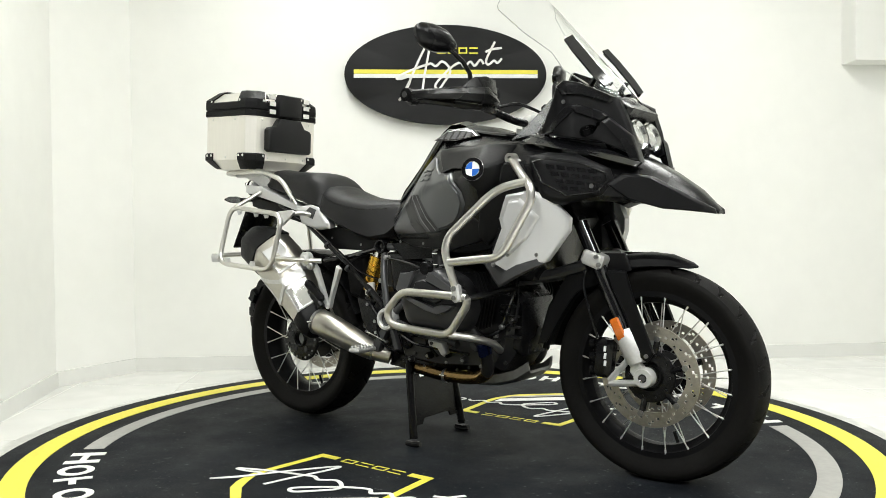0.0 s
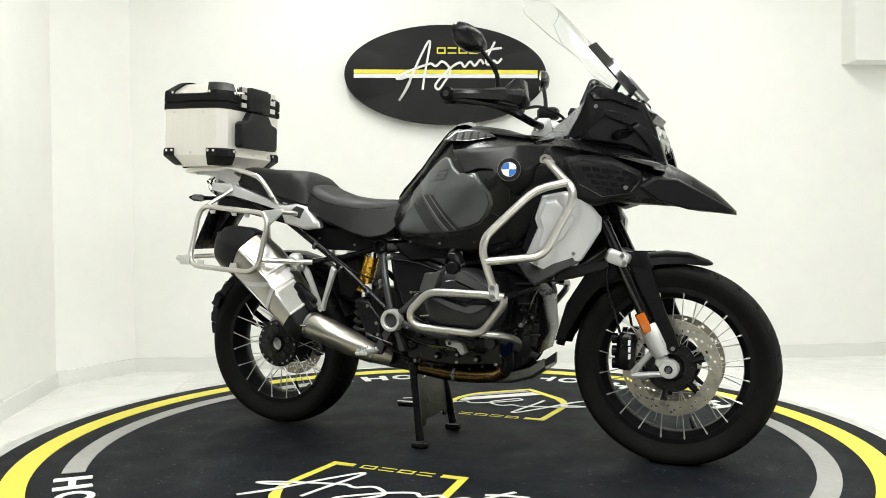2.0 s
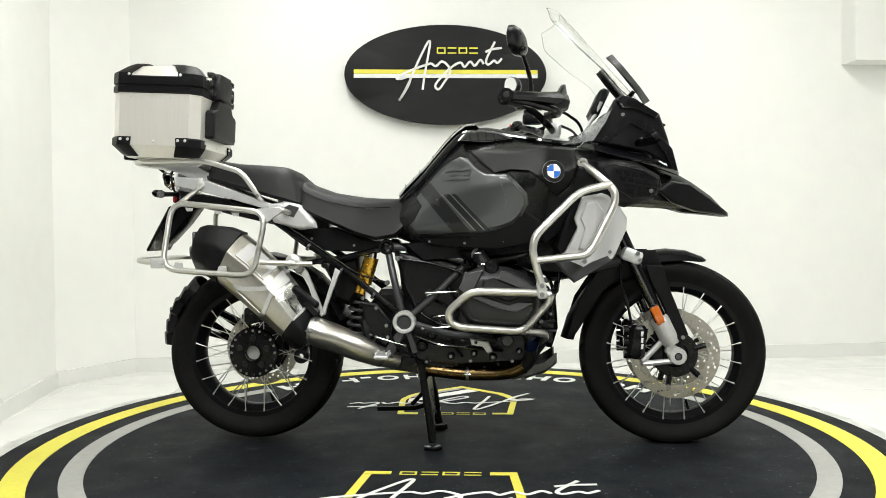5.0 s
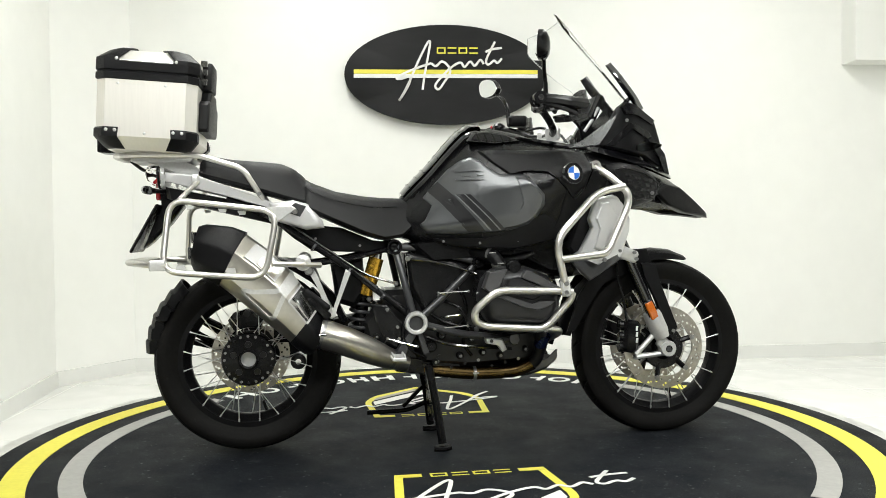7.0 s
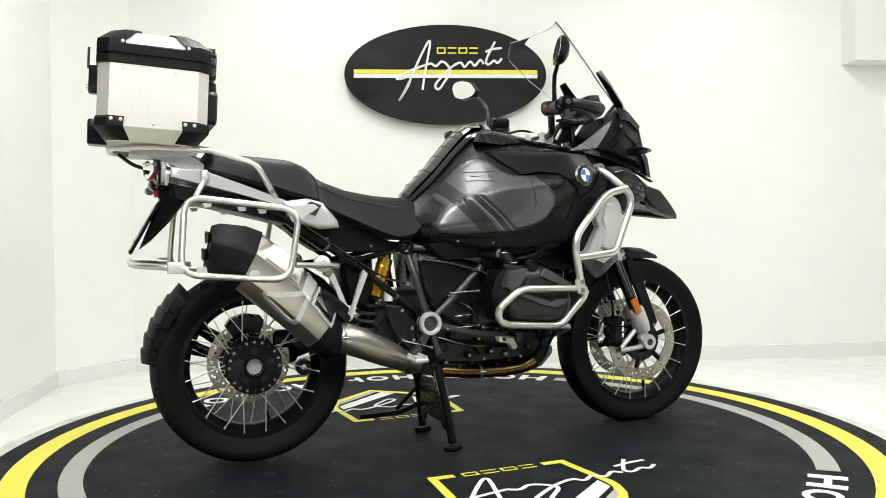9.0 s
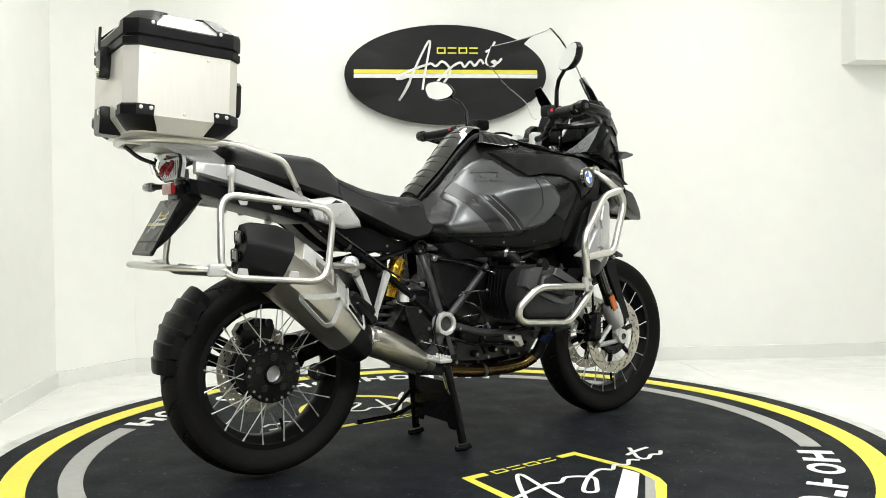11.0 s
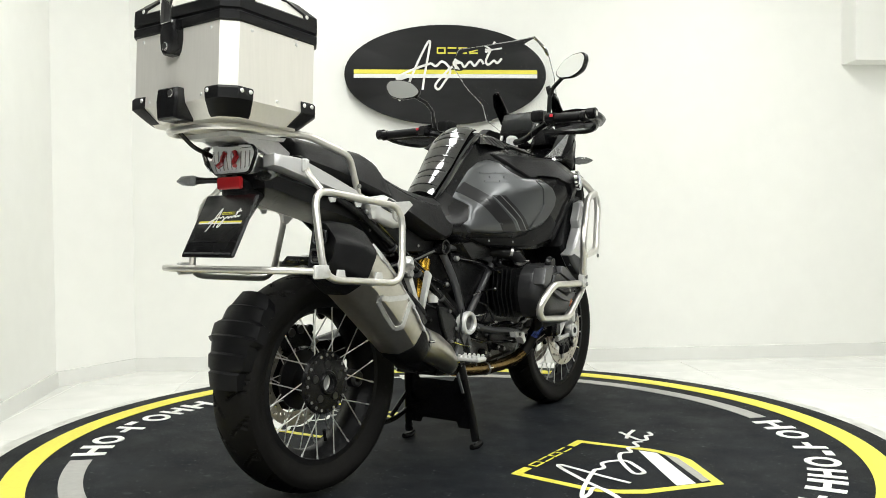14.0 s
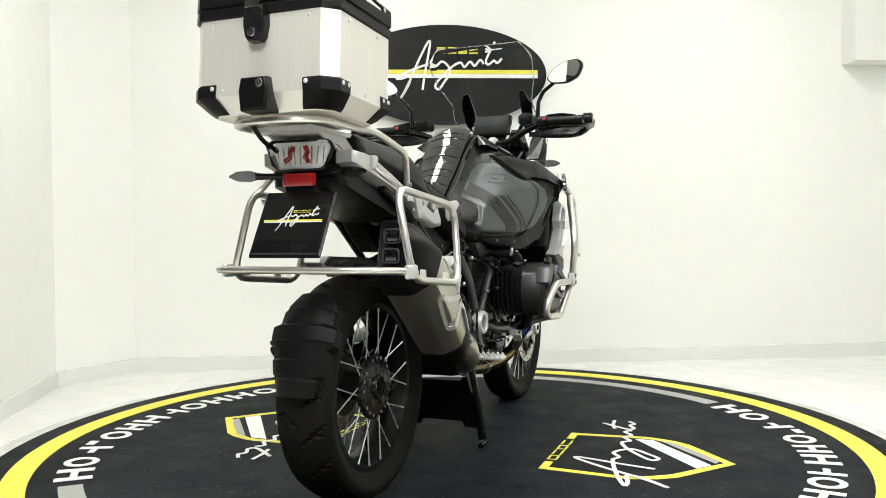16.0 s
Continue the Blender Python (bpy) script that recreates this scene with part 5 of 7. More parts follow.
def tail():
    for s in (-1, 1):
        out = [(-0.955, 0.966), (-0.870, 0.960), (-0.760, 0.922), (-0.610, 0.866), (-0.600, 0.840), (-0.760, 0.886), (-0.955, 0.936)]
        r = part("tail_rail", shell(bmesh.new(), out, lambda x, z: -0.128 - 0.03 * (x + 0.9), 0.05, 0.008, 0.006, 0.03, -s), SILVER, BIKE, "silver tail side rail")
        out = [(-0.622, 0.862), (-0.545, 0.872), (-0.490, 0.858), (-0.445, 0.800), (-0.440, 0.778), (-0.500, 0.772), (-0.595, 0.800)]
        sub("rail_cover", shell(bmesh.new(), out, lambda x, z: -0.150, 0.04, 0.014, 0.014, 0.03, -s), SILVER, r, "faceted silver side cover")
        sub("dark_inlay", plate(bmesh.new(), [(-0.575, 0.835), (-0.535, 0.862), (-0.500, 0.850), (-0.520, 0.815)], s * 0.162, s * 0.1655, 0.001), FRAME_GREY, r)
        sub("clamp_block", box(bmesh.new(), (-0.858, s * 0.138, 0.940), (0.024, 0.020, 0.036), 0.005), CAST, r)
        # grab rail
        g = part("grab_rail", tube(S([(-0.90, 0.125, 1.024), (-0.840, 0.140, 1.018), (-0.703, 0.158, 0.976), (-0.640, 0.134, 0.874)], s), 0.0095, 12, rad=0.028), STEEL, BIKE, "bright bent grab rail beside the seat")
        bolt(g, -0.652, s * 0.148, 0.893, 0.9)
        # indicator
        i = part("indicator", sweep(bmesh.new(), S([(-0.955, 0.06, 0.905), (-0.985, 0.105, 0.905), (-1.000, 0.125, 0.905)], s), [0.008, 0.008, 0.010], 8), SATIN, BIKE, "slim rear turn indicator")
        sub("indicator_lens", sweep(bmesh.new(), S([(-0.995, 0.120, 0.905), (-1.004, 0.135, 0.905), (-1.010, 0.170, 0.906), (-1.008, 0.195, 0.906)], s), [0.009, 0.015, 0.013, 0.004], 10), SMOKE, i)
    # luggage rack
    rk = part("luggage_rack", tube([(-0.855, -0.125, 1.020), (-1.08, -0.125, 1.022), (-1.125, -0.07, 1.022), (-1.125, 0.07, 1.022), (-1.08, 0.125, 1.022), (-0.855, 0.125, 1.020)], 0.0095, 10, rad=0.05), STEEL, BIKE, "silver tube luggage rack")
    sub("rack_plate", plate(bmesh.new(), [(-1.07, 1.004), (-0.88, 1.004), (-0.87, 1.014), (-1.07, 1.016)], -0.085, 0.085, 0.003), CAST, rk)
    for s in (-1, 1):
        sub("rack_strut", plate(bmesh.new(), [(-1.03, 1.008), (-0.90, 1.010), (-0.83, 0.965), (-0.83, 0.945), (-0.93, 0.965)], s * 0.068, s * 0.076, 0.002), CAST, rk)
        if s > 0:
            sub("rack_foot", sweep(bmesh.new(), S([(-1.10, 0.06, 1.018), (-1.06, 0.06, 0.985), (-1.00, 0.055, 0.965)], s), 0.006, 8, rad=0.02), SATIN, rk)
    # tail lamp
    bm = bmesh.new()
    lo = []
    for x, w, z0, z1 in ((-1.030, 0.062, 0.950, 0.980), (-1.022, 0.078, 0.934, 0.988), (-1.000, 0.090, 0.920, 0.992), (-0.960, 0.096, 0.914, 0.988), (-0.930, 0.092, 0.918, 0.975)):
        lo.append([(x, -w, z1 - 0.01), (x, -w * 0.8, z1), (x, w * 0.8, z1), (x, w, z1 - 0.01), (x, w * 0.82, z0 + 0.008), (x, w * 0.6, z0), (x, -w * 0.6, z0), (x, -w * 0.82, z0 + 0.008)])
    rings(bm, lo)
    tl = part("tail_lamp", bm, LAMP_CLEAR, BIKE, "clear tail lamp with red elements")
    tl.visible_shadow = False
    bm = bmesh.new()
    rings(bm, [[(x, k * y, z) for y, z in ((-0.072, 0.984), (0.072, 0.984), (0.080, 0.966), (0.058, 0.926), (0.040, 0.920), (-0.040, 0.920), (-0.058, 0.926), (-0.080, 0.966))] for x, k in ((-0.980, 0.94), (-0.976, 1.0), (-0.966, 1.0))])
    sub("lamp_back", bm, BADGE_WHITE, tl)
    for k in range(9):
        y = -0.060 + 0.015 * k
        sub("lamp_rib", cyl(bmesh.new(), (-0.982, y, 0.934), (-0.982, y * 1.08, 0.976), 0.0014, 6), LAMP_SILVER, tl)
    sub("lamp_bezel", tube([(-0.985, y, z) for y, z in ((-0.080, 0.988), (0.080, 0.988), (0.094, 0.970), (0.066, 0.918), (-0.066, 0.918), (-0.094, 0.970))], 0.0045, 8, True, 0.012), SATIN, tl)
    for s in (-1, 1):
        sub("red_element", sweep(bmesh.new(), S([(-0.986, 0.016, 0.974), (-0.989, 0.024, 0.962), (-0.996, 0.022, 0.948), (-1.004, 0.034, 0.938)], s), 0.0062, 8), RED, tl)
    part("tail_fairing", plate(bmesh.new(), [(-0.960, 0.920), (-0.62, 0.850), (-0.52, 0.800), (-0.60, 0.790), (-0.85, 0.850), (-0.955, 0.880)], -0.105, 0.105, 0.015), MATTE, BIKE, "black under-tail moulding")
    part("rear_reflector", box(bmesh.new(), (-0.993, 0, 0.893), (0.014, 0.092, 0.032), 0.004), RED, BIKE, "red rear reflector")
    part("plate_arm", plate(bmesh.new(), [(-0.985, 0.905), (-0.93, 0.905), (-0.905, 0.865), (-0.955, 0.800), (-1.018, 0.735), (-1.045, 0.715), (-0.985, 0.860)], -0.045, 0.045, 0.012), SATIN, BIKE, "black licence plate bracket")
    # plain dealer plate
    m = Matrix.Rotation(radians(29), 3, "Y")
    c = Vector((-1.030, -0.004, 0.782))
    lp = part("dealer_plate", box(bmesh.new(), c, (0.010, 0.200, 0.182), 0.004, m), SATIN, BIKE, "black dealer plate with yellow and white strokes")
    sub("plate_lip", box(bmesh.new(), c + m @ Vector((-0.005, 0, -0.050)), (0.006, 0.188, 0.003), 0.001, m), MATTE, lp)
    sub("plate_edge", box(bmesh.new(), c + m @ Vector((-0.005, 0, -0.083)), (0.004, 0.180, 0.004), 0.001, m), FRAME_GREY, lp)

    def place(u, v, h):
        return tuple(c + m @ Vector((-0.0052 - h, -u, v)))
    for nm, mt, v0, v1 in (("yellow_stripe", MAT_YELLOW, 0.006, 0.0105), ("white_stripe", MAT_WHITE, 0.0025, 0.0055)):
        bm = bmesh.new()
        flat(bm, ((-0.082, v0), (0.082, v0), (0.082, v1), (-0.082, v1)), place, 0.0008)
        sub(nm, bm, mt, lp)
    bars("yellow_mark", lp, -0.005, 0.045, 0.030, 0.037, 4, place, 0.0008, MAT_YELLOW)
    for st in FLOURISH:
        bm = bmesh.new()
        ribbon(bm, [(u * 0.125 + 0.005, v * 0.115) for u, v in st], 0.0032, lambda u, v, h: place(u, v + 0.010, h + 0.0008), 0.0008)
        sub("white_stroke", bm, MAT_WHITE, lp)


seats()
tail()


# -- aluminium top case on the rack --
def top_case():
    T = Matrix.Translation((-1.008, 0, 1.024)) @ Matrix.Rotation(radians(3.0), 4, "Y")

    def octo(hx, hy, ch, z):
        return [T @ Vector(p + (z,)) for p in ((hx - ch, -hy), (hx, -hy + ch), (hx, hy - ch), (hx - ch, hy), (ch - hx, hy), (-hx, hy - ch), (-hx, ch - hy), (ch - hx, -hy))]
    HX, HY, CH = 0.155, 0.192, 0.032
    bm = bmesh.new()
    rings(bm, [octo(HX - 0.040, HY - 0.040, CH, 0.008), octo(HX - 0.032, HY - 0.032, CH, 0.008), octo(HX, HY, CH, 0.048), octo(HX, HY, CH, 0.232)])
    cs = part("top_case", bm, ALU, BIKE, "boxy brushed aluminium top case with black corners", 20)
    bm = bmesh.new()
    rings(bm, [octo(HX + 0.001, HY + 0.001, CH, 0.228), octo(HX + 0.005, HY + 0.005, CH, 0.231), octo(HX + 0.005, HY + 0.005, CH, 0.250), octo(HX + 0.001, HY + 0.001, CH, 0.253), octo(HX + 0.001, HY + 0.001, CH, 0.256), octo(HX + 0.005, HY + 0.005, CH, 0.259), octo(HX + 0.005, HY + 0.005, CH, 0.284), octo(HX + 0.001, HY + 0.001, CH, 0.288)])
    sub("lid_seal", bm, MATTE, cs, "black plastic lid band")
    bm = bmesh.new()
    rings(bm, [octo(HX, HY, CH, 0.286), octo(HX - 0.002, HY - 0.002, CH, 0.294), octo(HX - 0.036, HY - 0.036, CH * 0.8, 0.328), octo(HX - 0.10, HY - 0.13, CH * 0.3, 0.331)])
    sub("lid", bm, ALU, cs, "aluminium lid with bevelled edges")
    for sx in (-1, 1):
        for sy in (-1, 1):
            # lower bumper
            bm = bmesh.new()

            def ring(o, z, ch, grow):
                hx, hy = HX + grow, HY + grow
                return [T @ Vector((sx * x, sy * y, z)) for x, y in ((hx - o, hy), (hx - ch, hy), (hx, hy - ch), (hx, hy - o), (hx - 0.02, hy - o), (hx - ch - 0.012, hy - ch - 0.012), (hx - o, hy - 0.02))]
            rings(bm, [ring(0.062, 0.010, CH, -0.030), ring(0.068, 0.018, CH, -0.020), ring(0.078, 0.046, CH, 0.005), ring(0.080, 0.070, CH, 0.005), ring(0.076, 0.076, CH, 0.001)])
            b = sub("bumper", bm, MATTE, cs, "black moulded corner bumper")
            for px, py in ((HX - 0.066, HY), (HX, HY - 0.066), (HX - 0.030 - CH * 0.3, HY)):
                if py == HY:
                    p = T @ Vector((sx * px, sy * (HY + 0.005), 0.066))
                    ob = shared("rivet", RIVET, Matrix.Translation(p) @ Matrix.Rotation(0 if sy < 0 else math.pi, 4, "Z") @ Matrix.Scale(0.72, 4), cs)
                else:
                    p = T @ Vector((sx * (HX + 0.005), sy * py, 0.066))
                    shared("rivet", RIVET, Matrix.Translation(p) @ Matrix.Rotation(sx * math.pi / 2, 4, "Z") @ Matrix.Scale(0.72, 4), cs)
            # lid corner
            bm = bmesh.new()

            def ring2(o, z, g):
                hx, hy = HX + g, HY + g
                return [T @ Vector((sx * x, sy * y, z)) for x, y in ((hx - o, hy), (hx - CH, hy), (hx, hy - CH), (hx, hy - o), (hx - 0.03, hy - o), (hx - CH - 0.015, hy - CH - 0.015), (hx - o, hy - 0.03))]
            rings(bm, [ring2(0.078, 0.284, 0.005), ring2(0.076, 0.298, 0.004), ring2(0.068, 0.330, -0.030), ring2(0.066, 0.336, -0.040), ring2(0.070, 0.336, -0.046)])
            sub("lid_corner", bm, MATTE, cs, "black lid corner cap")
            for q in ((sx * (HX - 0.064), sy * (HY + 0.004), 0.292, 0 if sy < 0 else math.pi), (sx * (HX + 0.004), sy * (HY - 0.064), 0.292, sx * math.pi / 2)):
                shared("rivet", RIVET, Matrix.Translation(T @ Vector(q[:3])) @ Matrix.Rotation(q[3], 4, "Z") @ Matrix.Scale(0.72, 4), cs)
        for y in (-0.10, 0.0, 0.10):
            if sx > 0 or y:
                shared("rivet", RIVET, Matrix.Translation(T @ Vector((sx * HX, y, 0.060))) @ Matrix.Rotation(sx * math.pi / 2, 4, "Z") @ Matrix.Scale(0.55, 4), cs)
        for y in (-0.13, 0.13):
            shared("rivet", RIVET, Matrix.Translation(T @ Vector((sx * HX, y, 0.215))) @ Matrix.Rotation(sx * math.pi / 2, 4, "Z") @ Matrix.Scale(0.6, 4), cs)
    for sy in (-1, 1):
        for x, z in ((-0.085, 0.215), (0.06, 0.215), (0.0, 0.060)):
            shared("rivet", RIVET, Matrix.Translation(T @ Vector((x, sy * HY, z))) @ Matrix.Rotation(0 if sy < 0 else math.pi, 4, "Z") @ Matrix.Scale(0.6, 4), cs)

    def piece(name, pts, x0, x1, material, label="", bev=0.006):
        """Outline in (y, z) on the case's front or rear face, from x0 to x1."""
        bm = bmesh.new()
        c_ = (sum(p[0] for p in pts) / len(pts), sum(p[1] for p in pts) / len(pts))
        d = 1 if x1 > x0 else -1

        def lp(x, k):
            return [T @ Vector((x, c_[0] + (y - c_[0]) * k, c_[1] + (z - c_[1]) * k)) for y, z in pts]
        rings(bm, [lp(x0, 1), lp(x1 - d * bev, 1), lp(x1 - d * bev * 0.3, 0.96), lp(x1, 0.88)])
        return sub(name, bm, material, cs, label)
    # pillion back pad on the front face
    piece("back_pad", [(-0.108, 0.085), (-0.118, 0.095), (-0.118, 0.175), (-0.108, 0.185), (-0.078, 0.192), (-0.055, 0.225), (0.055, 0.225), (0.078, 0.192), (0.108, 0.185), (0.118, 0.175), (0.118, 0.095), (0.108, 0.085)], HX, HX + 0.034, LEATHER, "black padded backrest")
    piece("pad_top", [(-0.062, 0.232), (-0.066, 0.300), (-0.052, 0.325), (0.052, 0.325), (0.066, 0.300), (0.062, 0.232)], HX, HX + 0.032, LEATHER, "black padded backrest top", 0.010)
    for sy in (-1, 1):
        for z in (0.240, 0.272, 0.300):
            piece("hinge", [(sy * 0.075, z), (sy * 0.112, z), (sy * 0.112, z + 0.020), (sy * 0.075, z + 0.020)], HX, HX + 0.022, CHROME, "", 0.004)
    # rear latches
    l = piece("latch", [(-0.022, 0.172), (-0.014, 0.162), (0.014, 0.162), (0.022, 0.172), (0.028, 0.200), (0.026, 0.246), (-0.026, 0.246), (-0.028, 0.200)], -HX, -HX - 0.028, SATIN, "black lid latch with lock", 0.008)
    piece("latch_clasp", [(-0.018, 0.236), (0.018, 0.236), (0.022, 0.300), (-0.022, 0.300)], -HX - 0.026, -HX - 0.034, CHROME, "chrome latch clasp", 0.003)
    piece("lock", [(0.010 * math.cos(a), 0.180 + 0.010 * math.sin(a)) for a in (2 * math.pi * i / 14 for i in range(14))], -HX - 0.026, -HX - 0.034, CHROME, "", 0.002)
    piece("rack_latch", [(-0.034, 0.005), (0.034, 0.005), (0.040, 0.050), (0.034, 0.082), (-0.034, 0.082), (-0.040, 0.050)], -HX + 0.03, -HX - 0.026, SATIN, "black rack latch with lock", 0.010)
    piece("lock", [(0.010 * math.cos(a) - 0.018, 0.066 + 0.010 * math.sin(a)) for a in (2 * math.pi * i / 14 for i in range(14))], -HX - 0.020, -HX - 0.028, CHROME, "", 0.002)
    bm = bmesh.new()
    for sy in (-1, 1):
        sweep(bm, [T @ Vector((-0.04, sy * 0.05, 0.334)), T @ Vector((-0.04, sy * 0.045, 0.345)), T @ Vector((0.04, sy * 0.045, 0.345)), T @ Vector((0.04, sy * 0.05, 0.334))], 0.004, 8, rad=0.01)
    sub("lashing_eye", bm, CHROME, cs)


top_case()


# -- frame, engine --
def domed(outline, y0, y1):
    """A casting with rounded corners whose outer face rolls over to its sides."""
    o = [Vector((p.x, p.y)) for p in fillet([(x, z, 0) for x, z in outline], 0.022, 3, True)]
    c = sum(o, Vector((0, 0))) / len(o)
    d = 1 if y1 > y0 else -1
    loops = []
    for y, inset in ((y0, 0.0), (y1 - d * 0.050, 0.0), (y1 - d * 0.034, 0.003), (y1 - d * 0.018, 0.011), (y1 - d * 0.006, 0.025), (y1, 0.046)):
        loops.append([(p.x + (c.x - p.x) * inset / (c - p).length, y, p.y + (c.y - p.y) * inset / (c - p).length) for p in o])
    bm = bmesh.new()
    rings(bm, loops)
    return bm


def engine():
    for s in (-1, 1):
        fr = part("frame_tube", tube(S([(-0.203, 0.112, 0.710), (-0.10, 0.125, 0.705), (0.084, 0.145, 0.655)], s), 0.0135, 12, rad=0.03), FRAME_GREY, BIKE, "dark grey trellis frame tube")
        for a in ([(-0.200, 0.112, 0.705), (-0.175, 0.150, 0.600), (-0.140, 0.165, 0.460)], [(0.080, 0.145, 0.650), (-0.030, 0.155, 0.545), (-0.135, 0.165, 0.456)], [(0.09, 0.145, 0.655), (0.22, 0.16, 0.665), (0.33, 0.13, 0.70)]):
            part("frame_tube", tube(S(a, s), 0.0125, 12, rad=0.05), FRAME_GREY, BIKE)
        for c, r, mt in (((-0.203, 0.118, 0.710), 0.027, SATIN), ((0.084, 0.150, 0.655), 0.022, SATIN), ((-0.137, 0.170, 0.452), 0.040, CAST)):
            bm = lathe(bmesh.new(), [(r * 0.62, -0.016), (r * 0.72, -0.020), (r * 0.92, -0.020), (r, -0.013), (r, 0.014), (r * 0.62, 0.014)], c[0], c[2], 32, cy=s * c[1])
            ob = part("pivot_ring" if mt is CAST else "frame_plug", bm, mt, BIKE, "silver swingarm pivot ring" if mt is CAST else "")
            bm = lathe(bmesh.new(), [(0.0005, -0.010), (r * 0.3, -0.010), (r * 0.62, -0.006), (r * 0.62, 0.01), (0.0005, 0.01)], c[0], c[2], 20, cy=s * c[1])
            sub("ring_core", bm, SATIN if mt is SATIN else FRAME_GREY, ob)
        # rear subframe
        part("subframe_tube", tube(S([(-0.155, 0.150, 0.475), (-0.36, 0.130, 0.640), (-0.614, 0.120, 0.815), (-0.76, 0.112, 0.880)], s), 0.0120, 10), SATIN, BIKE, "satin black rear subframe tube")
        part("subframe_tube", tube(S([(-0.205, 0.112, 0.708), (-0.36, 0.118, 0.672), (-0.50, 0.120, 0.655)], s), 0.0100, 10), GLOSS, BIKE)
        # under-seat cover
        out = [(-0.625, 0.815), (-0.495, 0.778), (-0.440, 0.785), (-0.380, 0.778), (-0.262, 0.728), (-0.215, 0.728), (-0.230, 0.690), (-0.480, 0.700), (-0.545, 0.745)]
        part("seat_side_cover", shell(bmesh.new(), out, lambda x, z: -0.098, 0.06, 0.01, 0.008, 0.04, -s), MATTE, BIKE, "matte black cover below the seat")
        # intake / side cover in the frame triangle
        out = [(-0.165, 0.690), (-0.03, 0.680), (0.070, 0.640), (0.040, 0.595), (-0.060, 0.500), (-0.105, 0.480), (-0.150, 0.560)]
        c = part("side_cover", shell(bmesh.new(), out, lambda x, z: -0.128, 0.10, 0.016, 0.016, 0.03, -s), SATIN, BIKE, "satin black side cover inside the frame triangle")
        bolt(c, -0.150, s * 0.146 if s < 0 else 0.142, 0.672, 0.9)
        # cylinder: barrel with fins, head and cover
        cy = part("cylinder", plate(bmesh.new(), [(0.095, 0.600), (0.262, 0.600), (0.288, 0.540), (0.270, 0.468), (0.108, 0.472), (0.088, 0.540)], s * 0.120, s * 0.275, 0.01), MATTE, BIKE, "black boxer cylinder with ribbed cover")
        for k in range(5):
            sub("fin", plate(bmesh.new(), [(0.075, 0.628), (0.280, 0.628), (0.312, 0.545), (0.290, 0.445), (0.090, 0.452), (0.062, 0.540)], s * (0.150 + 0.018 * k), s * (0.155 + 0.018 * k), 0.001), MATTE, cy)
        head = [(0.068, 0.610), (0.110, 0.642), (0.215, 0.645), (0.288, 0.612), (0.318, 0.565), (0.328, 0.515), (0.305, 0.462), (0.275, 0.442), (0.110, 0.450), (0.078, 0.466), (0.050, 0.540)]
        h = part("cylinder_head_cover", domed(head, s * 0.262, s * 0.354), HEAD_GREY, BIKE, "dark cast cylinder head cover")
        sub("cover_ridge", plate(bmesh.new(), [(0.184, 0.610), (0.196, 0.634), (0.210, 0.632), (0.312, 0.577), (0.318, 0.555), (0.275, 0.572)], s * 0.318, s * 0.366, 0.003), INLAY, h, "grey raised ridge")
        sub("cover_ridge", plate(bmesh.new(), [(0.060, 0.578), (0.079, 0.630), (0.100, 0.630), (0.138, 0.638), (0.112, 0.581), (0.080, 0.563)], s * 0.315, s * 0.362, 0.003), INLAY, h, "grey raised ridge")
        sub("cover_ridge", plate(bmesh.new(), [(0.100, 0.552), (0.127, 0.555), (0.221, 0.523), (0.246, 0.534), (0.297, 0.533), (0.268, 0.515), (0.240, 0.504), (0.183, 0.516)], s * 0.330, s * 0.371, 0.003), INLAY, h, "grey raised ridge")
        sub("cover_face", plate(bmesh.new(), [(0.125, 0.565), (0.140, 0.605), (0.175, 0.612), (0.262, 0.572), (0.250, 0.548), (0.222, 0.535)], s * 0.345, s * 0.363, 0.006), HEAD_GREY, h, "raised dark cover face")
        sub("spark_plug_cap", lathe(bmesh.new(), [(0.0005, -0.01), (0.018, -0.01), (0.024, 0.0), (0.024, 0.01), (0.0005, 0.01)], 0.165, 0.645, 22, cy=s * 0.335), SATIN, h)
        for x, z in ((0.085, 0.475), (0.295, 0.475), (0.075, 0.600), (0.30, 0.585)):
            bolt(h, x, -0.318 if s < 0 else 0.313, z, 0.9, True)
        part("intake_pipe", tube(S([(0.145, 0.230, 0.635), (0.130, 0.215, 0.675), (0.080, 0.150, 0.690), (0.02, 0.09, 0.69)], s), 0.023, 14, rad=0.05), MATTE, BIKE, "black rubber intake pipe")
        # exhaust header
        part("exhaust_header", tube(S([(0.255, 0.240, 0.460), (0.300, 0.205, 0.390), (0.288, 0.165, 0.312), (0.262, 0.150, 0.288)], s), 0.021, 14, rad=0.05), ENGINE, BIKE, "dark exhaust header bend")
        part("exhaust_header", tube(S([(0.275, 0.156, 0.298), (0.240, 0.140, 0.276), (0.180, 0.125, 0.265), (0.060, 0.110, 0.262), (-0.10, 0.09, 0.280)], s), 0.0225, 14, rad=0.05), HEADER, BIKE, "gold and blue heat-tinted header pipe")
        # engine side guards near the sump
        part("footpeg_rail", tube(S([(-0.125, 0.160, 0.448), (0.010, 0.180, 0.412), (0.120, 0.185, 0.398), (0.180, 0.190, 0.385)], s), 0.013, 10, rad=0.03), FRAME_GREY, BIKE, "dark brake pedal lever")
        pd = part("pedal", plate(bmesh.new(), [(0.090, 0.400), (0.150, 0.395), (0.165, 0.360), (0.150, 0.352), (0.135, 0.375), (0.095, 0.382)], s * 0.205, s * 0.235, 0.004), CAST, BIKE, "cast metal foot pedal")
        bolt(pd, 0.110, -0.237 if s < 0 else 0.23, 0.391, 0.9, True)
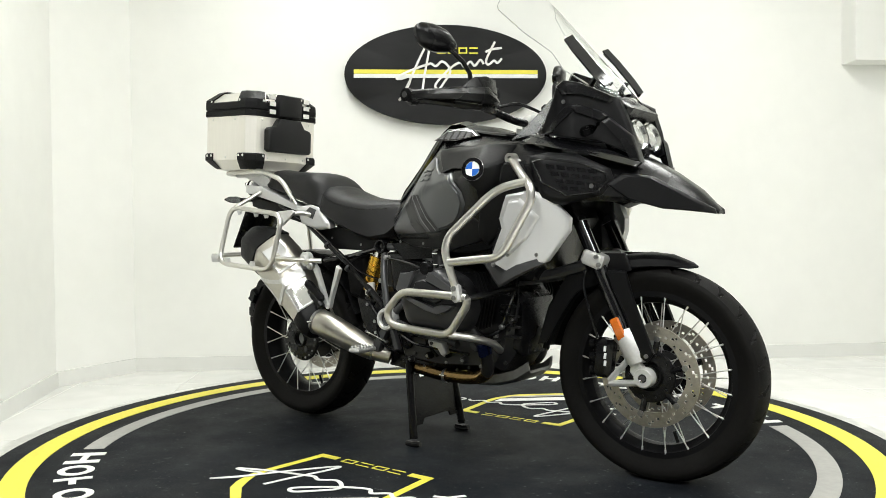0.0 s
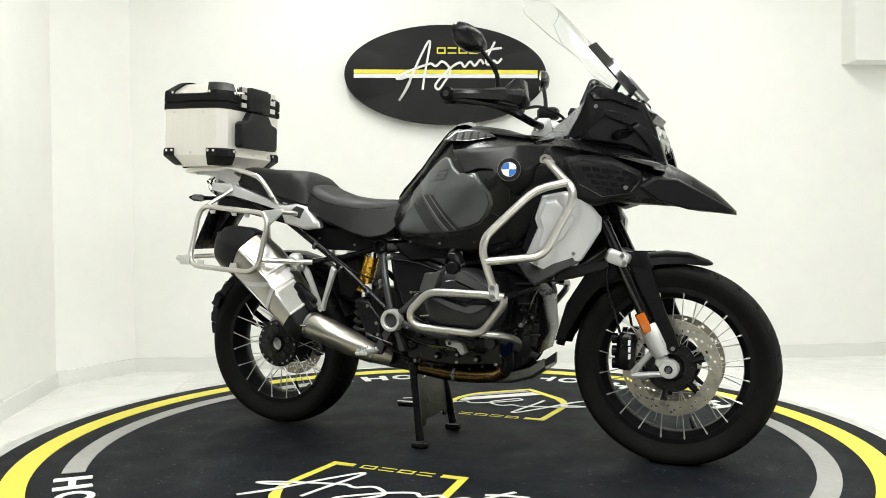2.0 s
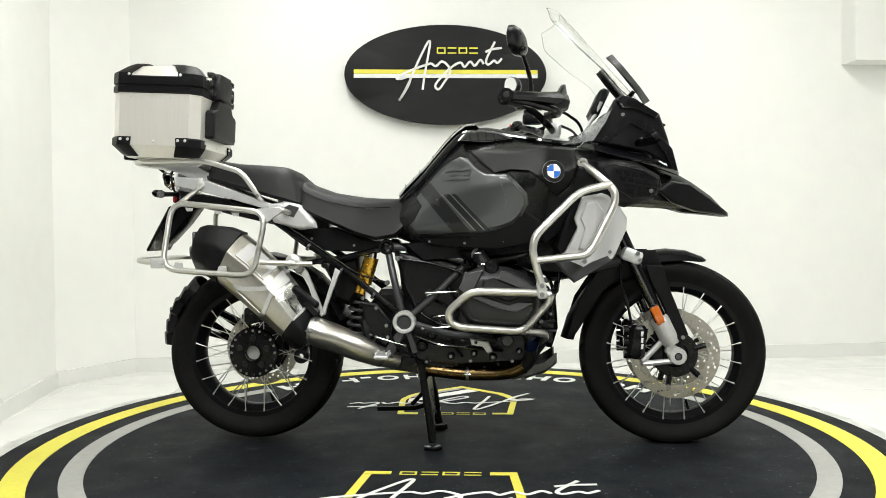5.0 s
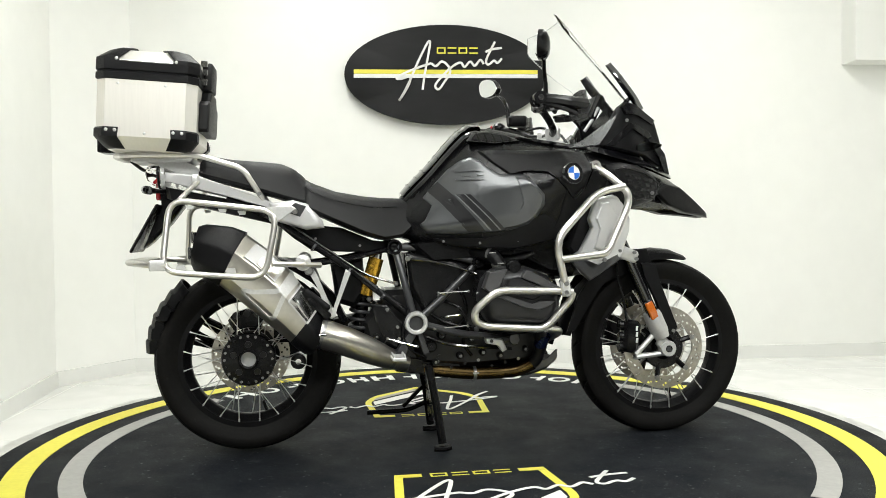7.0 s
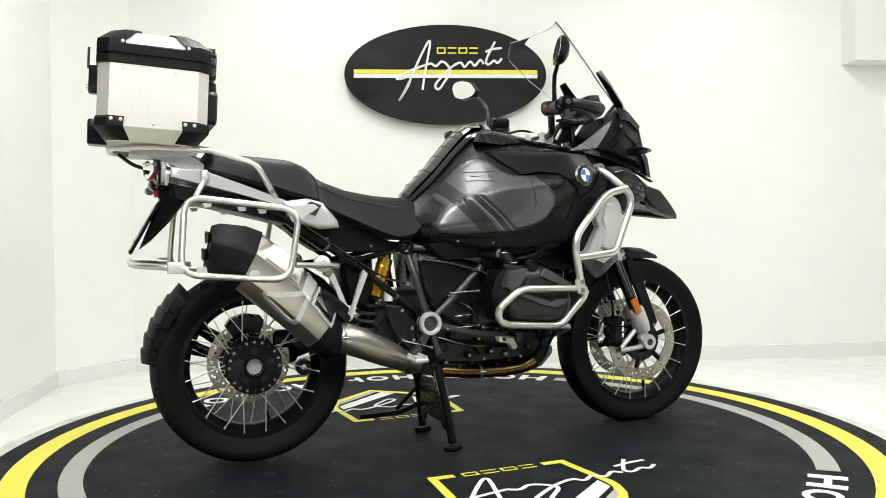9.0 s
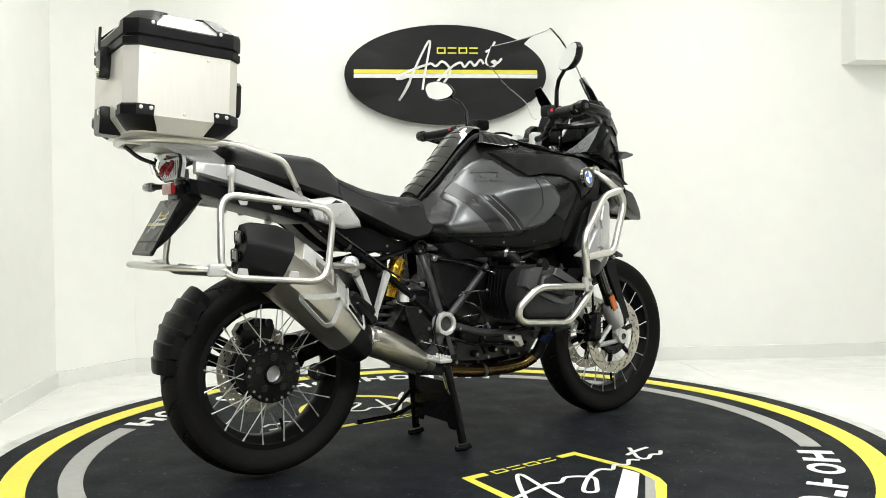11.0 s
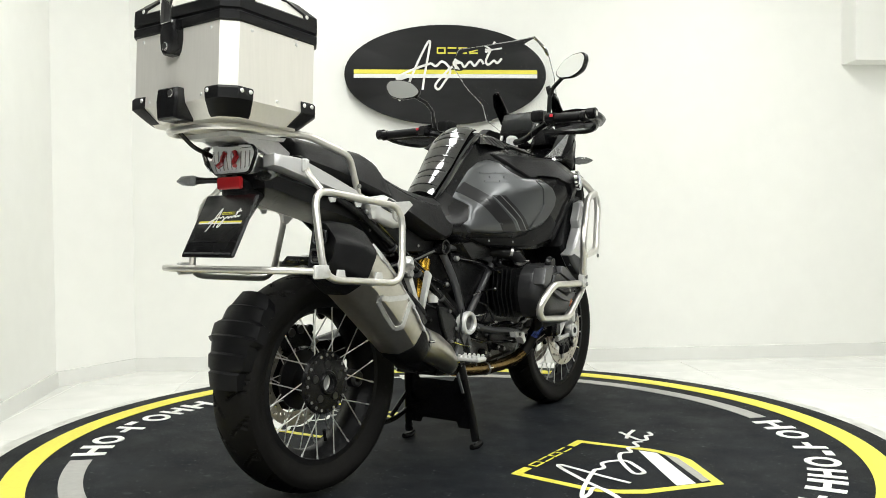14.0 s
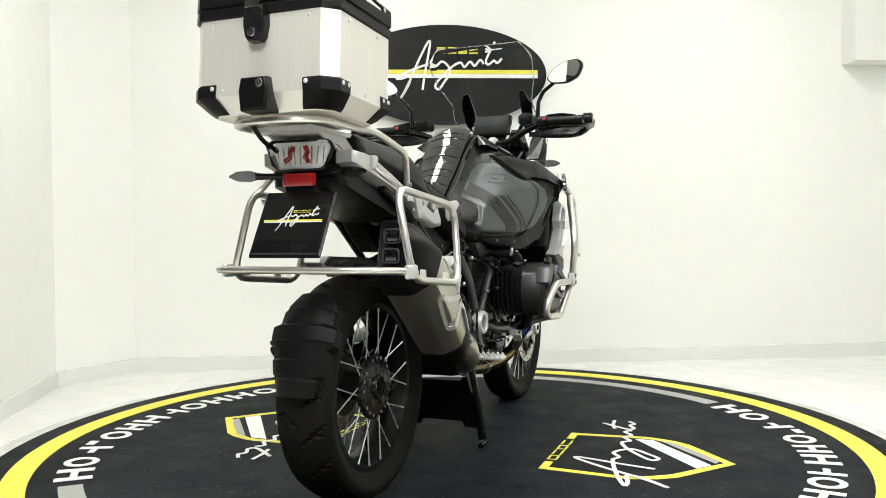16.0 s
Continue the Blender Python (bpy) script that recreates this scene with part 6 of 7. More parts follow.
        # foot pegs
        pg = part("footpeg", box(bmesh.new(), (-0.205, s * 0.232, 0.345), (0.048, 0.095, 0.012), 0.003), CAST, BIKE, "serrated metal footpeg")
        for k in range(5):
            for dx in (-0.018, 0.018):
                sub("tooth", box(bmesh.new(), (-0.205 + dx, s * (0.200 + 0.017 * k), 0.354), (0.007, 0.010, 0.012), 0.002), CAST, pg)
        part("footpeg_bracket", plate(bmesh.new(), [(-0.150, 0.440), (-0.125, 0.430), (-0.165, 0.360), (-0.180, 0.330), (-0.215, 0.332), (-0.205, 0.360)], s * 0.150, s * 0.178, 0.005), FRAME_GREY, BIKE)
        part("footpeg_bracket", plate(bmesh.new(), [(-0.135, 0.420), (-0.115, 0.415), (-0.090, 0.345), (-0.110, 0.340)], s * 0.150, s * 0.170, 0.004), FRAME_GREY, BIKE)
        out = [(-0.290, 0.520), (-0.235, 0.515), (-0.185, 0.455), (-0.175, 0.395), (-0.205, 0.370), (-0.245, 0.400), (-0.270, 0.450)]
        hp = part("heel_guard", shell(bmesh.new(), out, lambda x, z: -0.165, 0.012, 0.006, 0.004, 0.03, -s), SATIN, BIKE, "black heel guard plate")
        for x, z in ((-0.235, 0.500), (-0.200, 0.440), (-0.195, 0.400)):
            bolt(hp, x, -0.172 if s < 0 else 0.166, z, 0.8)
    bl = part("engine_block", plate(bmesh.new(), [(-0.14, 0.60), (-0.10, 0.665), (0.20, 0.665), (0.335, 0.600), (0.372, 0.500), (0.350, 0.360), (0.300, 0.295), (0.050, 0.275), (-0.120, 0.300), (-0.160, 0.420)], -0.125, 0.125, 0.03), ENGINE, BIKE, "black cast engine block")
    sub("front_cover", plate(bmesh.new(), [(0.330, 0.590), (0.385, 0.540), (0.392, 0.420), (0.370, 0.350), (0.330, 0.360)], -0.105, 0.105, 0.02), SATIN, bl)
    for x, z in ((-0.09, 0.56), (0.02, 0.60), (0.03, 0.40), (-0.05, 0.33), (0.33, 0.33), (0.345, 0.44)):
        bolt(bl, x, -0.126, z, 1.0, True)
    sub("oil_cap", lathe(bmesh.new(), [(0.0005, -0.012), (0.018, -0.012), (0.022, 0.0), (0.0005, 0.0)], 0.215, 0.382, 20, cy=-0.128), FRAME_GREY, bl)
    part("gearbox", plate(bmesh.new(), [(-0.315, 0.450), (-0.230, 0.560), (-0.140, 0.560), (-0.090, 0.300), (-0.200, 0.285), (-0.290, 0.350)], -0.095, 0.10, 0.02), ENGINE, BIKE, "black gearbox housing")
    # small parts on the engine's flank: unions, sensors, clips, pipes
    for x, z, r, d in ((-0.045, 0.405, 0.016, 0.03), (0.020, 0.330, 0.013, 0.025), (-0.080, 0.365, 0.020, 0.02), (0.10, 0.340, 0.012, 0.03), (0.045, 0.425, 0.010, 0.03), (0.33, 0.50, 0.018, 0.02)):
        f = part("engine_plug", lathe(bmesh.new(), [(0.0005, -d), (r * 0.7, -d), (r, -d * 0.7), (r, 0.004), (0.0005, 0.004)], x, z, 16, cy=-0.124), SATIN, BIKE)
        bolt(f, x, -0.124 - d, z, 0.7, r > 0.015)
    for k in range(9):
        bolt(bl, -0.105 + 0.048 * k, -0.126, 0.300 + 0.012 * math.sin(k * 2.1), 0.75, k % 3 != 1)
    for pts, r, mt in (([(-0.03, -0.13, 0.52), (0.02, -0.16, 0.50), (0.05, -0.17, 0.44), (0.02, -0.16, 0.38), (0.06, -0.14, 0.33)], 0.0055, SATIN), ([(-0.10, -0.15, 0.40), (-0.02, -0.17, 0.372), (0.10, -0.17, 0.362), (0.20, -0.15, 0.35)], 0.006, GLOSS), ([(-0.16, -0.17, 0.50), (-0.19, -0.18, 0.42), (-0.16, -0.18, 0.36), (-0.10, -0.16, 0.33)], 0.004, SATIN), ([(0.03, -0.17, 0.555), (-0.03, -0.17, 0.553), (-0.06, -0.15, 0.54)], 0.004, CHROME), ([(0.02, -0.16, 0.475), (-0.03, -0.165, 0.470), (-0.05, -0.14, 0.465)], 0.004, CHROME), ([(0.34, -0.12, 0.46), (0.30, -0.16, 0.42), (0.22, -0.17, 0.41), (0.17, -0.15, 0.40)], 0.007, SATIN)):
        part("engine_pipe", tube(pts, r, 8, rad=0.03), mt, BIKE)
    for pts in ([(0.300, -0.215, 0.405), (0.292, -0.190, 0.365)],):
        part("blued_clamp", tube(pts, 0.0235, 14), BLUED, BIKE, "blue heat-tinted pipe clamp")
    part("collector_box", plate(bmesh.new(), [(-0.18, 0.330), (0.04, 0.300), (0.06, 0.262), (-0.02, 0.250), (-0.20, 0.275)], -0.11, 0.10, 0.02), SATIN, BIKE, "dark exhaust collector box")
    # skid plate
    bm = bmesh.new()
    lo = []
    for x, z, w in ((0.05, 0.243, 0.100), (0.20, 0.240, 0.115), (0.28, 0.244, 0.112), (0.345, 0.262, 0.100), (0.388, 0.292, 0.080)):
        lo.append([(x, -w, z + 0.040), (x, -w * 0.97, z + 0.012), (x, -w * 0.80, z), (x, w * 0.80, z), (x, w * 0.97, z + 0.012), (x, w, z + 0.040), (x - 0.004, w * 0.95, z + 0.040), (x - 0.004, w * 0.78, z + 0.008), (x - 0.004, -w * 0.78, z + 0.008), (x - 0.004, -w * 0.95, z + 0.040)])
    rings(bm, lo)
    part("skid_plate", bm, SKID, BIKE, "silver engine skid plate")
    # mass behind the radiators
    part("air_box", plate(bmesh.new(), [(-0.16, 0.72), (0.42, 0.78), (0.52, 0.88), (0.545, 0.80), (0.43, 0.60), (0.36, 0.60), (0.20, 0.665), (-0.10, 0.66)], -0.155, 0.155, 0.03), SATIN, BIKE, "black inner fairing mass")
    for s in (-1, 1):
        # radiator cowl
        def ry(x, z):
            return -interp([(0.36, 0.300), (0.45, 0.315), (0.50, 0.300), (0.56, 0.262), (0.62, 0.205)], x)[0]
        out = [(0.455, 0.868), (0.520, 0.880), (0.565, 0.868), (0.612, 0.800), (0.610, 0.760), (0.560, 0.668), (0.500, 0.640), (0.428, 0.598), (0.395, 0.625), (0.365, 0.668), (0.400, 0.690), (0.440, 0.770), (0.430, 0.800)]
        r = part("radiator_cowl", shell(bmesh.new(), out, ry, 0.03, 0.005, 0.008, 0.02, -s), SILVER, BIKE, "silver painted radiator cowl")
        out = [(0.365, 0.665), (0.400, 0.618), (0.428, 0.592), (0.500, 0.634), (0.555, 0.662), (0.545, 0.680), (0.490, 0.662), (0.438, 0.632), (0.415, 0.645), (0.395, 0.672)]
        sub("cowl_lip", shell(bmesh.new(), out, lambda x, z: ry(x, z) - 0.004, 0.03, 0.006, 0.006, 0.025, -s), FRAME_GREY, r, "dark grey lower cowl lip")
        out = [(0.468, 0.852), (0.500, 0.858), (0.548, 0.800), (0.520, 0.740), (0.470, 0.690), (0.440, 0.698), (0.462, 0.765), (0.448, 0.800)]
        sub("cowl_facet", shell(bmesh.new(), out, lambda x, z: ry(x, z) - 0.008, 0.02, 0.004, 0.010, 0.02, -s), SILVER, r, "raised silver facet")
        part("radiator", plate(bmesh.new(), [(0.37, 0.70), (0.43, 0.87), (0.54, 0.90), (0.55, 0.70), (0.43, 0.62)], s * 0.15, s * 0.275, 0.01), MATTE, BIKE, "black radiator")


engine()


# -- crash bars, pannier racks --
def bars_and_racks():
    for s in (-1, 1):
        u = part("upper_crash_bar", tube(S([(0.460, 0.285, 0.975), (0.500, 0.318, 0.940), (0.556, 0.340, 0.885), (0.556, 0.342, 0.845), (0.480, 0.368, 0.700), (0.455, 0.375, 0.682), (0.305, 0.402, 0.668)], s), 0.0125, 12, rad=0.04), STEEL, BIKE, "brushed stainless upper crash bar")
        sub("bar", tube(S([(0.545, 0.336, 0.905), (0.445, 0.352, 0.885), (0.302, 0.400, 0.745), (0.292, 0.405, 0.700), (0.318, 0.390, 0.600), (0.325, 0.384, 0.570)], s), 0.0125, 12, rad=0.045), STEEL, u)
        sub("end_ring", lathe(bmesh.new(), [(0.008, -0.014), (0.0165, -0.014), (0.0165, 0.014), (0.008, 0.014)], 0.460, 0.977, 20, cy=s * 0.288), STEEL, u)
        sub("mount", sweep(bmesh.new(), S([(0.470, 0.285, 0.970), (0.490, 0.25, 0.955), (0.50, 0.20, 0.93)], s), 0.011, 8), CAST, u)
        sub("joint", box(bmesh.new(), (0.322, s * 0.386, 0.575), (0.030, 0.026, 0.055), 0.006, Matrix.Rotation(radians(-8), 3, "Y")), CAST, u)
        for z in (0.590, 0.562):
            bolt(u, 0.322, -0.400 if s < 0 else 0.397, z, 1.0)
        bolt(u, 0.455, -0.385 if s < 0 else 0.38, 0.664, 1.0)
        l = part("lower_crash_bar", tube(S([(0.350, 0.374, 0.560), (0.300, 0.380, 0.566), (0.100, 0.378, 0.572), (0.028, 0.366, 0.508), (0.030, 0.360, 0.472), (0.062, 0.356, 0.455), (0.265, 0.352, 0.440), (0.345, 0.368, 0.535), (0.350, 0.374, 0.560)], s), 0.0125, 12, rad=0.035), STEEL, BIKE, "brushed stainless lower crash bar")
        sub("stay", tube(S([(0.265, 0.352, 0.442), (0.330, 0.300, 0.430), (0.345, 0.220, 0.405), (0.31, 0.13, 0.37)], s), 0.0125, 12, rad=0.04), STEEL, l)
        sub("stay", tube(S([(0.335, 0.378, 0.555), (0.370, 0.30, 0.565), (0.385, 0.15, 0.58)], s), 0.011, 10, rad=0.04), SATIN, l)
        # pannier rack
        o = 0.0 if s < 0 else 0.045
        p = part("pannier_rack", tube(S([(-0.943, 0.283 - o, 0.645), (-0.630, 0.283 - o, 0.618), (-0.590, 0.255 - o, 0.832), (-0.924, 0.232 - o, 0.872)], s), 0.0098, 12, True, 0.055), STEEL, BIKE, "bright tubular pannier rack")
        sub("strut", tube(S([(-0.895, 0.235 - o, 0.868), (-0.865, 0.160, 0.915), (-0.850, 0.135, 0.935)], s), 0.0085, 8, rad=0.03), STEEL, p)
        sub("strut", tube(S([(-0.610, 0.272 - o, 0.665), (-0.53, 0.235 - o * 0.5, 0.660), (-0.455, 0.185, 0.655)], s), 0.0095, 8, rad=0.04), STEEL, p)
        sub("corner_plate", plate(bmesh.new(), [(-0.625, 0.845), (-0.545, 0.850), (-0.530, 0.840), (-0.600, 0.790), (-0.615, 0.800)], s * (0.238 - o), s * (0.250 - o), 0.003), CAST, p)
        sub("strut", tube(S([(-0.57, 0.244 - o, 0.838), (-0.545, 0.19, 0.838), (-0.53, 0.15, 0.83)], s), 0.009, 8), STEEL, p)
        for x, z in ((-0.86, 0.853), (-0.76, 0.842), (-0.70, 0.835)):
            sub("tab", plate(bmesh.new(), [(x - 0.016, z), (x + 0.012, z - 0.002), (x + 0.009, z - 0.013), (x - 0.009, z - 0.014)], s * (0.236 - o), s * (0.241 - o), 0.001), CAST, p)
        for x in (-0.885, -0.735):
            z = 0.642 - 0.09 * (x + 0.885)
            sub("tab", plate(bmesh.new(), [(x - 0.018, z + 0.004), (x + 0.018, z + 0.001), (x + 0.014, z + 0.024), (x - 0.010, z + 0.026)], s * (0.281 - o), s * (0.287 - o), 0.001), CAST, p)
        # footrest hanger for the passenger
        h = part("rear_peg_hanger", plate(bmesh.new(), [(-0.502, 0.646), (-0.484, 0.648), (-0.470, 0.632), (-0.428, 0.530), (-0.410, 0.482), (-0.420, 0.474), (-0.434, 0.486), (-0.466, 0.580)], s * 0.180, s * 0.196, 0.004), CAST, BIKE, "silver passenger footrest hanger")
        sub("hanger_arm", plate(bmesh.new(), [(-0.372, 0.640), (-0.356, 0.628), (-0.402, 0.510), (-0.410, 0.478), (-0.424, 0.480)], s * 0.172, s * 0.190, 0.004), CAST, h)
        sub("hanger_bolt", lathe(bmesh.new(), [(0.0005, -0.014), (0.010, -0.014), (0.015, -0.008), (0.015, 0.010), (0.0005, 0.010)], -0.493, 0.637, 18, cy=s * 0.200), BOLT_STEEL, h)
        sub("hanger_knob", lathe(bmesh.new(), [(0.0005, -0.022), (0.012, -0.022), (0.020, -0.014), (0.026, -0.012), (0.026, 0.010), (0.0005, 0.010)], -0.512, 0.664, 26, cy=s * 0.205), CAST, h, "round silver mounting knob")
        sub("folded_peg", box(bmesh.new(), (-0.462, s * 0.208, 0.515), (0.030, 0.024, 0.095), 0.006, Matrix.Rotation(radians(-42), 3, "Y")), SATIN, h)
    # rear cross tube behind the plate
    c = part("rack_cross_tube", tube([(-0.930, -0.285, 0.662), (-0.990, -0.275, 0.668), (-1.055, -0.215, 0.672), (-1.070, -0.15, 0.672), (-1.070, 0.15, 0.672), (-1.055, 0.200, 0.672), (-0.990, 0.232, 0.668), (-0.930, 0.240, 0.662)], 0.0095, 12, rad=0.05), STEEL, BIKE, "bright cross tube joining the pannier racks")
    for s in (-1, 1):
        sub("bracket", box(bmesh.new(), (-0.955, s * (0.284 if s < 0 else 0.240), 0.665), (0.050, 0.016, 0.034), 0.004), CAST, c)


bars_and_racks()


# -- exhaust, suspension, rear mudguard, stand --
def running_gear():
    D, N = Vector((0.783, 0, -0.622)), Vector((0.622, 0, 0.783))
    P = Vector((-0.835, 0, 0.705))

    # faceted section: (across, outwards), rounded a little at its corners
    HEX = [(p.x, p.y) for p in fillet([(1.0, -0.80, 0), (1.0, 0.10, 0), (0.30, 1.0, 0), (-0.55, 0.92, 0), (-1.0, 0.25, 0), (-1.0, -0.80, 0)], 0.16, 2, True)]

    def ring(t, shear, nm, hn, ym, yh):
        out = []
        for a, b in HEX:
            n = nm + hn * a
            v = P + D * (t + shear * n) + N * n
            out.append((v.x, ym - yh * b, v.z))
        return out
    BODY = [(0.080, 0.040, 0.090, 0.080), (0.16, 0.040, 0.092, 0.081), (0.25, 0.034, 0.089, 0.079), (0.34, 0.020, 0.080, 0.075), (0.42, 0.004, 0.068, 0.068)]

    def on_body(t, q, lift):
        """A point of the outer skin: q runs over the top (0 to 1), the upper flank (1 to 2), the lower flank (2 to 3) and below."""
        nm, hn, yh = interp(BODY, t)
        K = [(1.0, -0.80), (1.0, 0.10), (0.30, 1.0), (-0.55, 0.92), (-1.0, 0.25), (-1.0, -0.80)]
        i = min(int(q), 4)
        f = q - i
        a, b = (K[i][0] + (K[i + 1][0] - K[i][0]) * f, K[i][1] + (K[i + 1][1] - K[i][1]) * f)
        da, db = K[i + 1][0] - K[i][0], K[i + 1][1] - K[i][1]
        l = math.hypot(da, db)
        n = nm + hn * a + lift * db / l
        v = P + D * t + N * n
        return (v.x, -0.190 - yh * b + lift * da / l, v.z)

    def strip(pts, w, lift=0.003):
        """A flat raised band of width w along points (t, q) of the skin."""
        f = [Vector((a, b, 0)) for a, b in smooth_line(pts, 8)]
        loops = []
        for i, p in enumerate(f):
            d = f[min(i + 1, len(f) - 1)] - f[max(i - 1, 0)]
            d = Vector((d.x, d.y * 0.085)).normalized()
            sx, sq = -d.y * w / 2, d.x * w / 2 / 0.085
            A, B = (p.x + sx, p.y + sq), (p.x - sx, p.y - sq)
            loops.append([on_body(*A, 0.0), on_body(*A, lift), on_body(*B, lift), on_body(*B, 0.0)])
        return rings_bm(loops)

    def panel(t0, t1, q0, q1, lift):
        ts = [t0 + (t1 - t0) * k / 5 for k in range(6)]
        return rings_bm([[on_body(t, q0 + (q1 - q0) * k / 6, lift) for k in range(7)] + [on_body(t, q0 + (q1 - q0) * k / 6, 0.0) for k in range(6, -1, -1)] for t in ts])
    ex = part("muffler", rings_bm([ring(t, 0, nm, hn, -0.190, yh) for t, nm, hn, yh in BODY]), STEEL_SATIN, BIKE, "faceted satin steel muffler with black end cap", 22)
    sub("end_cap", rings_bm([ring(-0.020, -0.50, 0.004, 0.046, -0.190, 0.040), ring(-0.026, -0.50, 0.004, 0.056, -0.190, 0.050), ring(-0.005, -0.45, 0.008, 0.072, -0.190, 0.064), ring(0.050, -0.22, 0.030, 0.090, -0.190, 0.078), ring(0.100, -0.20, 0.040, 0.0955, -0.190, 0.085), ring(0.104, -0.20, 0.040, 0.088, -0.190, 0.076)]), MATTE, ex, "black muffler end cap")
    for dz in (0.026, -0.020):
        v = P + D * (-0.028 - 0.5 * dz) + N * dz
        sub("outlet", box(bmesh.new(), (v.x - 0.002, -0.190, v.z), (0.016, 0.044, 0.034), 0.008), GLOSS, ex)
        sub("outlet_rim", tube([(v.x - 0.010, -0.190 + a * 0.022, v.z + b * 0.017) for a, b in ((-1, -1), (1, -1), (1, 1), (-1, 1))], 0.0024, 6, True, 0.008), FRAME_GREY, ex)
    sub("heat_shield", panel(0.120, 0.245, 1.10, 1.92, 0.004), SILVER, ex, "pale heat shield plate")
    sub("heat_shield", panel(0.165, 0.235, 1.45, 1.86, 0.006), STEEL_SATIN, ex)
    sub("heat_shield", panel(0.318, 0.408, 1.06, 2.05, 0.005), CHROME, ex, "polished heat shield")
    for pts in ([(0.318, 1.06), (0.318, 2.05)], [(0.408, 1.06), (0.408, 2.05)], [(0.318, 2.05), (0.408, 2.05)]):
        sub("shield_edge", strip(pts, 0.006, 0.007), SILVER, ex)
    for pts in ([(0.272, 0.1), (0.272, 1.0), (0.274, 1.9)], [(0.300, 1.0), (0.296, 1.9), (0.300, 2.3), (0.312, 3.0), (0.305, 3.35)], [(0.274, 1.9), (0.262, 2.2), (0.215, 2.75), (0.185, 3.0), (0.190, 3.2)], [(0.190, 3.2), (0.250, 3.32), (0.305, 3.35)], [(0.285, 1.02), (0.285, 1.5), (0.285, 2.05)]):
        sub("band", strip(pts, 0.015, 0.0035), CAST, ex, "matte steel muffler band")
    sub("collar", rings_bm([ring(0.405, 0, 0.004, 0.069, -0.192, 0.069), ring(0.425, 0, 0.002, 0.070, -0.194, 0.070), ring(0.465, 0, -0.010, 0.056, -0.198, 0.058), ring(0.482, 0, -0.012, 0.044, -0.200, 0.046)]), MATTE, ex, "black muffler collar")
    sub("strap", box(bmesh.new(), tuple(P + D * 0.385 + N * 0.098 + Vector((0, -0.205, 0))), (0.110, 0.030, 0.026), 0.008, Matrix.Rotation(math.atan2(0.622, 0.783), 3, "Y")), MATTE, ex, "black rubber muffler strap")
    part("exhaust_pipe", tube([(-0.462, -0.202, 0.430), (-0.440, -0.202, 0.424), (-0.380, -0.196, 0.402), (-0.300, -0.180, 0.366), (-0.235, -0.158, 0.334), (-0.17, -0.12, 0.310)], [0.044, 0.049, 0.049, 0.045, 0.037, 0.030], 20), STEEL_SATIN, BIKE, "brushed steel exhaust link pipe")
    # rear brake caliper, final drive and the arms that carry the outer mudguard
    def polar(r, deg, y):
        return (RA[0] + r * math.cos(radians(deg)), y, RA[1] + r * math.sin(radians(deg)))
    fd = part("final_drive", lathe(bmesh.new(), [(0.0005, 0.135), (0.045, 0.135), (0.075, 0.122), (0.092, 0.100), (0.094, 0.082), (0.060, 0.074), (0.0005, 0.074)], *RA, 36), ENGINE, BIKE, "black final drive housing at the rear hub")
    sub("drive_rib", tube([polar(0.09, 20, 0.11), polar(0.17, 2, 0.11)], [0.050, 0.034], 12), ENGINE, fd)
    cal = part("rear_caliper", rings_bm([[polar(r, a, y) for r, y in ((0.100, 0.036), (0.148 + b, 0.036), (0.160 + b, 0.050), (0.160 + b, 0.086), (0.146 + b, 0.100), (0.100, 0.100))] for a, b in ((70, -0.012), (78, 0.0), (95, 0.004), (112, 0.0), (122, -0.014))]), SATIN, BIKE, "black rear brake caliper")
    for a in (80, 94, 108):
        sub("caliper_boss", cyl(bmesh.new(), polar(0.150, a, 0.034), polar(0.150, a, 0.027), 0.013, 12), ENGINE, cal)
    for pts in ([polar(0.07, 172, 0.105), polar(0.20, 160, 0.108), polar(0.300, 153, 0.094)], [polar(0.08, 128, 0.105), polar(0.20, 142, 0.108), polar(0.300, 146, 0.094)]):
        part("mudguard_arm", tube(pts, 0.0125, 8, rad=0.05), SATIN, BIKE, "black arm carrying the outer mudguard")
    part("mudguard_arm", tube([polar(0.300, 149, 0.096), polar(0.322, 150, 0.078), polar(0.333, 150, 0.050)], 0.008, 8, rad=0.03), SATIN, BIKE)
    # swingarm and drive on the far side
    part("swingarm", rings_bm([[(x, y0, z - h), (x, y0, z + h * 0.8), (x, y0 + w * 0.3, z + h), (x, y0 + w, z + h * 0.8), (x, y0 + w, z - h * 0.8), (x, y0 + w * 0.4, z - h)] for x, y0, w, z, h in ((-0.12, 0.05, 0.10, 0.450, 0.050), (-0.28, 0.065, 0.085, 0.430, 0.045), (-0.45, 0.085, 0.075, 0.400, 0.045), (-0.58, 0.090, 0.080, 0.370, 0.055), (-0.70, 0.085, 0.090, 0.335, 0.085), (-0.77, 0.09, 0.075, 0.325, 0.055))]), ENGINE, BIKE, "black single-sided swingarm")
    part("rear_caliper", box(bmesh.new(), (-0.59, 0.075, 0.40), (0.07, 0.05, 0.06), 0.010), SATIN, BIKE)
    part("arm_plug", lathe(bmesh.new(), [(0.010, -0.014), (0.020, -0.016), (0.027, -0.010), (0.027, 0.014), (0.010, 0.014)], -0.535, 0.312, 24, cy=-0.02), ENGINE, BIKE)
    # shock
    sh = part("shock_absorber", tube([(-0.262, -0.085, 0.672), (-0.300, -0.085, 0.545)], 0.026, 18), GOLD, BIKE, "gold shock reservoir with black spring")
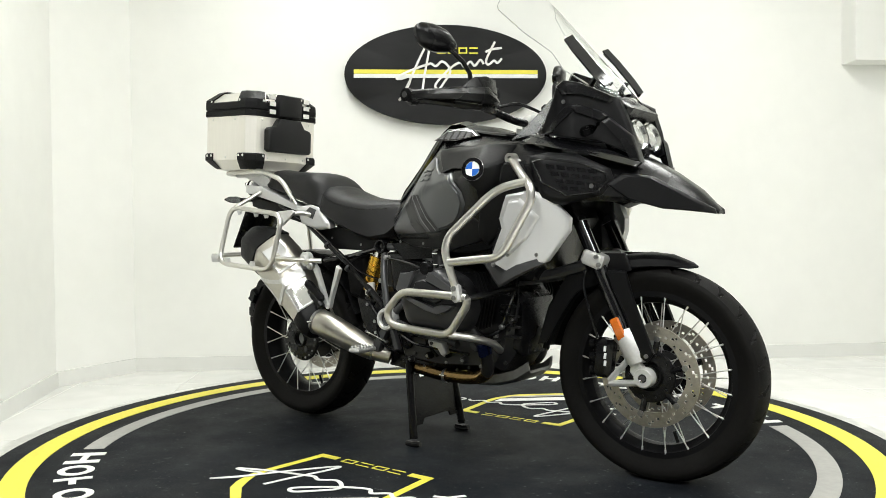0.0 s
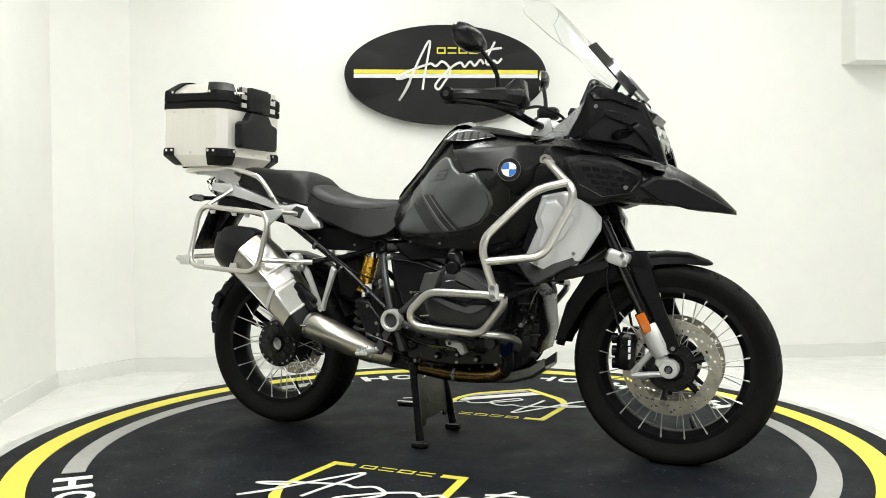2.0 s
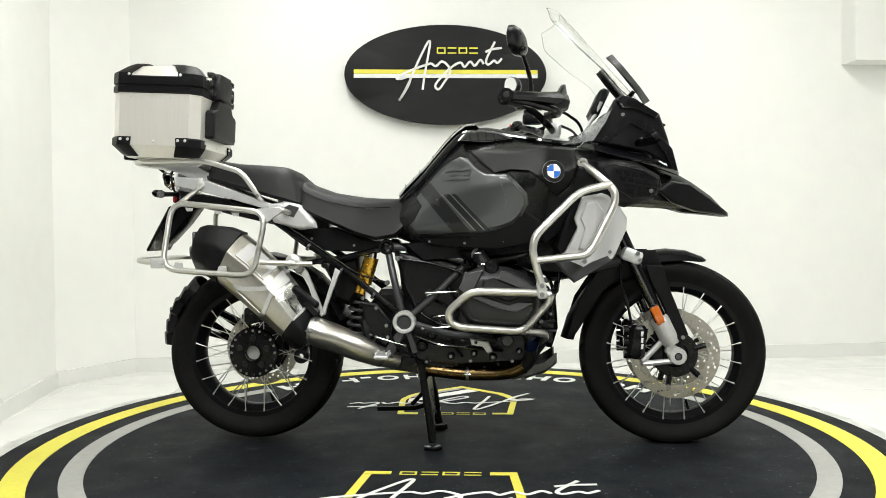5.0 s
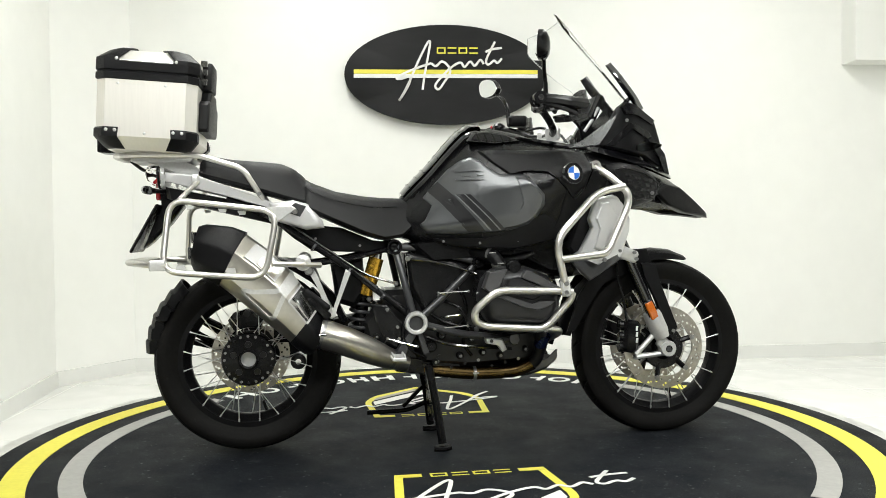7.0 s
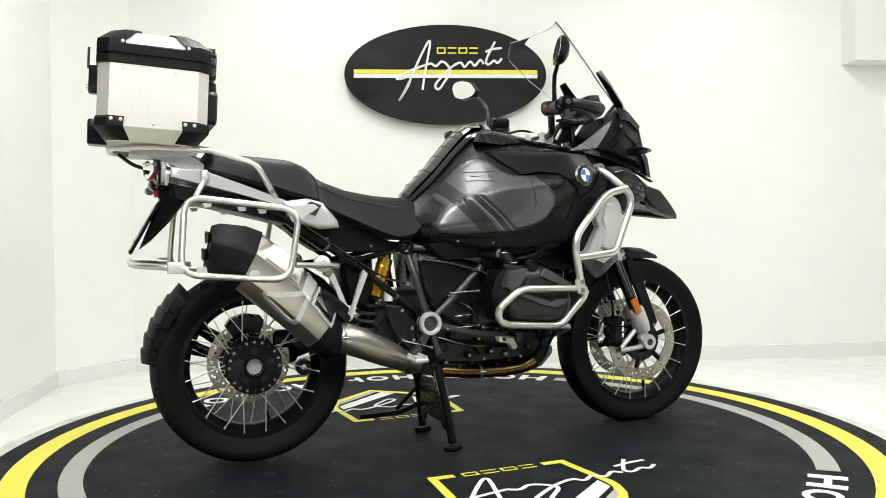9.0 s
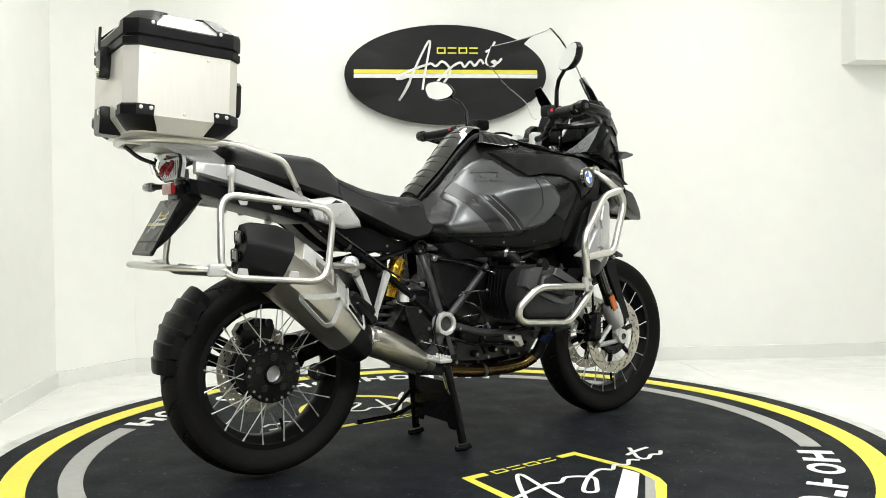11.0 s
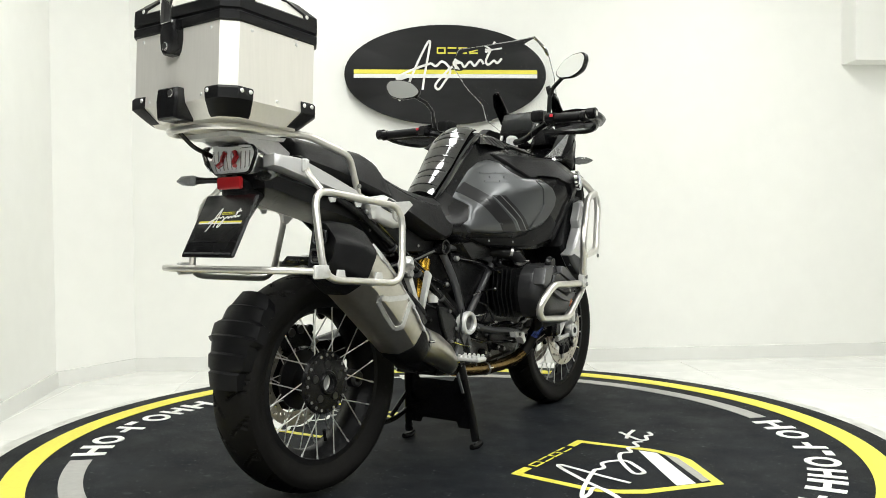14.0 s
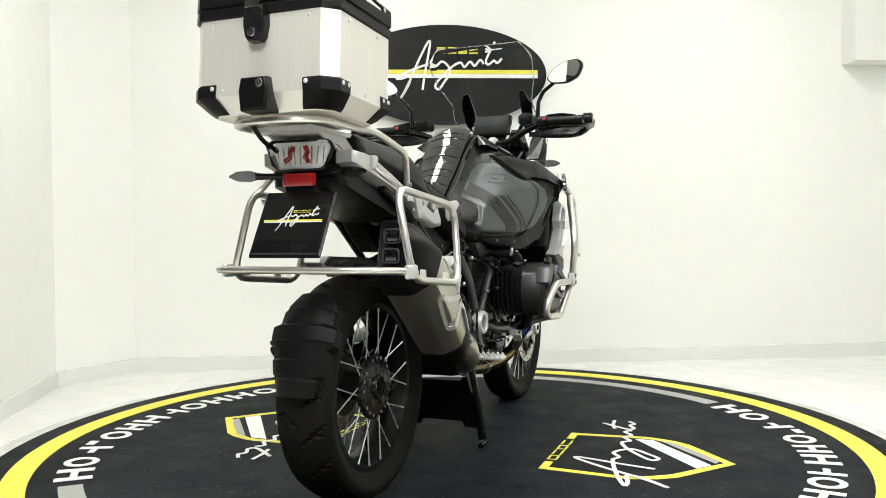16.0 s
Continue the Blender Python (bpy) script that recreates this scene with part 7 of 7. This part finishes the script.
    sub("shock_cap", tube([(-0.259, -0.085, 0.690), (-0.263, -0.085, 0.668)], 0.018, 14), CHROME, sh)
    for k in range(3):
        a = Vector((-0.262, -0.085, 0.672)).lerp(Vector((-0.300, -0.085, 0.545)), 0.25 + 0.25 * k)
        sub("ring", tube([a + Vector((0.002, 0, 0.003)), a - Vector((0.002, 0, 0.003))], 0.0285, 18), GOLD, sh)
    pts = []
    for k in range(6 * 12 + 1):
        a = 2 * math.pi * k / 12
        f = k / 72
        pts.append((-0.305 - 0.015 * f + 0.040 * math.cos(a), -0.040 + 0.040 * math.sin(a), 0.560 - 0.165 * f))
    sub("spring", tube(pts, 0.0065, 8), FRAME_GREY, sh)
    sub("damper", tube([(-0.30, -0.04, 0.60), (-0.325, -0.04, 0.37)], 0.022, 12), SATIN, sh)
    part("battery_box", plate(bmesh.new(), [(-0.42, 0.66), (-0.31, 0.68), (-0.30, 0.55), (-0.34, 0.50), (-0.40, 0.52)], -0.10, 0.10, 0.02), MATTE, BIKE, "black inner box")
    part("fluid_cup", tube([(-0.262, -0.125, 0.530), (-0.262, -0.125, 0.575)], 0.018, 14), MAT_WHITE, BIKE, "white brake fluid cup")
    part("inner_mudguard", rings_bm([[(RA[0] + r * math.cos(radians(a)), y, RA[1] + r * math.sin(radians(a))) for r, y in ((0.345, -0.085), (0.362, -0.06), (0.366, 0.06), (0.345, 0.085), (0.340, 0.08), (0.356, 0.05), (0.356, -0.05), (0.340, -0.08))] for a in (20, 35, 50, 65, 80, 95)]), SATIN, BIKE, "black inner mudguard above the rear wheel")
    # ribbed rear spray guard
    lo = []
    for k in range(41):
        f = k / 40
        a = 129 + 46 * f
        rr = 0.334 - 0.006 * f + 0.0075 * (1 - (f * 6) % 1.0) * (1 if f < 0.98 else 0)
        w = interp([(0.0, 0.058), (0.10, 0.074), (0.30, 0.078), (0.32, 0.094), (0.52, 0.094), (0.54, 0.076), (0.80, 0.070), (0.82, 0.060), (1.0, 0.055)], f)[0]
        ca, sa = math.cos(radians(a)), math.sin(radians(a))
        lo.append([(RA[0] + (rr + d) * ca, y, RA[1] + (rr + d) * sa) for d, y in ((-0.035, -w), (-0.004, -w * 0.96), (0.012, -w * 0.6), (0.016, 0), (0.012, w * 0.6), (-0.004, w * 0.96), (-0.035, w), (-0.038, w * 0.94), (-0.008, w * 0.85), (0.006, w * 0.5), (0.010, 0), (0.006, -w * 0.5), (-0.008, -w * 0.85), (-0.038, -w * 0.94))])
    sg = part("rear_spray_guard", rings_bm(lo), MATTE, BIKE, "ribbed matte black rear spray guard", 40)
    sub("guard_arm", tube([(-0.992, 0.07, 0.42), (-0.93, 0.11, 0.38), (-0.78, 0.14, 0.34)], 0.012, 8, rad=0.04), SATIN, sg)
    sub("guard_arm", tube([(-0.955, 0.07, 0.51), (-0.88, 0.12, 0.45), (-0.76, 0.14, 0.36)], 0.010, 8, rad=0.04), SATIN, sg)
    # centre stand
    st = part("centre_stand", tube([(-0.088, -0.115, 0.300), (-0.062, -0.135, 0.150), (-0.046, -0.146, 0.030)], 0.0145, 12), SATIN, BIKE, "black steel centre stand")
    sub("leg", tube([(-0.088, 0.115, 0.300), (-0.062, 0.135, 0.150), (-0.046, 0.146, 0.030)], 0.0145, 12), SATIN, st)
    for s in (-1, 1):
        sub("foot", tube(S([(-0.075, 0.148, 0.012), (-0.040, 0.148, 0.010), (-0.015, 0.148, 0.016)], s), [0.010, 0.0115, 0.010], 10), SATIN, st)
    sub("cross_plate", rings_bm([[(-0.078, y, 0.235 + (0.016 if abs(y) > 0.08 else 0)), (-0.070, y, 0.235 + (0.016 if abs(y) > 0.08 else 0)), (-0.052, y, 0.090 - (0.02 if abs(y) > 0.08 else 0)), (-0.060, y, 0.090 - (0.02 if abs(y) > 0.08 else 0))] for y in (-0.13, -0.085, -0.075, 0.075, 0.085, 0.13)]), SATIN, st)
    sub("tread_arm", tube([(-0.060, 0.130, 0.120), (-0.130, 0.150, 0.085), (-0.285, 0.165, 0.078)], 0.009, 10, rad=0.03), SATIN, st)
    sub("tread_arm", tube([(-0.075, 0.128, 0.180), (-0.150, 0.148, 0.100)], 0.008, 8), SATIN, st)
    part("stand_spring", tube([(-0.10, -0.10, 0.30), (-0.08, -0.12, 0.20)], 0.008, 10), CHROME, BIKE)
    # wiring and hoses
    for pts in ([(-0.02, -0.135, 0.60), (0.03, -0.15, 0.55), (0.05, -0.14, 0.47), (0.0, -0.135, 0.42)], [(-0.12, -0.14, 0.55), (-0.09, -0.145, 0.48), (-0.02, -0.14, 0.44), (0.06, -0.15, 0.43)], [(0.35, -0.11, 0.62), (0.38, -0.12, 0.55), (0.36, -0.12, 0.45)]):
        part("hose", tube(pts, 0.006, 8, rad=0.04), SATIN, BIKE)


def small_fittings():
    """Clamps, unions, rods, lines and clips added round the engine and the rear frame; their bright metal stands in for
    scattered glints.
    """
    # hose clamps: thin steel bands round pipes
    for p, d, r in (((0.118, -0.200, 0.683), (-0.6, 0.75, 0.2), 0.0245), ((0.140, -0.226, 0.648), (0.2, 0.2, -1), 0.0245), ((-0.225, -0.154, 0.330), (0.9, 0.5, -0.35), 0.036), ((-0.452, -0.202, 0.427), (0.95, 0, -0.3), 0.051), ((0.075, -0.112, 0.262), (1, 0, 0), 0.0245)):
        c, d = Vector(p), Vector(d).normalized()
        h = part("hose_clamp", tube([c - d * 0.005, c + d * 0.005], r, 20), BOLT_STEEL, BIKE)
        sub("clamp_screw", cyl(bmesh.new(), c + Vector((-0.010, -r, 0.004)), c + Vector((0.012, -r - 0.002, 0.004)), 0.004, 8), CHROME, h)
    # thin rods with ball ends
    for a, b in (((-0.075, -0.178, 0.430), (0.040, -0.182, 0.438)), ((-0.060, -0.176, 0.552), (0.045, -0.176, 0.556)), ((-0.235, -0.178, 0.402), (-0.135, -0.182, 0.372))):
        r = part("linkage_rod", cyl(bmesh.new(), a, b, 0.0032, 8), CHROME, BIKE, "thin bright linkage rod")
        for q in (a, b):
            sub("rod_end", lathe(bmesh.new(), [(0.0005, -0.006), (0.004, -0.005), (0.0055, 0.0), (0.004, 0.005), (0.0005, 0.006)], q[0], q[2], 12, cy=q[1]), BOLT_STEEL, r)
    # brake and fuel lines along the frame
    for pts, r in (([(-0.20, -0.135, 0.585), (-0.30, -0.142, 0.615), (-0.45, -0.135, 0.718), (-0.60, -0.132, 0.822)], 0.0038), ([(0.36, -0.10, 0.70), (0.40, -0.150, 0.62), (0.375, -0.165, 0.53), (0.33, -0.150, 0.45)], 0.0050), ([(-0.16, -0.150, 0.67), (-0.05, -0.158, 0.655), (0.06, -0.165, 0.622), (0.10, -0.200, 0.60)], 0.0045), ([(-0.29, -0.10, 0.53), (-0.24, -0.150, 0.50), (-0.22, -0.168, 0.42), (-0.26, -0.150, 0.36)], 0.0042), ([(0.08, -0.135, 0.42), (0.16, -0.165, 0.43), (0.24, -0.150, 0.40), (0.30, -0.140, 0.42)], 0.0050)):
        ln = part("fluid_line", tube(pts, r, 8, rad=0.04), GLOSS, BIKE)
        for q in (pts[0], pts[-1]):
            sub("union", lathe(bmesh.new(), [(0.0005, -0.009), (0.006, -0.009), (0.009, -0.005), (0.009, 0.006), (0.0005, 0.006)], q[0], q[2], 12, cy=q[1]), BOLT_STEEL, ln)
    # added bosses whose bright screws imitate glints on the engine's flank and the gearbox
    for x, y, z, r in ((-0.015, -0.128, 0.445, 0.011), (0.060, -0.128, 0.385, 0.009), (0.130, -0.128, 0.420, 0.010), (0.165, -0.128, 0.325, 0.012), (0.255, -0.128, 0.345, 0.010), (0.300, -0.128, 0.400, 0.009), (-0.065, -0.128, 0.310, 0.010), (-0.120, -0.128, 0.395, 0.009), (-0.255, -0.098, 0.470, 0.010), (-0.215, -0.098, 0.520, 0.009), (-0.180, -0.098, 0.335, 0.010), (-0.265, -0.098, 0.400, 0.009), (0.352, -0.128, 0.560, 0.009), (0.365, -0.128, 0.475, 0.010), (0.020, -0.128, 0.635, 0.009)):
        f = part("glint_boss", lathe(bmesh.new(), [(0.0005, -0.012), (r * 0.75, -0.012), (r, -0.009), (r * 1.2, 0.004), (0.0005, 0.004)], x, z, 14, cy=y), ENGINE, BIKE)
        bolt(f, x, y - 0.012, z, r / 0.016)
    # cooling ribs on the crankcase
    for k in range(6):
        x = 0.335 + 0.004 * k
        part("crankcase_rib", box(bmesh.new(), (x, -0.120, 0.585 - 0.034 * k), (0.060, 0.022, 0.007), 0.002), ENGINE, BIKE)
    # cable ties and clips on the subframe
    for f in (0.2, 0.45, 0.7):
        c = Vector((-0.155, -0.150, 0.475)).lerp(Vector((-0.614, -0.120, 0.815)), f)
        d = Vector((-0.459, 0.03, 0.34)).normalized()
        part("cable_clip", tube([c - d * 0.004, c + d * 0.004], 0.0150, 14), FRAME_GREY, BIKE)
    # bright screws added on covers and rails as small glints
    for x, y, z, p in ((-0.045, -0.206, 0.728, 0.6), (0.075, -0.232, 0.722, 0.6), (0.205, -0.243, 0.728, 0.6), (-0.470, -0.109, 0.742, 0.6), (-0.320, -0.109, 0.716, 0.6), (-0.560, -0.109, 0.768, 0.6), (0.462, -0.318, 0.690, 0.8), (0.545, -0.292, 0.690, 0.8)):
        bolt(BIKE, x, y, z, p)


running_gear()
small_fittings()
floor_tiles(FLOOR)


def motions():
    """The platform with all that stands on it turns at one steady speed."""
    rows = [(t, pose(0, 0, 0, 0, 0, -36.62 + 6.571 * t)) for t in range(0, 17)]
    for ob in (TABLE, MAT, BIKE):
        walk(ob, rows)


motions()
